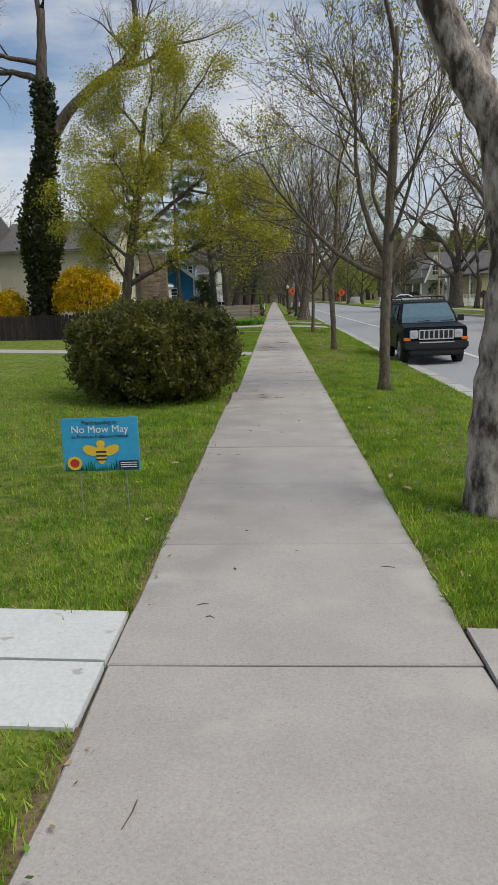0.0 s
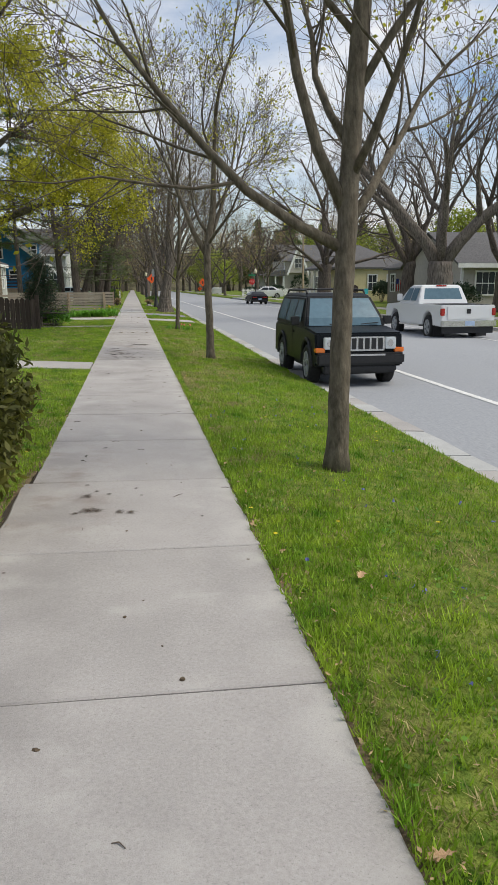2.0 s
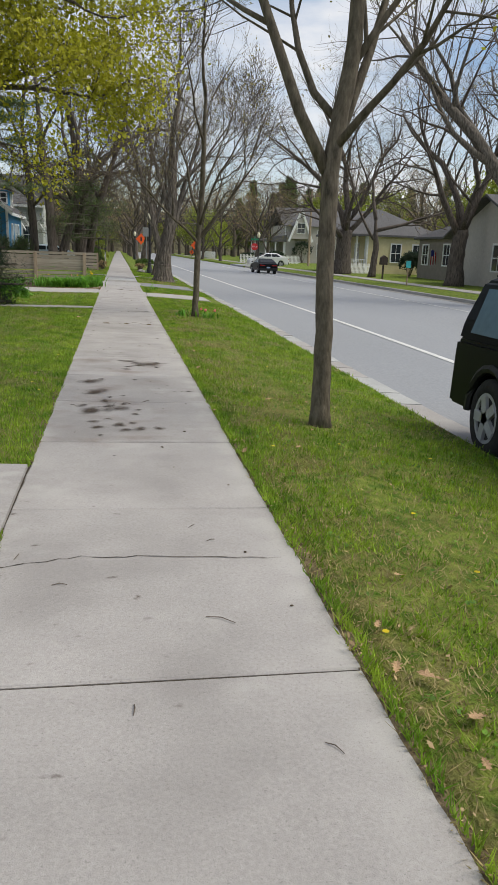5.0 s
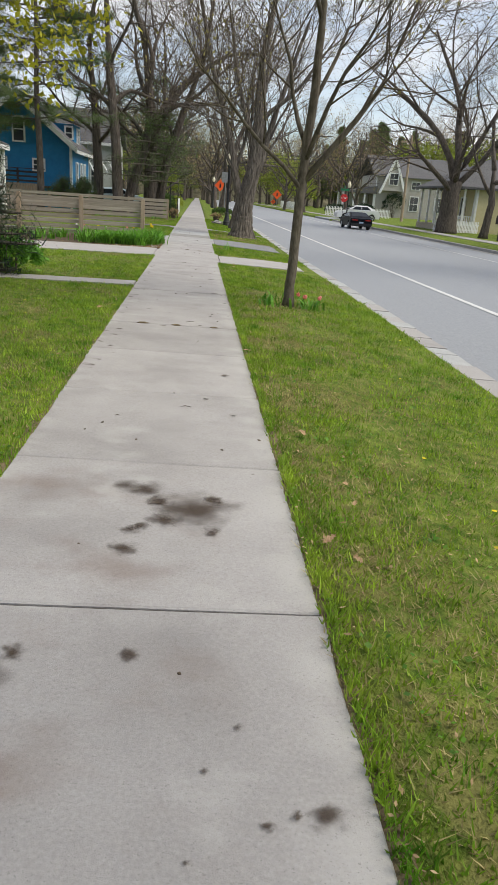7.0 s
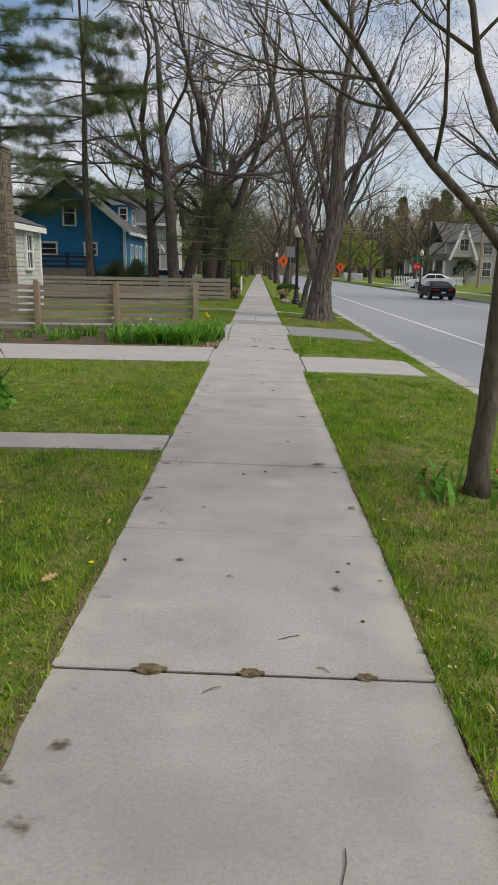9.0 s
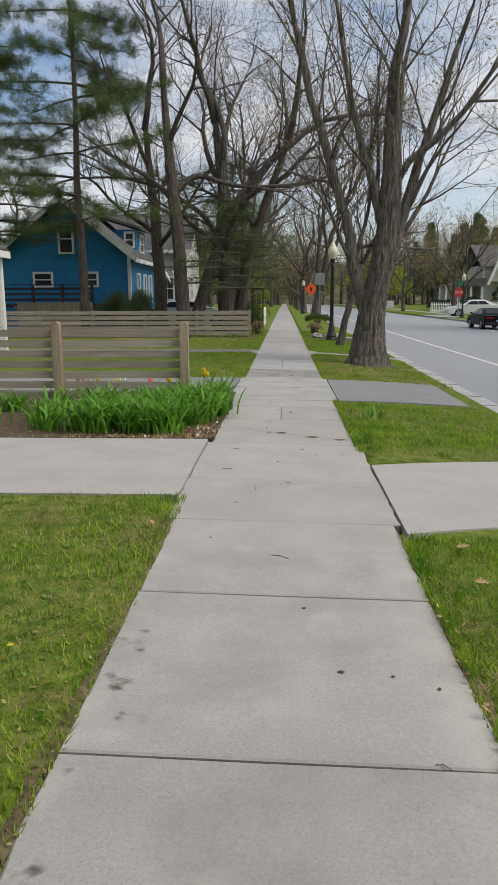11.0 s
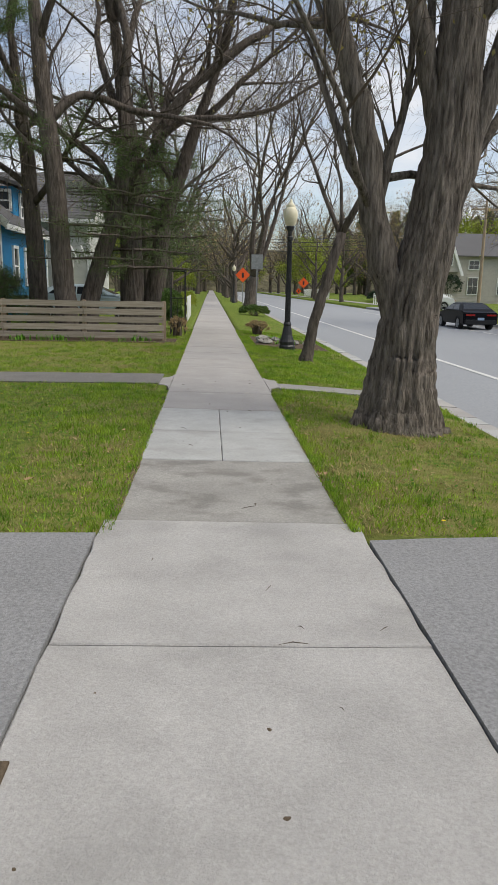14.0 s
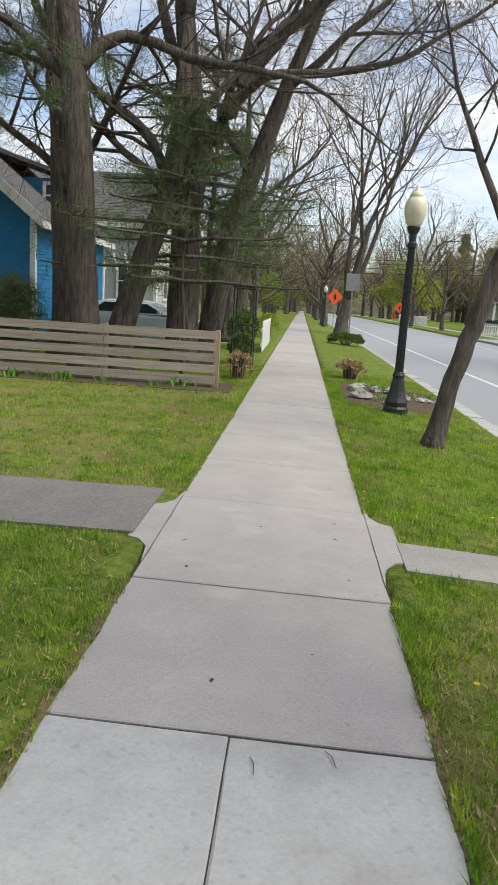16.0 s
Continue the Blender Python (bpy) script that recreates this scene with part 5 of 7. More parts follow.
d = Shape().box(-9.3, -7.35, 67.0, 69.4, 3.5, 4.75)
dm = part("dormer", d, BLUE, BH)
window(dm, -7.65, 66.98, 3.95, 4.55, 0.35, "-y", panes=1)
window(dm, -7.33, 68.2, 3.75, 4.5, 0.8, "+x")
part("dormer_roof", Shape().prism([(-9.9, 5.6), (-7.0, 4.72), (-7.0, 4.84), (-9.9, 5.72)], 66.7, 69.7, "y"), SHINGLE, dm)
shingles(BH, 63.6, 70.8, -6.72, 3.2, -10.025, 5.92, "y", 18)
DK = thing("deck", "dark weathered wooden deck with horizontal rails beside the blue house", "deck")
part("deck_floor", Shape().box(-12.4, -8.2, 61.9, 63.8, 1.05, 1.17), WOOD_DARK, DK)
for xx in (-12.3, -10.9, -9.6, -8.3):
    part("deck_post", Shape().box(xx - 0.05, xx + 0.05, 61.92, 62.02, 0, 1.98), WOOD_DARK, DK)
for zz in (1.32, 1.55, 1.78):
    part("deck_rail", Shape().box(-12.4, -8.2, 61.87, 61.915, zz, zz + 0.10), WOOD_DARK, DK)
part("deck_cap", Shape().box(-12.45, -8.15, 61.85, 62.06, 1.985, 2.02), WOOD_DARK, DK)

# off-white neighbour behind it
NH = house("grey_roofed_house", "off-white clapboard house with a dark grey gable roof", -13.0, -5.75, 73.6, 79.4, 4.3, GREYW)
s = Shape()
roof_planes(s, -13, -5.75, 73.6, 79.4, 6.45, 4.35, "x", 0.35)
part("roof", s, SHINGLE, NH)
shingles(NH, -13.35, -5.4, 73.25, 4.22, 76.5, 6.57, "x", 18)
g = Shape()
siding(g, (-5.75, 73.6), (-5.75, 79.4), 4.3, 6.4, 0.12, lambda f: 4.3 + 2.1 * (1 - abs(2 * f - 1)))
g.prism([(73.6, 4.3), (79.4, 4.3), (76.5, 6.4)], -5.95, -5.755, "x")
part("gable", g, GREYW, NH)
part("fascia", Shape().box(-13.35, -5.4, 73.16, 73.22, 4.02, 4.2), WHITE, NH)
window(NH, -6.9, 73.58, 1.4, 2.6, 0.7, "-y")
window(NH, -9.0, 73.58, 1.4, 2.6, 0.7, "-y")
window(NH, -5.73, 75.3, 1.4, 2.6, 0.8, "+x")
window(NH, -5.73, 76.9, 4.5, 5.4, 0.6, "+x")
tr = thing("pergola", "white timber pergola against the off-white house", "pergola")
for i in range(5):
    part("rafter", Shape().beam((-7.9 + i * 0.45, 73.5, 3.0), (-7.3 + i * 0.45, 71.8, 2.3), 0.06, 0.12), WHITE, tr)
for xx in (-7.4, -5.4):
    part("pergola_post", Shape().box(xx - 0.06, xx + 0.06, 71.75, 71.87, 0, 2.35), WHITE, tr)

# chimney house
CH = house("chimney_house", "low off-white clapboard house with a stone chimney", -12.0, -7.0, 45.3, 48.6, 2.45, GREYW, 0.13)
s = Shape()
roof_planes(s, -12.0, -7.0, 45.3, 48.6, 3.45, 2.5, "y", 0.2)
part("roof", s, SHINGLE, CH)
shingles(CH, 45.1, 48.8, -6.79, 2.55, -9.5, 3.57, "y", 8)
part("gable", Shape().prism([(-12.0, 2.45), (-7.0, 2.45), (-9.5, 3.42)], 45.31, 45.5, "y"), GREYW, CH)
window(CH, -6.98, 47.45, 1.3, 2.25, 0.5, "+x")
part("fascia", Shape().box(-6.85, -6.79, 45.05, 48.85, 2.36, 2.52), WHITE, CH)
chim = thing("chimney", "tall tan rubble-stone chimney against the house wall", "chimney", 2.62, -6.15, 0)
part("core", Shape().box(-10.78, -9.27, 50.77, 51.43, 0, 4.32), MORTAR, chim)
part("cap", Shape().box(-10.83, -9.2, 50.71, 51.47, 4.32, 4.40), CONCRETE_DARK, chim)
rr = random.Random(5)
course = {}
z = 0.0
while z < 4.22:
    h = rr.choice((0.07, 0.10, 0.13))
    x = -10.8
    while x < -9.28:
        w = min(rr.choice((0.28, 0.42, 0.55)), -9.25 - x)
        if w > 0.08 and z > 0.8:
            key = (round(w, 2), h)
            if key not in course:
                me = bpy.data.meshes.new("stone")
                st = Shape().box(0.006, w - 0.006, -0.035, 0.06, 0.006, h - 0.006)
                me.from_pydata(st.v, [], st.f)
                me.materials.append(BRICK)
                course[key] = me
            o = new("stone", course[key])
            o.parent = chim
            o.matrix_basis = pose(x, 50.77 + rr.uniform(-0.01, 0.01), z)
        x += w
    z += h
s = Shape()
z = 0.8
while z < 4.22:
    y = 50.77
    h = rr.choice((0.11, 0.14, 0.17))
    while y < 51.38:
        w = min(rr.choice((0.28, 0.42)), 51.43 - y)
        s.box(-9.275, -9.245 + rr.uniform(0, 0.012), y + 0.006, y + w - 0.006, z + 0.006, z + h - 0.006)
        y += w
    z += h
tagged(part("side_stone_face", s, BRICK, chim), kind="stuff")

# cream house behind the dark fence
ZC = 0.35
CR = house("cream_house", "cream clapboard house with white corners behind the dark fence", -14.5, -8.6, 38.0, 46.0, 4.3, CREAM, 0.16, ZC)
s = Shape()
roof_planes(s, -14.5, -8.6, 38.0, 46.0, 6.0, 4.3, "x", 0.35)
part("roof", s, SHINGLE, CR)
shingles(CR, -14.9, -8.2, 37.6, 4.15, 42, 6.1, "x", 14)
part("gable", Shape().prism([(38.0, 4.3), (46.0, 4.3), (42.0, 5.95)], -8.8, -8.61, "x"), CREAM, CR)
window(CR, -8.58, 40.5, 1.3, 2.6, 0.9, "+x")
window(CR, -10.2, 37.98, 1.3, 2.5, 0.8, "-y")
BRH = thing("brown_house", "brown vertical-board house wing with a white window", "house")
part("wall", Shape().box(-19, -14.9, 36.0, 43, 0.3, 4.6), BROWN, BRH)
for i in range(26):
    part("batten", Shape().box(-18.9 + i * 0.16, -18.85 + i * 0.16, 35.965, 36.0, 0.4, 4.6), BROWN, BRH)
part("roof", Shape().prism([(35.5, 4.5), (43.5, 4.5), (39.5, 6.2)], -19.3, -14.6, "x"), SHINGLE, BRH)
window(BRH, -15.7, 35.98, 1.6, 2.9, 1.0, "-y", panes=3)

# houses across the road
YH = house("yellow_house", "pale yellow clapboard bungalow with a hipped grey roof and porch", 20.2, 26.5, 72.5, 80.5, 3.0, YELLOW, 0.13, -0.1)
s = Shape()
hip_roof(s, 18.4, 26.5, 72.5, 80.5, 3.05, 5.3)
part("roof", s, SHINGLE, YH)
window(YH, 22.7, 72.48, 0.9, 2.3, 0.8, "-y")
window(YH, 24.6, 72.48, 0.9, 2.3, 0.8, "-y")
window(YH, 20.18, 75, 0.9, 2.3, 0.9, "-x")
part("porch_floor", Shape().box(18.4, 20.15, 72.5, 80.5, -0.1, 0.35), WOOD_GREY, YH)
for yy in (72.65, 74.5, 76.4, 78.3, 80.3):
    part("porch_column", Shape().box(18.45, 18.6, yy - 0.08, yy + 0.08, 0.35, 2.9), WHITE, YH)
for xx in (18.52, 19.3, 20.1):
    part("porch_column", Shape().box(xx - 0.07, xx + 0.07, 72.52, 72.66, 0.35, 2.9), WHITE, YH)
s = Shape()
for i in range(12):
    s.box(18.55 + i * 0.14, 18.59 + i * 0.14, 72.56, 72.6, 0.4, 1.0)
s.box(18.5, 20.2, 72.55, 72.62, 1.0, 1.06)
part("porch_rail", s, WHITE, YH)

TH = house("taupe_house", "low taupe clapboard house with a grey roof", 21.5, 31.0, 57.6, 64.9, 2.7, TAUPE, 0.14, -0.1)
s = Shape()
hip_roof(s, 21.5, 31, 57.6, 64.9, 2.75, 4.6)
part("roof", s, SHINGLE, TH)
for xx in (22.6, 24.4, 27.5):
    window(TH, xx, 57.58, 0.9, 2.2, 0.75, "-y")
window(TH, 21.48, 63.6, 0.9, 2.2, 0.9, "-x")
window(TH, 21.48, 60.2, 0.9, 2.2, 0.9, "-x")

PH = house("porch_house", "low blue-grey clapboard house with white trimmed windows", 19.6, 30.0, 47.0, 55.5, 2.7, STUCCO, 0.14, -0.1)
s = Shape()
roof_planes(s, 19.6, 30, 47, 55.5, 4.6, 2.7, "x", 0.5)
part("roof", s, SHINGLE, PH)
part("gable", Shape().prism([(47.0, 2.7), (55.5, 2.7), (51.25, 4.55)], 19.61, 19.8, "x"), STUCCO, PH)
window(PH, 21.3, 46.98, 0.8, 2.1, 1.6, "-y", panes=4)
window(PH, 24.3, 46.98, 0.8, 2.1, 1.0, "-y")
window(PH, 19.58, 50, 0.8, 2.1, 1.1, "-x")
part("fascia", Shape().box(19.1, 30.5, 46.45, 46.52, 2.35, 2.6), WHITE, PH)
RH = house("far_house", "low grey clapboard house across the road", 19.0, 28.0, 30.0, 39.0, 2.8, STUCCO, 0.14, -0.1)
s = Shape()
roof_planes(s, 19, 28, 30, 39, 4.8, 2.8, "y", 0.4)
part("roof", s, SHINGLE, RH)
part("gable", Shape().prism([(19.0, 2.8), (28.0, 2.8), (23.5, 4.75)], 30.01, 30.2, "y"), STUCCO, RH)
window(RH, 21, 29.98, 0.8, 2.1, 1.0, "-y")
window(RH, 18.98, 34, 0.8, 2.1, 1.2, "-x")

WH = house("stucco_house", "large pale stucco house with a steep front gable and porch", 24.5, 38.0, 121.5, 132.0, 5.4, STUCCO, 0.3, -0.1)
s = Shape()
roof_planes(s, 24.5, 38.0, 121.5, 132, 8.0, 5.4, "x", 0.5)
part("roof", s, SHINGLE, WH)
s = Shape()
s.prism([(25.0, 3.4), (28.2, 3.4), (26.6, 7.2)], 120.6, 121.6, "y")
part("front_gable", s, STUCCO, WH)
for xx in (24.8, 28.4):
    part("gable_board", Shape().beam((26.6, 120.5, 7.5), (xx, 120.5, 3.0), 0.2, 0.3), WHITE, WH)
part("porch_roof", Shape().prism([(19.8, 2.9), (24.6, 2.9), (24.6, 3.9)], 121.0, 126.5, "y"), SHINGLE, WH)
for xx in (20.0, 21.5, 23.0, 24.3):
    part("porch_column", Shape().box(xx - 0.1, xx + 0.1, 121.2, 121.4, -0.1, 2.9), WHITE, WH)
part("porch_back", Shape().box(20.2, 24.5, 125.5, 126.4, -0.1, 2.9), WHITE, WH)
for xx, z0, z1 in ((30.0, 1.0, 2.8), (33.5, 1.0, 2.8), (30.0, 3.8, 4.7), (33.5, 3.8, 4.7), (26.6, 4.2, 5.6)):
    window(WH, xx, 121.48 if xx != 26.6 else 120.58, z0, z1, 1.1, "-y")

# ---------- fences ----------


def board_fence(name, label, x0, x1, y, z0, h, boards, bh, posts, board_mat=WOOD_GREY, post_h=0.1, proud=True):
    ob = thing(name, label, "fence", 0, y, z0)
    rr = random.Random(9)
    xs = sorted(posts)
    for x in xs:
        part("post", Shape().prism([(x - 0.05, -0.15), (x + 0.05, -0.15), (x + 0.05, h + post_h - 0.03), (x + 0.025, h + post_h), (x - 0.025, h + post_h), (x - 0.05, h + post_h - 0.03)], -0.055, 0.05, "y"), WOOD_POST, ob)
    gap = (h - 0.05 - boards * bh) / (boards - 1)
    for a, b in zip(xs, xs[1:]):
        for i in range(boards):
            zz = 0.05 + i * (bh + gap)
            t = rr.uniform(-0.006, 0.006)
            s = Shape().prism([(a + 0.004 if proud else a, zz + t), (b - 0.004, zz - t), (b - 0.004, zz - t + bh), (a + 0.004, zz + t + bh)], 0.055 if proud else -0.085, 0.08 if proud else -0.06, "y")
            part("board", s, board_mat, ob)
    return ob


board_fence("board_fence", "weathered grey horizontal board fence with tan posts by the flower bed", -12, -1.23, 39.8, 0.06, 0.92, 7, 0.09, [-1.23 - 1.6 * i for i in range(7)])
board_fence("board_fence", "long weathered grey horizontal board fence across the lawn", -12, -1.25, 56.9, 0.03, 0.92, 5, 0.135, [-1.25 - 1.9 * i for i in range(6)], proud=False, post_h=0.02)
DF = thing("dark_fence", "dark stained vertical board fence behind the lawn", "fence", 0, 29.2, 0)
rr = random.Random(4)
x = -2.95
while x > -14.5:
    g0 = ground_z(x, 28)
    hh = 0.95 + rr.uniform(-0.03, 0.03)
    part("picket", Shape().prism([(x - 0.14, g0 - 0.05), (x, g0 - 0.05), (x, g0 + hh - 0.06), (x - 0.04, g0 + hh), (x - 0.10, g0 + hh), (x - 0.14, g0 + hh - 0.06)], -0.02, 0.005, "y"), WOOD_DARK, DF)
    x -= 0.152
for i in range(6):
    xx = -2.9 - 2.2 * i
    part("post", Shape().box(xx - 0.06, xx + 0.06, 0.045, 0.15, ground_z(xx, 28) - 0.1, ground_z(xx, 28) + 1.05), WOOD_DARK, DF)
for zz in (0.25, 0.75):
    part("rail", Shape().beam((-2.9, 0.025, zz + ground_z(-2.9, 28)), (-14.5, 0.025, zz + ground_z(-12, 28)), 0.04, 0.09), WOOD_DARK, DF)
PF = thing("privacy_fence", "weathered brown vertical board fence beside the blue house", "fence", 0, 61.5, 0)
for i in range(22):
    part("picket", Shape().box(-8.3 - i * 0.15, -8.165 - i * 0.15, -0.015, 0.015, 0, 1.25), WOOD_POST, PF)
for zz in (0.3, 1.0):
    part("rail", Shape().box(-11.6, -8.15, 0.016, 0.06, zz, zz + 0.09), WOOD_POST, PF)


def picket_fence(label, x0, y0, x1, y1, h, step=0.14, z=0.0, n=None):
    ob = thing("picket_fence", label, "fence", x0, y0, z, math.degrees(math.atan2(y1 - y0, x1 - x0)), "white picket fences")
    le = math.hypot(x1 - x0, y1 - y0)
    me = bpy.data.meshes.new("picket")
    s = Shape().prism([(0, 0.05), (0.08, 0.05), (0.08, h - 0.06), (0.04, h), (0, h - 0.06)], -0.012, 0.008, "y")
    me.from_pydata(s.v, [], s.f)
    me.materials.append(WHITE)
    for i in range(int(le / step)):
        o = new("picket", me)
        o.parent, o.location = ob, (i * step, 0, 0)
    for zz in (0.2, h - 0.3):
        part("rail", Shape().box(0, le, 0.009, 0.05, zz, zz + 0.07), WHITE, ob)
    return ob


picket_fence("short white picket gate beside the garden arbour", -0.98, 66.0, -1.0, 71.5, 0.95, 0.13)
picket_fence("white picket fence in front of the yellow house", 16.3, 69.5, 20.0, 70.8, 0.85, 0.13, -0.1)
picket_fence("long white picket fence across the side road", 15.5, 108.0, 24.0, 110.0, 1.1, 0.2, -0.1)
picket_fence("long white picket fence beside the far road", 16.5, 140.0, 17.5, 175.0, 1.2, 0.3, -0.1)

# ---------- arbour, bed, lamps, signs ----------
AR = thing("garden_arbour", "rusty dark metal garden arbour beside the pavement", "arbour", -0.95, 59.6, 0)
for dx in (-0.28, 0.12):
    for dy in (-0.3, 0.3):
        part("upright", Shape().tube([(dx, dy, 0), (dx, dy, 1.75)], [0.014, 0.014], 6), IRON, AR)
for zz in (0.45, 1.0, 1.72):
    s = Shape()
    for a, b in (((-0.28, -0.3), (0.12, -0.3)), ((0.12, -0.3), (0.12, 0.3)), ((0.12, 0.3), (-0.28, 0.3)), ((-0.28, 0.3), (-0.28, -0.3))):
        s.tube([(*a, zz), (*b, zz)], [0.009, 0.009], 5)
    part("hoop", s, IRON, AR)
part("top_tray", Shape().box(-0.33, 0.17, -0.35, 0.35, 1.74, 1.79), IRON, AR)
for i in range(5):
    part("bar", Shape().tube([(-0.28 + 0.1 * i, -0.3, 0.45), (-0.28 + 0.1 * i, -0.3, 1.0)], [0.005, 0.005], 4), IRON, AR)


def street_lamp(label, x, y, sc=1.0):
    ob = thing("street_lamp", label, "street lamp", x, y, ground_z(x, y) - 0.02, group="black post lamps")
    ob.scale = (sc, sc, sc)
    part("base", Shape().lathe([(0.19, 0), (0.19, 0.10), (0.17, 0.13), (0.175, 0.2), (0.15, 0.26), (0.12, 0.36), (0.10, 0.48), (0.085, 0.56), (0.095, 0.60), (0.07, 0.66)], 16), IRON, ob, smooth=False)
    for i in range(12):
        a = 6.283 * i / 12
        part("flute", Shape().tube([(0.056 * math.cos(a), 0.056 * math.sin(a), 0.62), (0.044 * math.cos(a), 0.044 * math.sin(a), 2.45)], [0.012, 0.010], 5, False), IRON, ob)
    part("shaft", Shape().lathe([(0.058, 0.6), (0.046, 2.45), (0.07, 2.48), (0.07, 2.54), (0.05, 2.56), (0.055, 2.66), (0.09, 2.72), (0.10, 2.76), (0.085, 2.79)], 14), IRON, ob)
    part("globe", Shape().lathe([(0.085, 2.77), (0.12, 2.82), (0.155, 2.93), (0.165, 3.02), (0.15, 3.11), (0.115, 3.17), (0.10, 3.185), (0.11, 3.2), (0.075, 3.25), (0.035, 3.29), (0.03, 3.33), (0.012, 3.36)], 20), GLOBE, ob, "cream acorn globe", smooth=True)
    return ob


street_lamp("black fluted iron street lamp with a cream acorn globe", 1.65, 55.97)
street_lamp("black fluted iron street lamp with a cream acorn globe farther along", 1.95, 104.0)
street_lamp("black fluted iron street lamp by the stop sign", 14.3, 89.5, 1.05)


def text(parent, body, size, loc, material, rx=90, rz=0, align="CENTER"):
    cu = bpy.data.curves.new("lettering", "FONT")
    cu.body, cu.size, cu.align_x, cu.align_y, cu.extrude = body, size, align, "CENTER", 0.0006
    cu.materials.append(material)
    o = new("lettering", cu)
    o.parent = parent
    o.matrix_basis = pose(*loc, rx, 0, rz)
    return o


YS_ = thing("lawn_sign", "sky blue lawn sign with a bee picture and white lettering", "sign", -1.205, 4.71, ground_z(-1.2, 4.71))
part("panel", Shape().box(-0.245, 0.245, -0.004, 0.004, 0.29, 0.635), SIGNBLUE, YS_)
for dx in (-0.15, 0.15):
    part("stake", Shape().tube([(dx, 0.006, -0.1), (dx, 0.006, 0.5)], [0.004, 0.004], 6), STEEL, YS_)
text(YS_, "Participating in", 0.038, (0.0, -0.007, 0.605), SIGNNAVY)
text(YS_, "No Mow May", 0.066, (0.0, -0.007, 0.560), SIGNWHITE)
text(YS_, "to Promote Pollinator Habitat", 0.030, (0.0, -0.007, 0.515), SIGNNAVY)


def disc(parent, name, cx, cz, rx, rz, material, y=-0.0065, n=18, tilt=0.0):
    s = Shape()
    s.face(*[(cx + rx * math.cos(6.283 * i / n) * math.cos(tilt) - rz * math.sin(6.283 * i / n) * math.sin(tilt), y, cz + rx * math.cos(6.283 * i / n) * math.sin(tilt) + rz * math.sin(6.283 * i / n) * math.cos(tilt)) for i in range(n)])
    return part(name, s, material, parent)


disc(YS_, "printed_wing", -0.065, 0.425, 0.055, 0.032, SIGNYELLOW, -0.006, tilt=-0.4)
disc(YS_, "printed_wing", 0.065, 0.425, 0.055, 0.032, SIGNYELLOW, -0.006, tilt=0.4)
disc(YS_, "printed_bee", 0.0, 0.40, 0.036, 0.065, SIGNYELLOW, -0.0075)
for dz in (-0.035, -0.01, 0.015):
    part("printed_stripe", Shape().box(-0.034, 0.034, -0.0086, -0.0080, 0.40 + dz - 0.006, 0.40 + dz + 0.006), SIGNNAVY, YS_)
disc(YS_, "printed_head", 0.0, 0.468, 0.028, 0.024, SIGNYELLOW, -0.0085)
s = Shape()
rr = random.Random(2)
for i in range(60):
    x, h = -0.235 + 0.0079 * i, rr.uniform(0.02, 0.085) * (1.0 if abs(i - 30) > 6 else 0.5)
    s.face((x - 0.006, -0.0066, 0.293), (x + 0.006, -0.0066, 0.293), (x + rr.uniform(-0.015, 0.015), -0.0066, 0.293 + h))
part("printed_grass", s, SIGNGREEN, YS_)
disc(YS_, "printed_badge", -0.175, 0.345, 0.048, 0.045, SIGNYELLOW, -0.0078)
disc(YS_, "printed_badge_picture", -0.175, 0.345, 0.03, 0.028, FLAGRED, -0.0086)
part("printed_box", Shape().box(0.11, 0.235, -0.0082, -0.0075, 0.30, 0.355), SIGNNAVY, YS_)
for i in range(3):
    part("printed_line", Shape().box(0.12, 0.225, -0.0092, -0.0087, 0.312 + i * 0.014, 0.317 + i * 0.014), SIGNWHITE, YS_)


def octagon(r):
    return [(r * math.cos(radians(22.5 + 45 * i)), r * math.sin(radians(22.5 + 45 * i))) for i in range(8)]


SS = thing("stop_sign", "red octagonal stop sign with green street name plates", "road sign", 13.72, 88.5, -0.15)
part("post", Shape().box(-0.03, 0.03, 0.01, 0.05, 0, 2.9), STEEL, SS)
part("plate", Shape().prism([(a, b + 1.98) for a, b in octagon(0.36)], -0.004, 0.004, "y"), STOPRED, SS)
text(SS, "STOP", 0.24, (0, -0.007, 1.98), SIGNWHITE)
part("name_plate", Shape().box(-0.4, 0.4, -0.004, 0.004, 2.62, 2.8), SIGNGREEN, SS)
part("name_plate", Shape().box(-0.004, 0.004, -0.4, 0.4, 2.83, 3.0), SIGNGREEN, SS)


def work_sign(label, x, y, zc, r):
    ob = thing("work_sign", label, "road sign", x, y, ground_z(x, y), group="orange road work signs")
    part("plate", Shape().prism([(0, zc - r), (r, zc), (0, zc + r), (-r, zc)], -0.004, 0.004, "y"), ORANGE, ob)
    part("figure", Shape().box(-r * 0.14, r * 0.14, -0.008, -0.0045, zc - r * 0.35, zc + r * 0.3), IRON, ob)
    part("post", Shape().box(-0.025, 0.025, 0.006, 0.05, 0, zc), STEEL, ob)
    part("stand", Shape().box(-0.4, 0.4, -0.03, 0.05, 0, 0.05), STEEL, ob)


work_sign("square-on orange diamond road work sign on the grass strip", 2.6, 101.0, 2.45, 0.62)
work_sign("orange diamond road work sign far along the street", 13.6, 146.0, 2.2, 0.8)
work_sign("second orange road work sign below it", 13.4, 150.0, 1.0, 0.45)
GS = thing("road_sign", "grey back of a road sign on a steel post", "road sign", 2.3, 77.6, -0.1)
part("post", Shape().box(-0.03, 0.03, -0.02, 0.02, 0, 3.1), STEEL, GS)
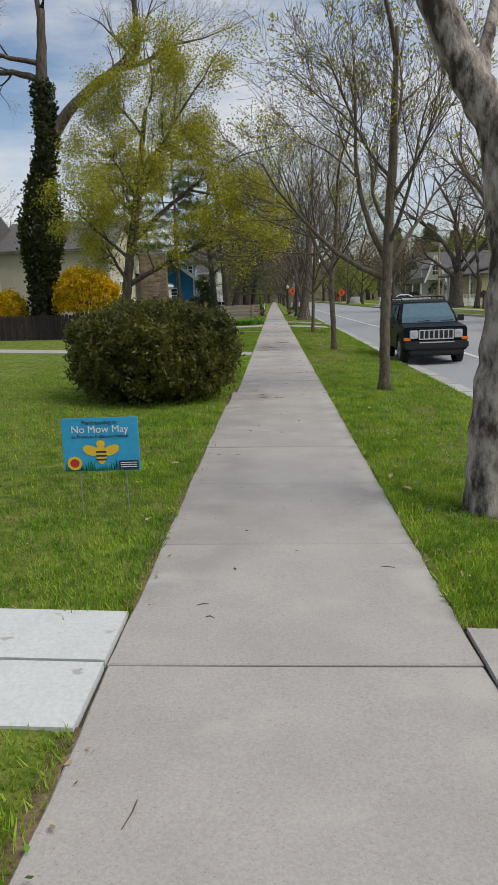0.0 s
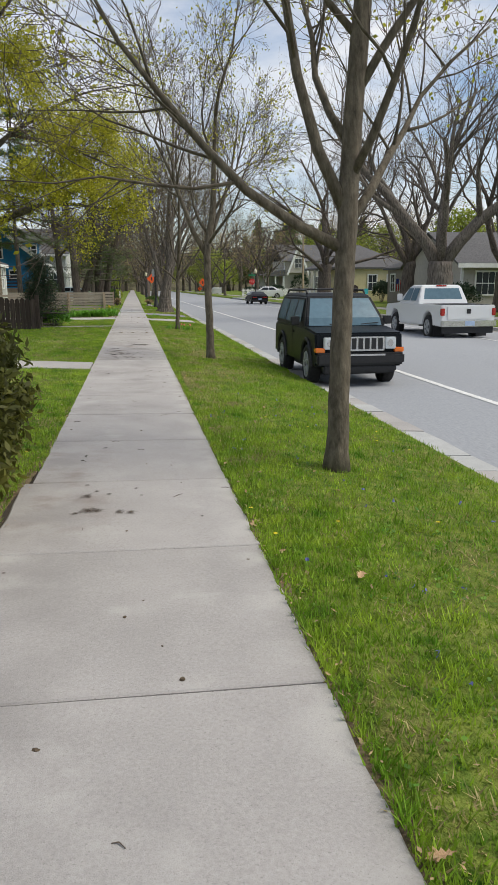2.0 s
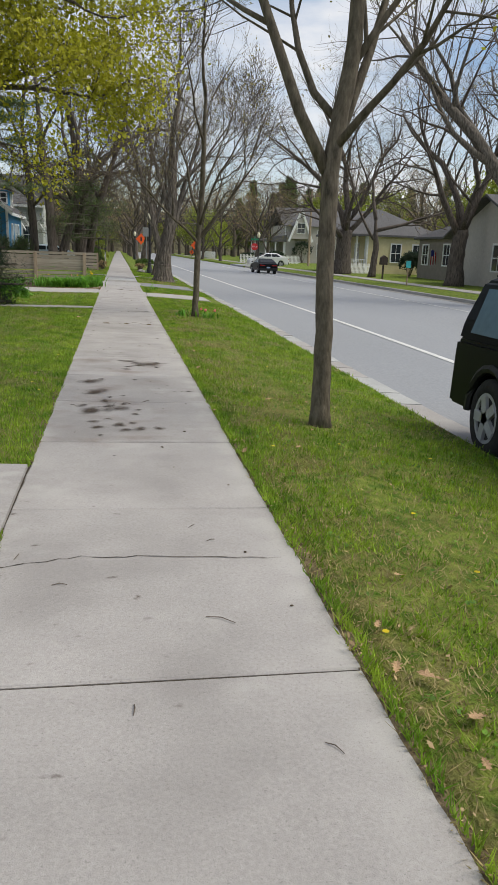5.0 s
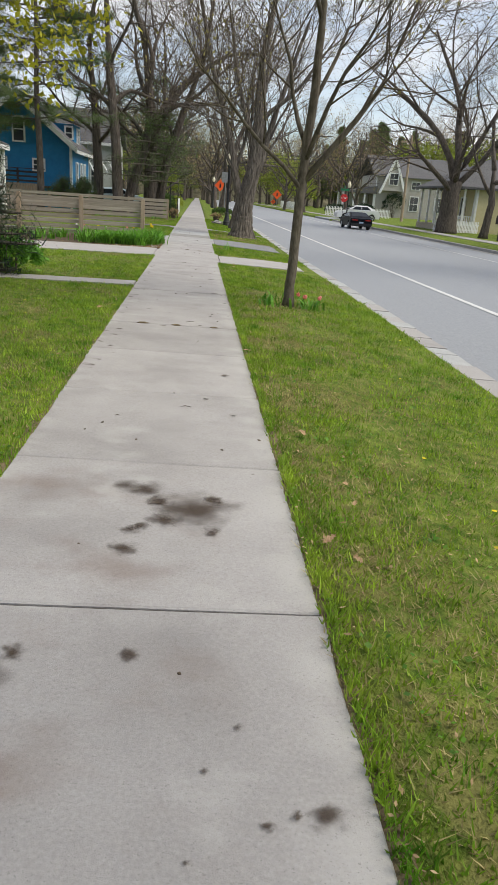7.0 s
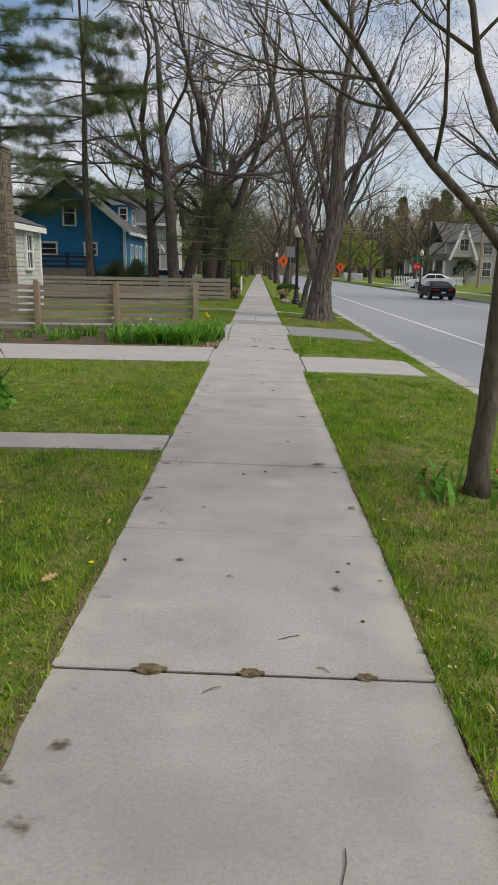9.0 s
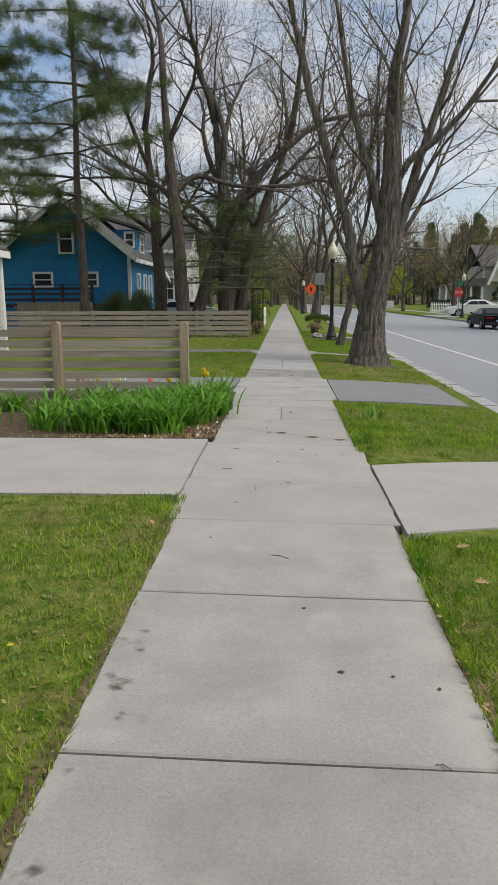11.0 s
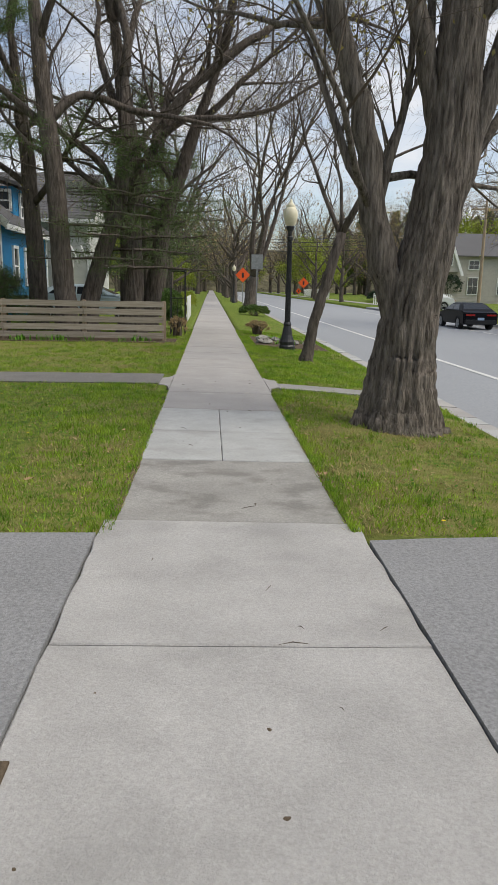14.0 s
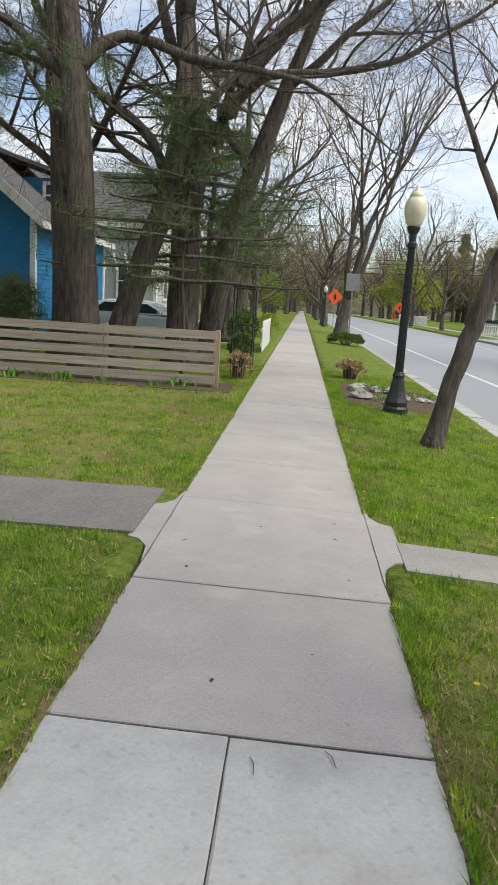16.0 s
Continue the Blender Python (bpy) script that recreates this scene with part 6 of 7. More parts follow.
part("plate", Shape().box(-0.3, 0.3, -0.03, -0.022, 2.35, 3.1), STEEL, GS)

# utility poles and wires across the road
for px, py in ((24.5, 131.0), (22.0, 98.0)):
    UP = thing("utility_pole", "weathered wooden utility pole with a crossarm", "utility pole", px, py, -0.1, group="utility poles")
    part("pole", Shape().tube([(0, 0, 0), (0, 0, 8.6)], [0.15, 0.10], 10), WOOD_POST, UP)
    part("crossarm", Shape().box(-1.1, 1.1, -0.06, 0.06, 7.8, 7.95), WOOD_POST, UP)
for i, (z, dy) in enumerate(((7.9, 0), (7.5, 0.4), (7.0, 0.8), (6.4, 0.2))):
    w = Shape()
    w.tube([(24.5 - 3.4 * k, 131 + dy - 0.15 * k, z - 0.9 * math.sin(math.pi * k / 16)) for k in range(17)], [0.035] * 17, 4)
    tagged(part("power_line", w, IRON), "thin dark overhead wire crossing the street", "wire", "overhead wires")

# flag and small garden things across the road
FL = thing("house_flag", "striped red, white and blue flag hanging from the taupe house", "flag", 21.4, 62.3, 0)
part("staff", Shape().tube([(0, 0, 1.3), (-0.35, -0.5, 1.95)], [0.015, 0.012], 6), WHITE, FL)
for i in range(7):
    part("stripe", Shape().face((-0.30 + 0.09 * i, -0.42, 0.9), (-0.22 + 0.09 * i, -0.40, 0.9), (-0.22 + 0.07 * i, -0.44, 1.85 - 0.03 * i), (-0.30 + 0.07 * i, -0.46, 1.85 - 0.03 * i)), FLAGRED if i % 2 == 0 else SIGNWHITE, FL)
part("canton", Shape().face((-0.32, -0.475, 1.45), (-0.1, -0.45, 1.45), (-0.1, -0.455, 1.86), (-0.32, -0.48, 1.86)), FLAGBLUE, FL)
BXH = thing("book_box", "small brown wooden box on a post by the far pavement", "post box", 17.2, 60.5, -0.1)
part("post", Shape().box(-0.05, 0.05, -0.05, 0.05, 0, 0.9), WOOD_DARK, BXH)
part("box", Shape().prism([(-0.22, 0.9), (0.22, 0.9), (0.22, 1.35), (0, 1.5), (-0.22, 1.35)], -0.18, 0.18, "y"), WOOD_DARK, BXH)
BUK = thing("blue_sign", "small turquoise garden sign on a thin post", "sign", 14.85, 50.6, -0.15)
part("post", Shape().box(-0.03, 0.03, -0.02, 0.02, 0, 1.3), WOOD_POST, BUK)
part("panel", Shape().box(-0.13, 0.13, -0.03, -0.015, 0.95, 1.3), TARP, BUK)

# stones in the lamp bed
rr = random.Random(8)
for i in range(16):
    sx, sy, sr = 1.1 + rr.uniform(0, 1.5), 56.2 + rr.uniform(0.3, 3.2), rr.uniform(0.06, 0.16)
    o = part("garden_stone", Shape().blob(0, 0, sr * 0.35, sr * 1.3, sr, sr * 0.55, i, 0.5, 8, 5), STONE)
    o.matrix_basis = pose(sx, sy, ground_z(sx, sy) + 0.01, 0, 0, rr.uniform(0, 180))
    tagged(o, "grey garden stone edging the lamp bed", "stone", "lamp bed stones")
pad("flower_bed", -12, -0.69, 37.72, 41.27, SOIL, "brown mulch bed beside the board fence", "flower bed", 0.012)
pad("flower_bed", -12, -0.95, 56.3, 57.6, SOIL, "brown soil bed along the board fence", "flower bed", 0.010)
pad("flower_bed", 0.95, 2.75, 56.4, 59.6, SOIL, "stony soil bed round the street lamp", "flower bed", 0.008)

# ---------- vehicles ----------


def wheel(parent, x, y, r, w, side):
    t = Shape()
    prof = [(r * 0.62, -w / 2), (r * 0.93, -w / 2), (r, -w * 0.36), (r, w * 0.36), (r * 0.93, w / 2), (r * 0.62, w / 2)]
    n = 24
    for rad, o in prof:
        t.v += [(x + o, y + rad * math.cos(6.2832 * i / n), r + rad * math.sin(6.2832 * i / n)) for i in range(n)]
    for k in range(len(prof)):
        k2 = (k + 1) % len(prof)
        t.f += [(k * n + i, k * n + (i + 1) % n, k2 * n + (i + 1) % n, k2 * n + i) for i in range(n)]
    wh = part("wheel", t, RUBBER, parent, "black tyre", smooth=True)
    xo = x + side * w * 0.40
    rim = Shape()
    rim.tube([(x - side * w * 0.3, y, r), (xo, y, r)], [r * 0.62, r * 0.62], n)
    part("hub_disc", rim, BLACKPLASTIC, wh)
    sp = Shape()
    for i in range(5):
        a = 6.2832 * i / 5
        sp.beam((xo + side * 0.012, y, r), (xo + side * 0.012, y + 0.60 * r * math.cos(a), r + 0.60 * r * math.sin(a)), 0.05, 0.09)
    sp.tube([(xo, y, r), (xo + side * 0.03, y, r)], [r * 0.17, r * 0.15], 12)
    for i in range(24):
        a0, a1 = 6.2832 * i / 24, 6.2832 * (i + 1) / 24
        sp.beam((xo + side * 0.01, y + 0.6 * r * math.cos(a0), r + 0.6 * r * math.sin(a0)), (xo + side * 0.01, y + 0.6 * r * math.cos(a1), r + 0.6 * r * math.sin(a1)), 0.03, 0.03)
    part("rim", sp, WHEELSILVER, wh, "silver five-spoke rim")


def arch_profile(outline_top, y_rear, y_front, z_bot, axles, ra):
    """Side outline (y, z): flat sill with half-round wheel arches, then the top line back."""
    low = [(y_rear, z_bot)]
    for ya in sorted(axles):
        low += [(ya + ra * math.cos(math.pi * (1 - i / 8)), max(z_bot, 0) + (ra * math.sin(math.pi * i / 8)) * 1.0) for i in range(9)]
    low.append((y_front, z_bot))
    return low + outline_top


def cabin(name, parent, rows, material, smooth=False, bevel=0.0):
    """A closed body through rectangles: rows of (z, half width, y rear, y front)."""
    s = Shape()
    for z, hw, ya, yb in rows:
        s.v += [(-hw, ya, z), (hw, ya, z), (hw, yb, z), (-hw, yb, z)]
    for i in range(len(rows) - 1):
        s.f += [(4 * i + j, 4 * i + (j + 1) % 4, 4 * i + 4 + (j + 1) % 4, 4 * i + 4 + j) for j in range(4)]
    s.f += [(3, 2, 1, 0), tuple(4 * len(rows) - 4 + j for j in range(4))]
    return part(name, s, material, parent, bevel=bevel)


def jeep(x, y):
    """A boxy dark sport utility car, front towards -y. Local y: front is 0."""
    ob = thing("parked_suv", "black boxy sport utility car parked at the kerb facing oncoming walkers", "car", x, y, -0.33)
    ob.scale = (0.90, 0.82, 0.97)
    hw = 0.83
    # side outline, y grows to the rear
    top = [(4.12, 0.85), (4.10, 0.98), (0.98, 1.0), (0.12, 0.93), (0.06, 0.62)]
    prof = arch_profile(top, 0.05, 4.15, 0.36, [0.78, 3.25], 0.40)
    prof = [(0.05, 0.36)] + [(a, b) for a, b in prof[1:]]
    part("body", Shape().prism(prof, -hw, hw, "x"), BLACKPAINT, ob, bevel=0.03)
    cabin("cabin", ob, [(0.98, hw - 0.02, 1.05, 4.10), (1.15, hw - 0.05, 1.15, 4.08), (1.52, 0.66, 1.62, 3.95), (1.575, 0.58, 1.80, 3.80)], BLACKPAINT, bevel=0.025)
    ws = Shape().face((-0.73, 1.05, 1.01), (0.73, 1.05, 1.01), (0.71, 1.13, 1.15), (-0.71, 1.13, 1.15)).face((-0.71, 1.13, 1.15), (0.71, 1.13, 1.15), (0.60, 1.555, 1.485), (-0.60, 1.555, 1.485))
    o = part("windscreen", ws, CARGLASS, ob)
    for sx in (-1, 1):
        for ya, yb in ((1.42, 2.15), (2.22, 2.95), (3.02, 3.8)):
            f = lambda yy, z: (sx * (hw - 0.045 - (z - 1.15) * 0.325 + 0.012), yy, z)
            part("side_window", Shape().face(f(ya, 1.06), f(yb, 1.06), f(yb - 0.03, 1.46), f(max(ya, 1.62), 1.46)), CARGLASS, ob)
        part("roof_rail", Shape().tube([(sx * 0.60, 1.85, 1.57), (sx * 0.60, 1.95, 1.63), (sx * 0.60, 3.7, 1.63), (sx * 0.60, 3.8, 1.57)], [0.018] * 4, 8), BLACKPLASTIC, ob)
        m = part("mirror", Shape().box(sx * (hw + 0.03), sx * (hw + 0.20), 1.32, 1.42, 1.02, 1.17), BLACKPLASTIC, ob, bevel=0.015)
        part("headlight", Shape().box(sx * 0.475, sx * 0.68, -0.012, 0.1, 0.66, 0.86), LENS, ob, "clear square headlamp", bevel=0.015)
        part("headlight_bulb", Shape().tube([(sx * 0.57, -0.016, 0.76), (sx * 0.57, 0.0, 0.76)], [0.06, 0.05], 14), CHROME, ob)
        part("turn_signal", Shape().box(sx * 0.66, sx * (hw + 0.006), 0.0, 0.16, 0.605, 0.685), AMBER, ob, "amber turn signal", bevel=0.01)
        part("fender_flare", Shape().tube([(sx * hw, 0.78 + 0.43 * math.cos(math.pi * i / 10), 0.36 + 0.44 * math.sin(math.pi * i / 10)) for i in range(11)], [0.04] * 11, 6), BLACKPLASTIC, ob)
        part("fender_flare", Shape().tube([(sx * hw, 3.25 + 0.43 * math.cos(math.pi * i / 10), 0.36 + 0.44 * math.sin(math.pi * i / 10)) for i in range(11)], [0.04] * 11, 6), BLACKPLASTIC, ob)
        part("door_line", Shape().box(sx * (hw + 0.001), sx * (hw + 0.004), 2.17, 2.185, 0.45, 0.97), RUBBER, ob)
        part("door_handle", Shape().box(sx * (hw + 0.0), sx * (hw + 0.03), 2.0, 2.13, 0.86, 0.89), BLACKPLASTIC, ob)
        for ya in (0.78, 3.25):
            wheel(ob, sx * 0.73, ya, 0.355, 0.22, sx)
    gr = Shape().box(-0.46, 0.46, -0.02, 0.05, 0.63, 0.87)
    part("grille_surround", gr, CHROME, ob, "chrome grille", bevel=0.012)
    for i in range(7):
        xx = -0.375 + 0.125 * i
        part("grille_slot", Shape().box(xx - 0.043, xx + 0.043, -0.028, -0.021, 0.66, 0.845), BLACKPLASTIC, ob)
    part("bumper", Shape().box(-hw, hw, -0.10, 0.14, 0.40, 0.60), BLACKPLASTIC, ob, bevel=0.035)
    part("lower_valance", Shape().box(-0.7, 0.7, -0.04, 0.2, 0.26, 0.40), BLACKPLASTIC, ob, bevel=0.03)
    part("bumper_trim", Shape().box(-0.45, 0.45, -0.108, -0.09, 0.555, 0.585), CHROME, ob)
    for yy in (2.3, 3.3):
        part("cross_bar", Shape().tube([(-0.6, yy, 1.645), (0.6, yy, 1.645)], [0.016, 0.016], 8), BLACKPLASTIC, ob)
    for sx in (-0.33, 0.30):
        part("wiper", Shape().beam((sx, 1.01, 1.035), (sx + 0.36, 1.05, 1.06), 0.02, 0.015), BLACKPLASTIC, ob)
    part("underbody", Shape().box(-0.62, 0.62, 0.2, 4.0, 0.22, 0.38), BLACKPLASTIC, ob)
    return ob


jeep(3.72, 17.3)


def pickup(x, y, rz):
    """A white crew pickup seen from behind; local y: tail is 0, front at +y."""
    ob = thing("pickup_truck", "white crew-cab pickup truck parked across the road", "truck", x, y, -0.36, rz)
    hw = 0.9
    top = [(5.3, 0.95), (5.2, 1.06), (3.95, 1.12), (0.02, 1.10)]
    part("body", Shape().prism(arch_profile(top, 0.02, 5.3, 0.45, [1.15, 4.3], 0.44), -hw, hw, "x"), WHITEPAINT, ob, bevel=0.03)
    cabin("cab", ob, [(1.08, hw - 0.02, 2.05, 4.05), (1.2, hw - 0.05, 2.08, 3.95), (1.66, 0.70, 2.3, 3.35), (1.71, 0.62, 2.4, 3.2)], WHITEPAINT, bevel=0.025)
    part("rear_window", Shape().face((-0.68, 2.10, 1.25), (0.68, 2.10, 1.25), (0.6, 2.27, 1.6), (-0.6, 2.27, 1.6)), CARGLASS, ob)
    part("bed_cover", Shape().box(-0.76, 0.76, 0.1, 2.0, 1.085, 1.115), BLACKPLASTIC, ob)
    part("tailgate", Shape().box(-0.70, 0.70, -0.012, 0.02, 0.68, 1.06), WHITEPAINT, ob, bevel=0.008)
    part("badge", Shape().box(-0.07, 0.07, -0.022, -0.013, 0.84, 0.98), BLACKPLASTIC, ob)
    part("rear_bumper", Shape().box(-hw, hw, -0.14, 0.05, 0.45, 0.63), CHROME, ob, bevel=0.02)
    part("licence_plate", Shape().box(-0.16, 0.16, -0.15, -0.141, 0.48, 0.62), PLATE, ob)
    part("brake_lamp", Shape().box(-0.18, 0.18, 2.30, 2.36, 1.655, 1.70), REDLENS, ob)
    for sx in (-1, 1):
        part("tail_lamp", Shape().box(sx * (hw - 0.11), sx * (hw + 0.008), -0.01, 0.10, 0.78, 1.0), REDLENS, ob, "red tail lamp", bevel=0.01)
        part("mud_flap", Shape().box(sx * 0.55, sx * 0.9, 0.55, 0.57, 0.12, 0.5), BLACKPLASTIC, ob)
        f = lambda yy, z: (sx * (hw - 0.045 - (z - 1.2) * 0.33 + 0.012), yy, z)
        for ya, yb in ((2.35, 2.85), (2.92, 3.6)):
            part("side_window", Shape().face(f(ya, 1.2), f(yb, 1.2), f(min(yb, 3.35), 1.6), f(ya, 1.6)), CARGLASS, ob)
        part("mirror", Shape().box(sx * (hw + 0.02), sx * (hw + 0.2), 3.5, 3.6, 1.18, 1.42), WHITEPAINT, ob, bevel=0.02)
        part("side_step", Shape().box(sx * (hw - 0.1), sx * (hw + 0.05), 1.75, 3.7, 0.40, 0.45), CHROME, ob)
        for ya in (1.15, 4.3):
            wheel(ob, sx * 0.78, ya, 0.39, 0.25, sx)
    part("bumper_skirt", Shape().box(-0.85, 0.85, 0.0, 0.06, 0.24, 0.46), BLACKPLASTIC, ob)
    return ob


pickup(10.25, 26.8, 2).scale = (1.0, 0.84, 1.0)


def sedan(x, y, rz, paint, label, name="parked_car"):
    ob = thing(name, label, "car", x, y, -0.28, rz)
    hw = 0.86
    top = [(4.4, 0.62), (4.2, 0.78), (3.3, 0.90), (0.5, 0.95), (0.05, 0.85), (0.02, 0.6)]
    part("body", Shape().prism(arch_profile(top, 0.02, 4.42, 0.28, [0.85, 3.55], 0.36), -hw, hw, "x"), paint, ob, bevel=0.05)
    cabin("cabin", ob, [(0.92, hw - 0.04, 0.35, 3.35), (1.25, 0.62, 1.15, 2.55), (1.31, 0.52, 1.4, 2.35)], paint, bevel=0.03)
    part("rear_window", Shape().face((-0.70, 0.45, 0.955), (0.70, 0.45, 0.955), (0.56, 1.08, 1.24), (-0.56, 1.08, 1.24)), DARKGLASS, ob)
    part("windscreen", Shape().face((-0.70, 3.22, 0.975), (0.70, 3.22, 0.975), (0.56, 2.6, 1.245), (-0.56, 2.6, 1.245)), DARKGLASS, ob)
    part("tail_lamp", Shape().box(-0.75, -0.3, -0.02, 0.08, 0.70, 0.78), REDLENS, ob)
    part("tail_lamp", Shape().box(0.3, 0.75, -0.02, 0.08, 0.70, 0.78), REDLENS, ob)
    part("licence_plate", Shape().box(-0.16, 0.16, -0.035, 0.0, 0.50, 0.62), PLATE, ob)
    part("rear_bumper", Shape().box(-0.8, 0.8, -0.05, 0.1, 0.30, 0.52), BLACKPLASTIC, ob, bevel=0.03)
    for sx in (-1, 1):
        f = lambda yy, z: (sx * (hw - 0.03 - (z - 0.92) * 0.58), yy, z)
        part("side_window", Shape().face(f(0.95, 0.97), f(1.9, 0.97), f(1.9, 1.22), f(1.3, 1.22)), DARKGLASS, ob)
        part("side_window", Shape().face(f(1.95, 0.97), f(3.0, 0.97), f(2.5, 1.22), f(1.95, 1.22)), DARKGLASS, ob)
        part("mirror", Shape().box(sx * (hw), sx * (hw + 0.16), 2.85, 2.95, 0.95, 1.06), paint, ob, bevel=0.02)
        for ya in (0.85, 3.55):
            wheel(ob, sx * 0.75, ya, 0.33, 0.22, sx)
    return ob


sedan(11.2, 69.0, 0, NAVYPAINT, "dark sedan parked at the far kerb showing its tail lamps").scale = (0.86, 0.84, 0.86)
sedan(18.6, 94.6, 90, WHITEPAINT, "white crossover car turning into the side road").scale = (1.0, 1.0, 1.18)
c = sedan(-6.7, 65.6, -90, SILVERPAINT, "pale silver-blue car parked beside the blue house behind the fence")
c.location.z = 0.02

# ---------- far trees ----------
FARSPEC = dict(levels=3, counts=(0, 6, 6), bend=0.2, up=0.1, angle=(28, 60), ratio=(0.5, 0.75))


def far_tree(name, label, seed, h, leaf, n, size):
    return tree(name, label, 0, 0, seed, [(0, 0, 0), (0.1, 0, h * 0.18), (0, 0, h * 0.45)], h * 0.022, [(0.35 + 0.13 * i, (math.cos(i * 2.3), math.sin(i * 2.3), 0.7 + 0.1 * i), h * 0.45, h * 0.011) for i in range(5)] + [(1, (0, 0, 1), h * 0.4, h * 0.012)], FARSPEC, BARK_DARK, leaf, n, size, size * 3, "far woods along the street", 1.3, base_z=-0.2, sides=6)


far_kinds = [far_tree("bare_tree", "tall bare grey-brown tree in the far woods", 101, 15, BUD_PALE, 1100, 0.085),
             far_tree("bare_tree", "tall bare tree with reddish buds in the far woods", 102, 17, DEADLEAF, 1500, 0.085),
             far_tree("leafing_tree", "far tree with fresh yellow-green leaves", 103, 10, GREENTREE, 5000, 0.16)]
con = thing("conifer", "tall dark conifer in the far woods", "tree", 0, 0, -0.2, group="far woods along the street")
rng = np.random.default_rng(9)
part("trunk", Shape().tube([(0, 0, 0), (0, 0, 17)], [0.3, 0.03], 8), BARK_DARK, con)
tuft = []
for i in range(95):
    f0 = 0.14 + 0.84 * (i / 94) ** 0.9
    ang, out = rng.uniform(0, 6.283), (1.02 - f0) ** 0.75 * 4.8 * rng.uniform(0.45, 1.1)
    for g in np.linspace(0.15, 1, 9):
        side = rng.normal(0, 0.22 * out * (1.1 - 0.6 * g), 2)
        tuft.append((math.cos(ang) * out * g + side[0], math.sin(ang) * out * g + side[1], f0 * 17 - 0.16 * out * g * g + 0.25 * out * g))
tuft = np.array(tuft)
v, f = leaves(rng, tuft[rng.integers(0, len(tuft), 15000)], 0.24, 0.2, 0.22)
np_part("crown", v, f, NEEDLE, con)
far_kinds.append(con)
rr = random.Random(12)
spots = []
for i in range(26):
    spots.append((rr.choice((0, 1)), rr.uniform(1.9, 2.8), 108 + i * 8.5, rr.uniform(0.7, 0.95)))
    spots.append((rr.choice((0, 1, 1)), rr.uniform(-7, -2.0), 92 + i * 7.5, rr.uniform(0.6, 0.95)))
for i in range(130):
    x = rr.uniform(-80, 120)
    spots.append((rr.choice((0, 1, 1, 0, 0, 1, 2)), x, rr.uniform(165, 250) - (abs(x) * 0.3 if x > 20 else 0), rr.uniform(1.0, 1.45)))
for i in range(13):
    spots.append((rr.choice((0, 1, 1, 0, 1)), rr.uniform(34, 75), rr.uniform(60, 160), rr.uniform(0.7, 1.0)))
for i in range(26):
    spots.append((rr.choice((0, 1, 0, 1, 0)), rr.uniform(-60, -20), rr.uniform(50, 150), rr.uniform(0.7, 1.0)))
for k, x, y, s in ((2, 15.5, 150, 0.95), (2, 19, 158, 0.8), (2, 10.8, 230, 1.0), (3, 36, 170, 1.0), (3, 43, 178, 0.9), (2, 33, 78, 0.9), (2, -3.5, 118, 0.5), (2, 42, 140, 1.1), (0, 20, 112, 0.75), (1, 25, 140, 0.9), (0, 14.6, 120, 0.7), (0, 13.6, 134, 0.75), (1, 17, 104, 0.7), (3, 33, 216, 1.0), (3, 38, 224, 1.25), (3, 42, 214, 1.1), (3, 47, 226, 1.3), (3, 53, 218, 1.05), (3, 58, 224, 1.3), (3, 64, 214, 1.2), (3, 70, 222, 1.35), (3, 78, 205, 1.2), (3, 86, 200, 1.3)):
    spots.append((k, x, y, s))
for k, x, y, s in spots:
    if 4 < x < 13.3 and y < 215 or -1.2 < x < 1.4:
        continue
    o = copy_thing(far_kinds[k], pose(x, y, ground_z(x, y) - 0.2, 0, 0, rr.uniform(0, 360)))
    o.scale = (s, s, s * rr.uniform(0.9, 1.1))
for o, (x, y) in zip(far_kinds, ((-24, 96), (44, 118), (50, 95), (38, 175))):
    o.matrix_basis = pose(x, y, -0.2)
hill = Shape()
for i in range(41):
    for j in range(4):
        hill.v.append((-260 + 13 * i, 262 + 30 * j, (-1, 9, 15, 18)[j] + 5 * noise.noise(Vector((i * 0.35, j * 0.5, 3)))))
hill.f = [(j + 4 * i, j + 4 * i + 4, j + 4 * i + 5, j + 4 * i + 1) for i in range(40) for j in range(3)]
WOODS = surf("far wooded slope", (0.045, 0.045, 0.028), (0.15, 0.135, 0.085), 0.25, 1.0, 1.0, 0.4, big=0.2, bigscale=0.03, world_space=True, spec=0.05, bdist=2.0)
tagged(part("wooded_hill", hill, WOODS, smooth=True), "distant brown-green wooded rise", "hill", kind="structure")

# ---------- grass and small growth ----------
FREE = [(-14, -0.6, 17.75, 18.8), (-12, -0.6, 30.45, 30.93), (-14, -0.6, 35.7, 41.3), (0.6, 2.9, 35.0, 37.3), (-14, -0.6, 41.3, 43.15), (0.6, 2.95, 40.5, 43.25), (-14, -0.6, 49.2, 50.25), (0.6, 2.9, 49.0, 49.5), (-6, -0.6, 2.37, 3.24), (0.6, 2.6, 2.3, 3.08), (-12, -0.95, 56.3, 57.6), (0.95, 2.75, 56.4, 59.6), (-0.84, -0.6, 48.5, 50.1), (0.6, 0.84, 48.5, 50.1)]


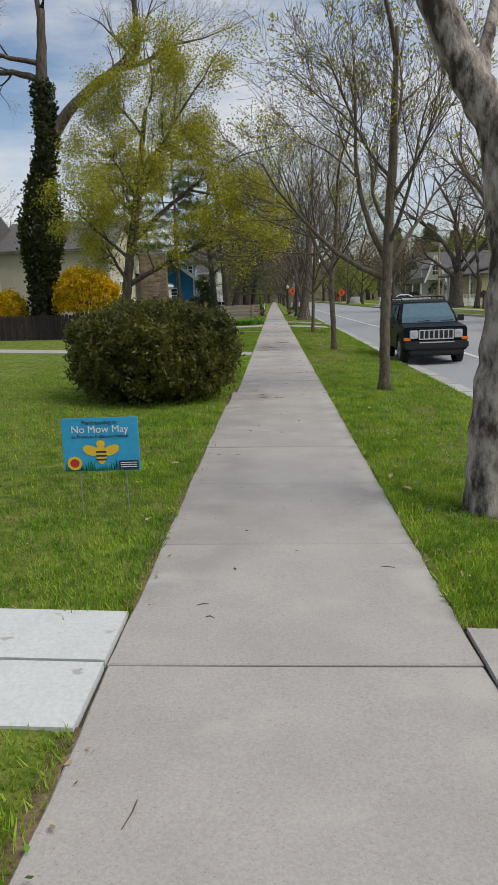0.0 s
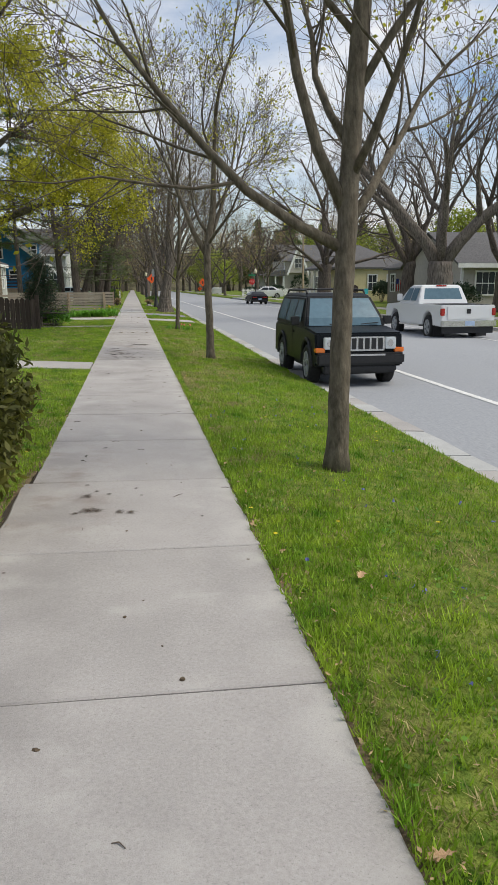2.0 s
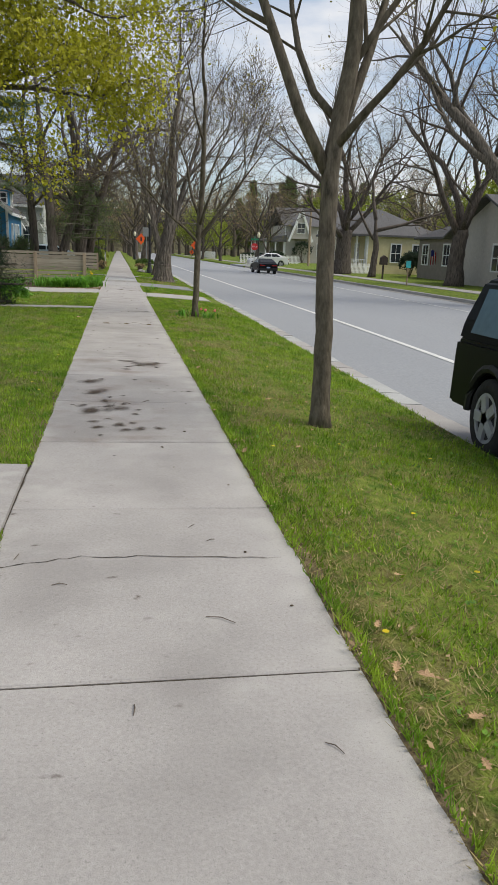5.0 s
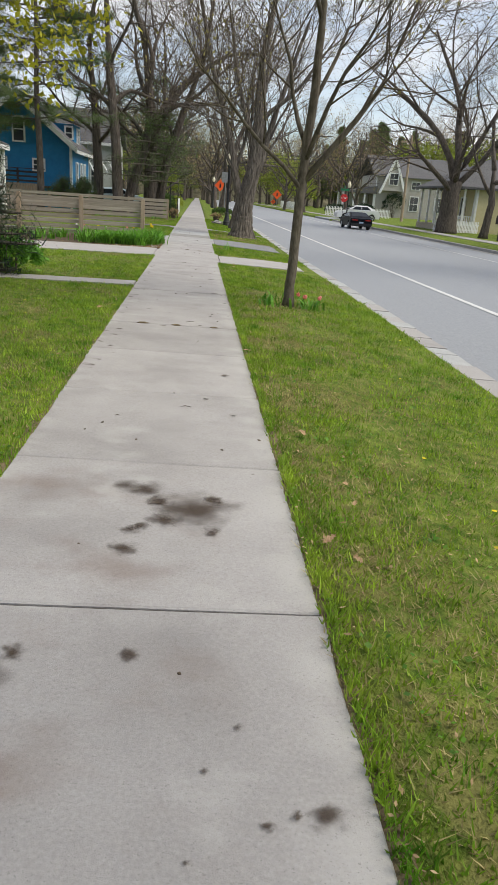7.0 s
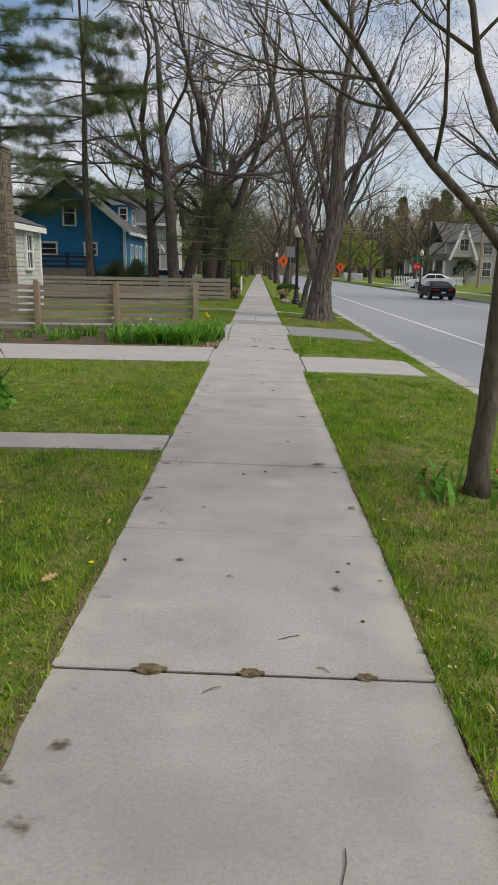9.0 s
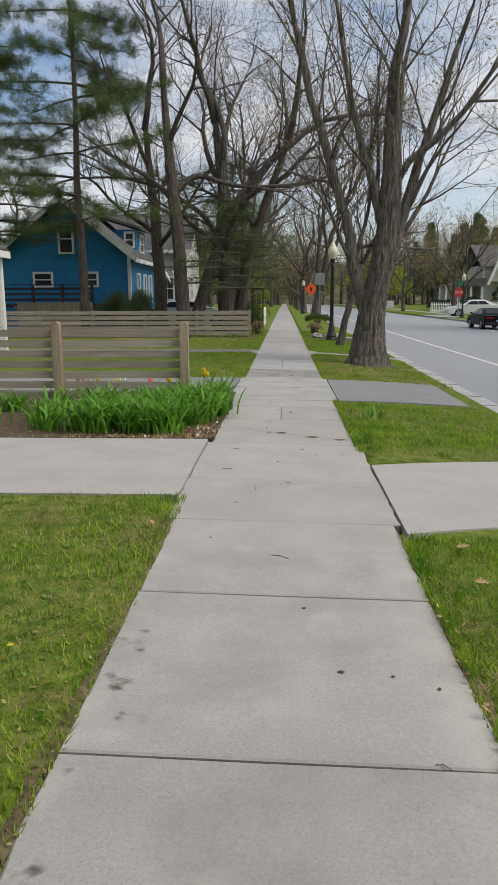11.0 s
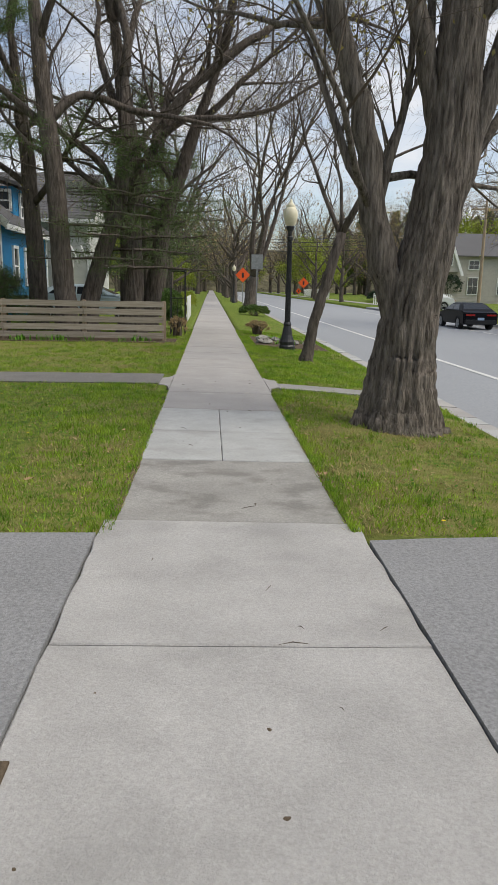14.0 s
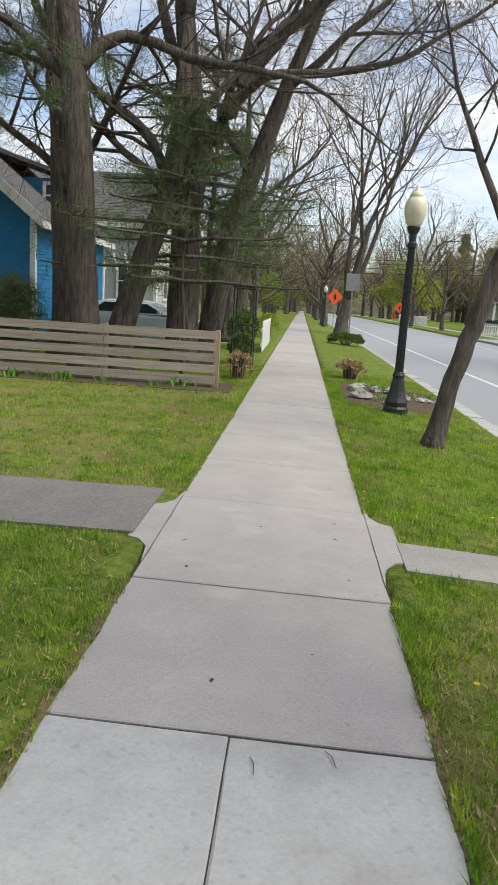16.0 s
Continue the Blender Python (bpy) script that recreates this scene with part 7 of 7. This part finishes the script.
def lawn_points(rng, n, x0, x1, y0, y1):
    x, y = rng.uniform(x0, x1, n), rng.uniform(y0, y1, n)
    keep = np.ones(n, bool)
    for a, b, c, d in FREE:
        keep &= ~((x > a) & (x < b) & (y > c) & (y < d))
    x, y = x[keep], y[keep]
    k = 0.014 + np.clip(-0.7 - x, 0, 10) * 0.045 * np.clip((30 - y) / 8, 0, 1)
    kx = 2.90 + 0.1 * np.clip((y - 45) / 15, 0, 1)
    r = -0.014 - (0.166 + 0.05 * np.clip((31 - y) / 9, 0, 1)) * np.clip((x - 0.7) / (kx - 0.7), 0, 1) ** 1.3
    return np.stack([x, y, np.where(x < 0, k, r) - 0.004], 1), x < kx - 0.01


def blades(name, label, rng, pts, lo, hi, width, material, lean=0.5):
    n = len(pts)
    h = rng.uniform(lo, hi, n)
    a = rng.uniform(0, 6.283, n)
    w = width * rng.uniform(0.7, 1.3, n)
    side = np.stack([np.cos(a) * w, np.sin(a) * w, np.zeros(n)], 1)
    b = rng.uniform(0, 6.283, n)
    tip = pts + np.stack([np.cos(b) * h * lean * rng.uniform(0, 1, n), np.sin(b) * h * lean * rng.uniform(0, 1, n), h], 1)
    v = np.stack([pts - side, pts + side, tip], 1).reshape(-1, 3)
    ob = np_part(name, v, np.arange(3 * n).reshape(n, 3), material)
    return tagged(ob, label, "grass", kind="stuff")


rng = np.random.default_rng(77)
allp = []
for x0, x1, n in ((0.66, 1.3, 200000), (1.3, 2.95, 230000), (-1.6, -0.66, 190000), (-4.5, -1.6, 170000)):
    p, ok = lawn_points(rng, n, x0, x1, -1, 62)
    allp.append(p[ok])
allp = np.concatenate(allp)
allp = allp[(allp[:, 0] > 0) | (allp[:, 1] > 11.2) | (allp[:, 0] < -0.755)]
patch = np.array([0.6 * noise.noise(Vector((q[0] * 0.9, q[1] * 0.9, 5))) + 0.6 * noise.noise(Vector((q[0] * 3.1, q[1] * 3.1, 2))) for q in allp])
worn = ((allp[:, 1] > 43.1) & (allp[:, 1] < 48) & (allp[:, 0] > 0.6)) * 0.3 + ((allp[:, 1] > 42.9) & (allp[:, 1] < 46.8) & (allp[:, 0] < 0) & (allp[:, 0] > -1.5)) * 0.12 + ((allp[:, 1] > 14) & (allp[:, 1] < 31) & (allp[:, 0] > 0.6) & (allp[:, 0] < 1.6)) * 0.25 + ((allp[:, 1] > 50) & (allp[:, 0] < 0)) * 0.2
lush = 0.22 * np.exp(-(np.abs(allp[:, 0]) - 0.68) / 0.15) + 0.1 * np.clip((15 - allp[:, 1]) / 3, 0, 1) - 0.08 * (allp[:, 1] > 15)
keep = rng.uniform(-0.55, 0.25, len(allp)) < patch - worn + lush
blades("lawn_grass", "short green grass blades with thin and lush patches", rng, allp[keep], 0.018, 0.055, 0.0042, GRASS, 0.9)
dry = allp[~keep]
blades("dry_grass", "straw-coloured dry grass among the lawn", rng, dry[rng.uniform(0, 1, len(dry)) < 0.8], 0.012, 0.035, 0.0035, STRAW, 2.2)
tp, ok = lawn_points(rng, 5200, -3.5, 2.9, 0, 60)
tp = tp[ok & (np.abs(tp[:, 0]) > 0.68)]
cl = np.repeat(tp, 22, 0)
cl[:, :2] += rng.normal(0, 0.035, (len(cl), 2))
cl = cl[(np.abs(cl[:, 0]) > 0.66) & ((cl[:, 0] > 0) | (cl[:, 1] > 11.2) | (cl[:, 0] < -0.745))]
blades("grass_tufts", "taller green grass tufts", rng, cl, 0.02, 0.065, 0.0042, GRASS, 1.0)
cp, ok = lawn_points(rng, 70000, -3.5, 2.85, 0, 60)
cp = cp[ok & (np.abs(cp[:, 0]) > 0.69)]
cp = cp[np.array([noise.noise(Vector((q[0] * 1.4, q[1] * 1.4, 7))) + 0.7 * noise.noise(Vector((q[0] * 5, q[1] * 5, 1))) > 0.12 for q in cp])]
n = len(cp)
a, rad = rng.uniform(0, 6.283, n), rng.uniform(0.006, 0.015, n)
cp[:, 2] += rng.uniform(0.015, 0.04, n)
u = np.stack([np.cos(a) * rad, np.sin(a) * rad, rng.normal(0, 0.35, n) * rad], 1)
w = np.stack([-np.sin(a) * rad, np.cos(a) * rad, rng.normal(0, 0.35, n) * rad], 1) * 0.8
v = np.stack([cp - u, cp - w, cp + u, cp + w], 1).reshape(-1, 3)
tagged(np_part("clover", v, np.arange(4 * n).reshape(n, 4), CLOVER), "low clover and weed leaves among the grass", "weeds", kind="stuff")
ed = np.concatenate([np.stack([s * (0.676 + np.abs(rng.normal(0, 0.028, 34000))), rng.uniform(-1, 62, 34000), np.full(34000, -0.008)], 1) for s in (-1, 1)])
ed[:, 0] -= (ed[:, 0] < 0) * 0.085 * np.clip(11.6 - ed[:, 1], 0, 1)
ed = ed[np.array([noise.noise(Vector((q[0] * 3, q[1] * 1.7, 9))) > -0.12 for q in ed])]
for a, b, c, d in FREE:
    ed = ed[~((ed[:, 1] > c) & (ed[:, 1] < d) & (ed[:, 0] > min(a, b) - 0.1) & (ed[:, 0] < max(a, b) + 0.1))]
blades("edge_grass", "grass creeping over the pavement edge", rng, ed, 0.02, 0.06, 0.0035, GRASS, 1.0)
lp, ok = lawn_points(rng, 2600, -3.5, 2.8, 0, 60)
edge = np.stack([np.where(rng.uniform(0, 1, 1800) < 0.65, 1, -1) * (0.66 + np.abs(rng.normal(0, 0.05, 1800))), rng.uniform(0, 60, 1800), np.full(1800, 0.006)], 1)
for a, b, c, d in FREE:
    edge = edge[~((edge[:, 1] > c - 0.05) & (edge[:, 1] < d + 0.05) & (edge[:, 0] > a - 0.1) & (edge[:, 0] < b + 0.1))]
drift = []
for x0, x1, y0, y1, n in ((0.72, 2.3, 43.4, 47.2, 1500), (-2.2, -0.7, 43.2, 48.5, 1500), (0.7, 2.2, 12, 31, 2200), (0.7, 2.2, 3, 12, 500), (-2.5, -0.7, 12, 34, 900), (-1.1, -0.7, 9, 17, 300), (-5, -0.8, 55.4, 56.3, 500), (-1.2, -0.72, 19, 34, 400)):
    dpts, dok = lawn_points(rng, n, x0, x1, y0, y1)
    drift.append(dpts[dok])
lp = np.concatenate([lp[ok & (np.abs(lp[:, 0]) > 0.68)], edge] + drift)
lp[:, 2] += 0.02
n = len(lp)
sz = rng.uniform(0.005, 0.010, n) * (1 + 1.2 * rng.uniform(0, 1, n) ** 6)
a = rng.uniform(0, 6.283, n)
u = np.stack([np.cos(a), np.sin(a), rng.normal(0, 0.45, n)], 1) * sz[:, None]
w = np.stack([-np.sin(a), np.cos(a), rng.normal(0, 0.25, n)], 1) * (sz * rng.uniform(0.25, 0.7, n))[:, None]
v = np.stack([lp - u, lp - w, lp + u, lp + w], 1).reshape(-1, 3)
tagged(np_part("fallen_leaves", v, np.arange(4 * n).reshape(n, 4), DEADLEAF), "dry brown fallen leaves on lawn and pavement edges", "leaves", kind="stuff")
dp, ok = lawn_points(rng, 240, -3.0, 2.6, 0, 60)
dp = dp[ok & (np.abs(dp[:, 0]) > 0.7)] + np.array([0, 0, 0.045])
n = len(dp)
ang = np.arange(6) * 1.0472
v = (dp[:, None, :] + np.stack([np.cos(ang) * 0.014, np.sin(ang) * 0.014, np.zeros(6)], 1)[None]).reshape(-1, 3)
tagged(np_part("dandelions", v, np.arange(6 * n).reshape(n, 6), DANDELION), "small yellow dandelion flowers in the grass", "flowers", kind="stuff")

# loose twigs, leaves and clods on the pavement
rr = random.Random(31)
for i in range(70):
    x, y = rr.uniform(-0.62, 0.64), rr.uniform(1, 50)
    le, a = rr.uniform(0.015, 0.06), rr.uniform(0, 3.14)
    s = Shape().tube([(-le * math.cos(a), -le * math.sin(a), 0), (0, 0.006, 0.003), (le * math.cos(a + 0.25), le * math.sin(a + 0.25), 0)], [0.0015, 0.0022, 0.0015], 4)
    o = part("twig", s, TWIG)
    o.location = (x, y, 0.004 - 0.02 * x)
    tagged(o, "small dry twig lying on the pavement", "twig", "fallen twigs")
for i in range(90):
    x, y = (rr.uniform(-0.6, 0.66), rr.uniform(1, 50))
    sz = rr.uniform(0.005, 0.014)
    o = part("clod", Shape().blob(0, 0, sz * 0.2, sz, sz * 0.7, sz * 0.35, i, 0.6, 7, 4), SOIL)
    o.matrix_basis = pose(x, y, 0.001 - 0.02 * x, 0, 0, rr.uniform(0, 180))
    tagged(o, "small dark clod of soil on the pavement", "clod", "soil clods")


def strap_clump(label, x, y, n, h, seed, material=IRIS, flowers=None, group="strap-leaved clumps"):
    """A clump of arching strap leaves."""
    rng = np.random.default_rng(seed)
    s = Shape()
    for i in range(n):
        a, le, out = rng.uniform(0, 6.283), h * rng.uniform(0.6, 1.15), rng.uniform(0.35, 1.05)
        bx, by = rng.normal(0, 0.09), rng.normal(0, 0.09)
        w = rng.uniform(0.009, 0.019)
        px, py = -math.sin(a) * w, math.cos(a) * w
        prev = None
        k = len(s.v)
        for j, f in enumerate((0, 0.35, 0.65, 0.85, 1.0)):
            r, z = out * le * f * f, le * (f - 0.42 * out * f ** 3)
            ww = (1, 1, 0.8, 0.5, 0.05)[j]
            cx, cy = bx + math.cos(a) * r, by + math.sin(a) * r
            s.v += [(cx - px * ww, cy - py * ww, z), (cx + px * ww, cy + py * ww, z)]
        s.f += [(k + 2 * j, k + 2 * j + 1, k + 2 * j + 3, k + 2 * j + 2) for j in range(4)]
    ob = thing("strap_leaf_plant", label, "plant", x, y, ground_z(x, y), group=group)
    part("leaves", s, material, ob)
    if flowers:
        for i in range(3):
            fx, fy, fz = rng.normal(0, 0.08), rng.normal(0, 0.08), h * rng.uniform(0.8, 1.05)
            part("stem", Shape().tube([(fx, fy, 0), (fx, fy, fz)], [0.004, 0.004], 5), IRIS, ob)
            part("flower", Shape().blob(fx, fy, fz, 0.028, 0.028, 0.03, i, 0.5, 8, 5), flowers, ob)
    return ob


rr = random.Random(41)
for i in range(90):
    y = rr.uniform(38.0, 39.9)
    x = -0.80 - 0.2 * max(38.9 - y, 0) - abs(rr.gauss(0, 0.7))
    strap_clump("clump of bright green arching strap leaves by the fence", x, y, 34, rr.uniform(0.28, 0.44), 400 + i)
for i in range(26):
    strap_clump("clump of bright green strap leaves along the board fence", rr.uniform(-8, -1.3), rr.uniform(38.2, 39.6), 18, rr.uniform(0.2, 0.34), 240 + i)
strap_clump("daffodil clump with yellow flowers by the fence post", -1.0, 40.15, 34, 0.42, 300, IRIS, DANDELION)
strap_clump("daffodil clump with pale flowers by the fence post", -1.35, 40.25, 30, 0.40, 301, IRIS, SIGNYELLOW)
for i in range(6):
    strap_clump("spring flowers in bloom behind the board fence", -1.5 - 0.32 * i, 40.75, 14, 0.28, 320 + i, IRIS, (DANDELION, PINK, SIGNWHITE)[i % 3], "flowers behind the fence")
strap_clump("long-leaved clump at the bed corner", -0.85, 40.2, 40, 0.5, 302)
for i, (x, y) in enumerate(((1.25, 29.55), (1.75, 29.65), (1.7, 30.05), (1.3, 29.95))):
    strap_clump("pink tulips with broad green leaves round the street tree", x, y, 16, 0.2, 310 + i, IRIS, PINK if i == 1 else None, "tulips round the street tree")
for i in range(10):
    strap_clump("small bulb leaves along the far board fence", rr.uniform(-5, -1.2), rr.uniform(56.4, 56.8), 12, 0.2, 330 + i)
strap_clump("broad-leaved clump in the grass strip", 1.05, 39.2, 10, 0.22, 350)
for i in range(8):
    strap_clump("low green plants in the lamp bed", rr.uniform(1.1, 2.6), rr.uniform(56.6, 59.4), 14, 0.16, 360 + i)


# thatch and soil along both pavement edges
for sgn in (-1, 1):
    s = Shape()
    y = -1.0
    while y < 62:
        if not any(c - 0.05 < y < d and a < sgn * 0.7 < b for a, b, c, d in FREE):
            k = len(s.v)
            for yy in (y, y + 0.1):
                e = (left_edge(yy) if sgn < 0 else 0.674) + 0.028 * noise.noise(Vector((sgn * 3, yy * 1.6, 0))) + 0.014 * noise.noise(Vector((sgn, yy * 8, 4)))
                s.v += [(sgn * (e - 0.016), yy, -0.005 - 0.02 * sgn * e), (sgn * (e + 0.006), yy, 0.0005 - 0.02 * sgn * e), (sgn * (e + 0.026), yy, ground_z(sgn * (e + 0.026), yy) + 0.003), (sgn * (e + 0.07), yy, ground_z(sgn * (e + 0.07), yy) - 0.014)]
            s.f += [(k + i, k + i + 1, k + i + 5, k + i + 4) for i in range(3)]
        y += 0.1
    tagged(part("edge_soil", s, THATCH, smooth=True), "brown soil and thatch creeping over the pavement edge", "soil", kind="structure")
for x, y, sz in ((-0.33, 27.5, 0.045), (0.02, 27.5, 0.036), (0.42, 27.5, 0.03), (-0.02, 38.15, 0.04), (0.29, 37.97, 0.045), (0.55, 37.86, 0.04)):
    o = part("ant_hill", Shape().blob(0, 0, 0.002, sz * 1.25, sz * 0.7, 0.010, 3, 0.5, 14, 6), THATCH)
    o.location = (x, y, -0.02 * x)
    tagged(o, "small flat mound of brown soil on a pavement joint", "ant hill", "ant hills on the pavement")

# wood chips and pale bits on the mulch, leaves on the lamp bed
rng = np.random.default_rng(88)
chip = np.stack([-0.67 - np.abs(rng.normal(0, 0.7, 4200)), 37.72 + 2.9 * rng.uniform(0, 1, 4200) ** 1.8, np.full(4200, 0.034)], 1)
v, f = leaves(rng, chip, 0.015, 0.006, 0.4)
tagged(np_part("wood_chips", v, f, DEADLEAF), "brown wood chips and dead leaves on the mulch bed", "mulch", kind="stuff")
v, f = leaves(rng, chip[:140] * np.array([1, 1, 1]) + np.array([0, 0, 0.004]), 0.016, 0.01, 0.6)
tagged(np_part("pale_chips", v, f, SIGNWHITE), "pale chips and petals scattered on the mulch bed", "mulch", kind="stuff")
bl, ok = lawn_points(rng, 70, 0.8, 2.4, 4, 15)
bl = bl[ok] + np.array([0, 0, 0.05])
v, f = leaves(rng, np.repeat(bl, 3, 0), 0.009, 0.006, 0.8)
tagged(np_part("blue_flowers", v, f, leaf_mat("blue flower", (0.16, 0.17, 0.55), (0.25, 0.25, 0.65))), "tiny blue spring flowers in the grass strip", "flowers", kind="stuff")

# dried mud on the pavement
MUD = surf("dried mud", (0.045, 0.030, 0.021), (0.11, 0.078, 0.056), 30, 0.95, 0.4, 90, spec=0.15)


def thin_out(m):
    """Lets a stain fade out in an uneven outline about its middle."""
    n, l = m.node_tree.nodes, m.node_tree.links
    b = n["Principled BSDF"]
    co = n.new("ShaderNodeTexCoord").outputs["Object"]
    ln = n.new("ShaderNodeVectorMath")
    ln.operation = "LENGTH"
    l.new(co, ln.inputs[0])
    nz = n.new("ShaderNodeTexNoise")
    nz.noise_dimensions = "4D"
    nz.inputs["Scale"].default_value, nz.inputs["Detail"].default_value = 1.7, 3
    l.new(co, nz.inputs["Vector"])
    wv = n.new("ShaderNodeMath")
    wv.operation, wv.inputs[1].default_value = "MULTIPLY", 37.0
    l.new(n.new("ShaderNodeObjectInfo").outputs["Random"], wv.inputs[0])
    l.new(wv.outputs[0], nz.inputs["W"])
    ad = n.new("ShaderNodeMath")
    ad.operation, ad.inputs[1].default_value = "MULTIPLY_ADD", 1.5
    l.new(nz.outputs["Fac"], ad.inputs[0])
    l.new(ln.outputs["Value"], ad.inputs[2])
    mr = n.new("ShaderNodeMapRange")
    mr.interpolation_type = "SMOOTHSTEP"
    for key, val in (("From Min", 0.75), ("From Max", 1.6), ("To Min", 0.74), ("To Max", 0.0)):
        mr.inputs[key].default_value = val
    l.new(ad.outputs[0], mr.inputs["Value"])
    l.new(mr.outputs["Result"], b.inputs["Alpha"])


thin_out(MUD)
mud_mesh = bpy.data.meshes.new("mud_stain")
ring = Shape().face(*[(math.cos(6.2832 * i / 16), math.sin(6.2832 * i / 16), 0) for i in range(16)])
mud_mesh.from_pydata(ring.v, [], ring.f)
mud_mesh.materials.append(MUD)


def mud(spots, label):
    for x, y, r in spots:
        o = new("mud_stain", mud_mesh)
        o.matrix_basis = pose(x, y, 0.0065 - 0.02 * x, 0, 1.15, rr.uniform(0, 360)) @ Matrix.Diagonal((r * 1.55, r * 1.9, 1, 1))
        tagged(o, label, "stain", "mud stains on the pavement")


mud([(-0.27, 10.23, 0.045), (-0.21, 10.23, 0.040), (-0.07, 10.19, 0.030), (-0.01, 10.17, 0.033), (-0.23, 10.64, 0.019), (-0.15, 10.57, 0.018), (-0.29, 10.54, 0.039), (0.03, 10.69, 0.015), (0.06, 10.52, 0.012), (-0.34, 10.18, 0.024), (-0.30, 10.80, 0.015), (0.41, 10.05, 0.011), (-0.22, 11.94, 0.025), (-0.36, 11.68, 0.012)], "dark brown mud splash dried on the concrete pavement")
mud([(-0.33, 20.36, 0.121), (-0.21, 20.54, 0.057), (-0.12, 20.46, 0.072), (0.03, 20.41, 0.026), (0.0, 20.25, 0.032), (-0.33, 19.98, 0.043), (-0.02, 19.94, 0.029), (-0.13, 19.88, 0.053), (-0.29, 19.80, 0.053), (-0.08, 19.72, 0.044), (0.03, 19.76, 0.052), (0.17, 19.78, 0.042), (-0.26, 19.56, 0.020), (-0.24, 20.73, 0.071), (-0.43, 20.57, 0.051), (-0.34, 21.17, 0.108), (-0.21, 20.93, 0.023), (-0.09, 21.0, 0.020), (-0.41, 21.70, 0.10), (-0.09, 20.63, 0.032), (-0.16, 19.03, 0.011)], "brown earthy mud patch dried on the concrete pavement")
mud([(-0.01, 23.10, 0.099), (0.07, 22.97, 0.050), (0.23, 22.89, 0.149), (0.10, 22.78, 0.057), (0.32, 23.01, 0.041), (0.30, 22.68, 0.033), (-0.03, 22.67, 0.032), (0.01, 22.71, 0.033), (-0.04, 22.51, 0.048), (-0.30, 21.84, 0.033), (0.04, 21.84, 0.030), (0.35, 21.54, 0.012), (0.26, 21.39, 0.011), (0.47, 21.26, 0.013), (0.54, 21.26, 0.039), (0.22, 21.14, 0.007), (0.40, 21.23, 0.015)], "reddish brown mud smear dried on the concrete pavement")
mud([(-0.33, 28.44, 0.020), (-0.08, 28.28, 0.013), (0.39, 28.19, 0.021), (0.48, 28.47, 0.015), (0.48, 30.24, 0.046), (0.60, 28.29, 0.012), (0.58, 30.05, 0.020), (0.60, 29.30, 0.025), (-0.27, 29.21, 0.013), (0.47, 31.95, 0.039), (0.46, 25.4, 0.03), (0.3, 24.7, 0.02), (0.47, 24.35, 0.02)], "small dark mud spot on the concrete pavement")

# lobed oak leaves fallen along the edges
OAKLEAF = surf("dry oak leaf", (0.30, 0.17, 0.08), (0.52, 0.36, 0.21), 40, 0.85, 0.4, 120, rnd=0.5)
lobes = [(0, -1.0), (0.10, -0.72), (0.34, -0.62), (0.20, -0.36), (0.52, -0.18), (0.24, 0.02), (0.60, 0.30), (0.24, 0.40), (0.36, 0.74), (0.12, 0.66), (0, 1.0)]
oak_mesh = bpy.data.meshes.new("oak_leaf")
k = len(lobes)
oak_v = [(0, y, 0) for x, y in lobes] + [(x, y, 0.05 + 0.30 * x * x + 0.08 * math.sin(y * 4)) for x, y in lobes] + [(-x, y, 0.03 + 0.42 * x * x - 0.06 * math.sin(y * 3)) for x, y in lobes]
oak_mesh.from_pydata(oak_v, [], [q for i in range(k - 1) for q in ((i, i + k, i + k + 1, i + 1), (i, i + 1, i + 2 * k + 1, i + 2 * k))])
oak_mesh.materials.append(OAKLEAF)
for i in range(90):
    side = 1 if i % 3 else -1
    x, y = side * (0.66 + abs(rr.gauss(0, 0.42))), rr.uniform(3.5, 48)
    if abs(x) > 2.5 or any(a < x < b and c < y < d for a, b, c, d in FREE):
        continue
    o = new("oak_leaf", oak_mesh)
    size = rr.uniform(0.022, 0.048)
    o.matrix_basis = pose(x, y, ground_z(x, y) + (0.012 if abs(x) < 0.69 else 0.035), rr.uniform(-14, 14), rr.uniform(-14, 14), rr.uniform(0, 360)) @ Matrix.Diagonal((size, size, size, 1))
    tagged(o, "dry tan lobed oak leaf lying beside the pavement", "leaf", "fallen oak leaves")
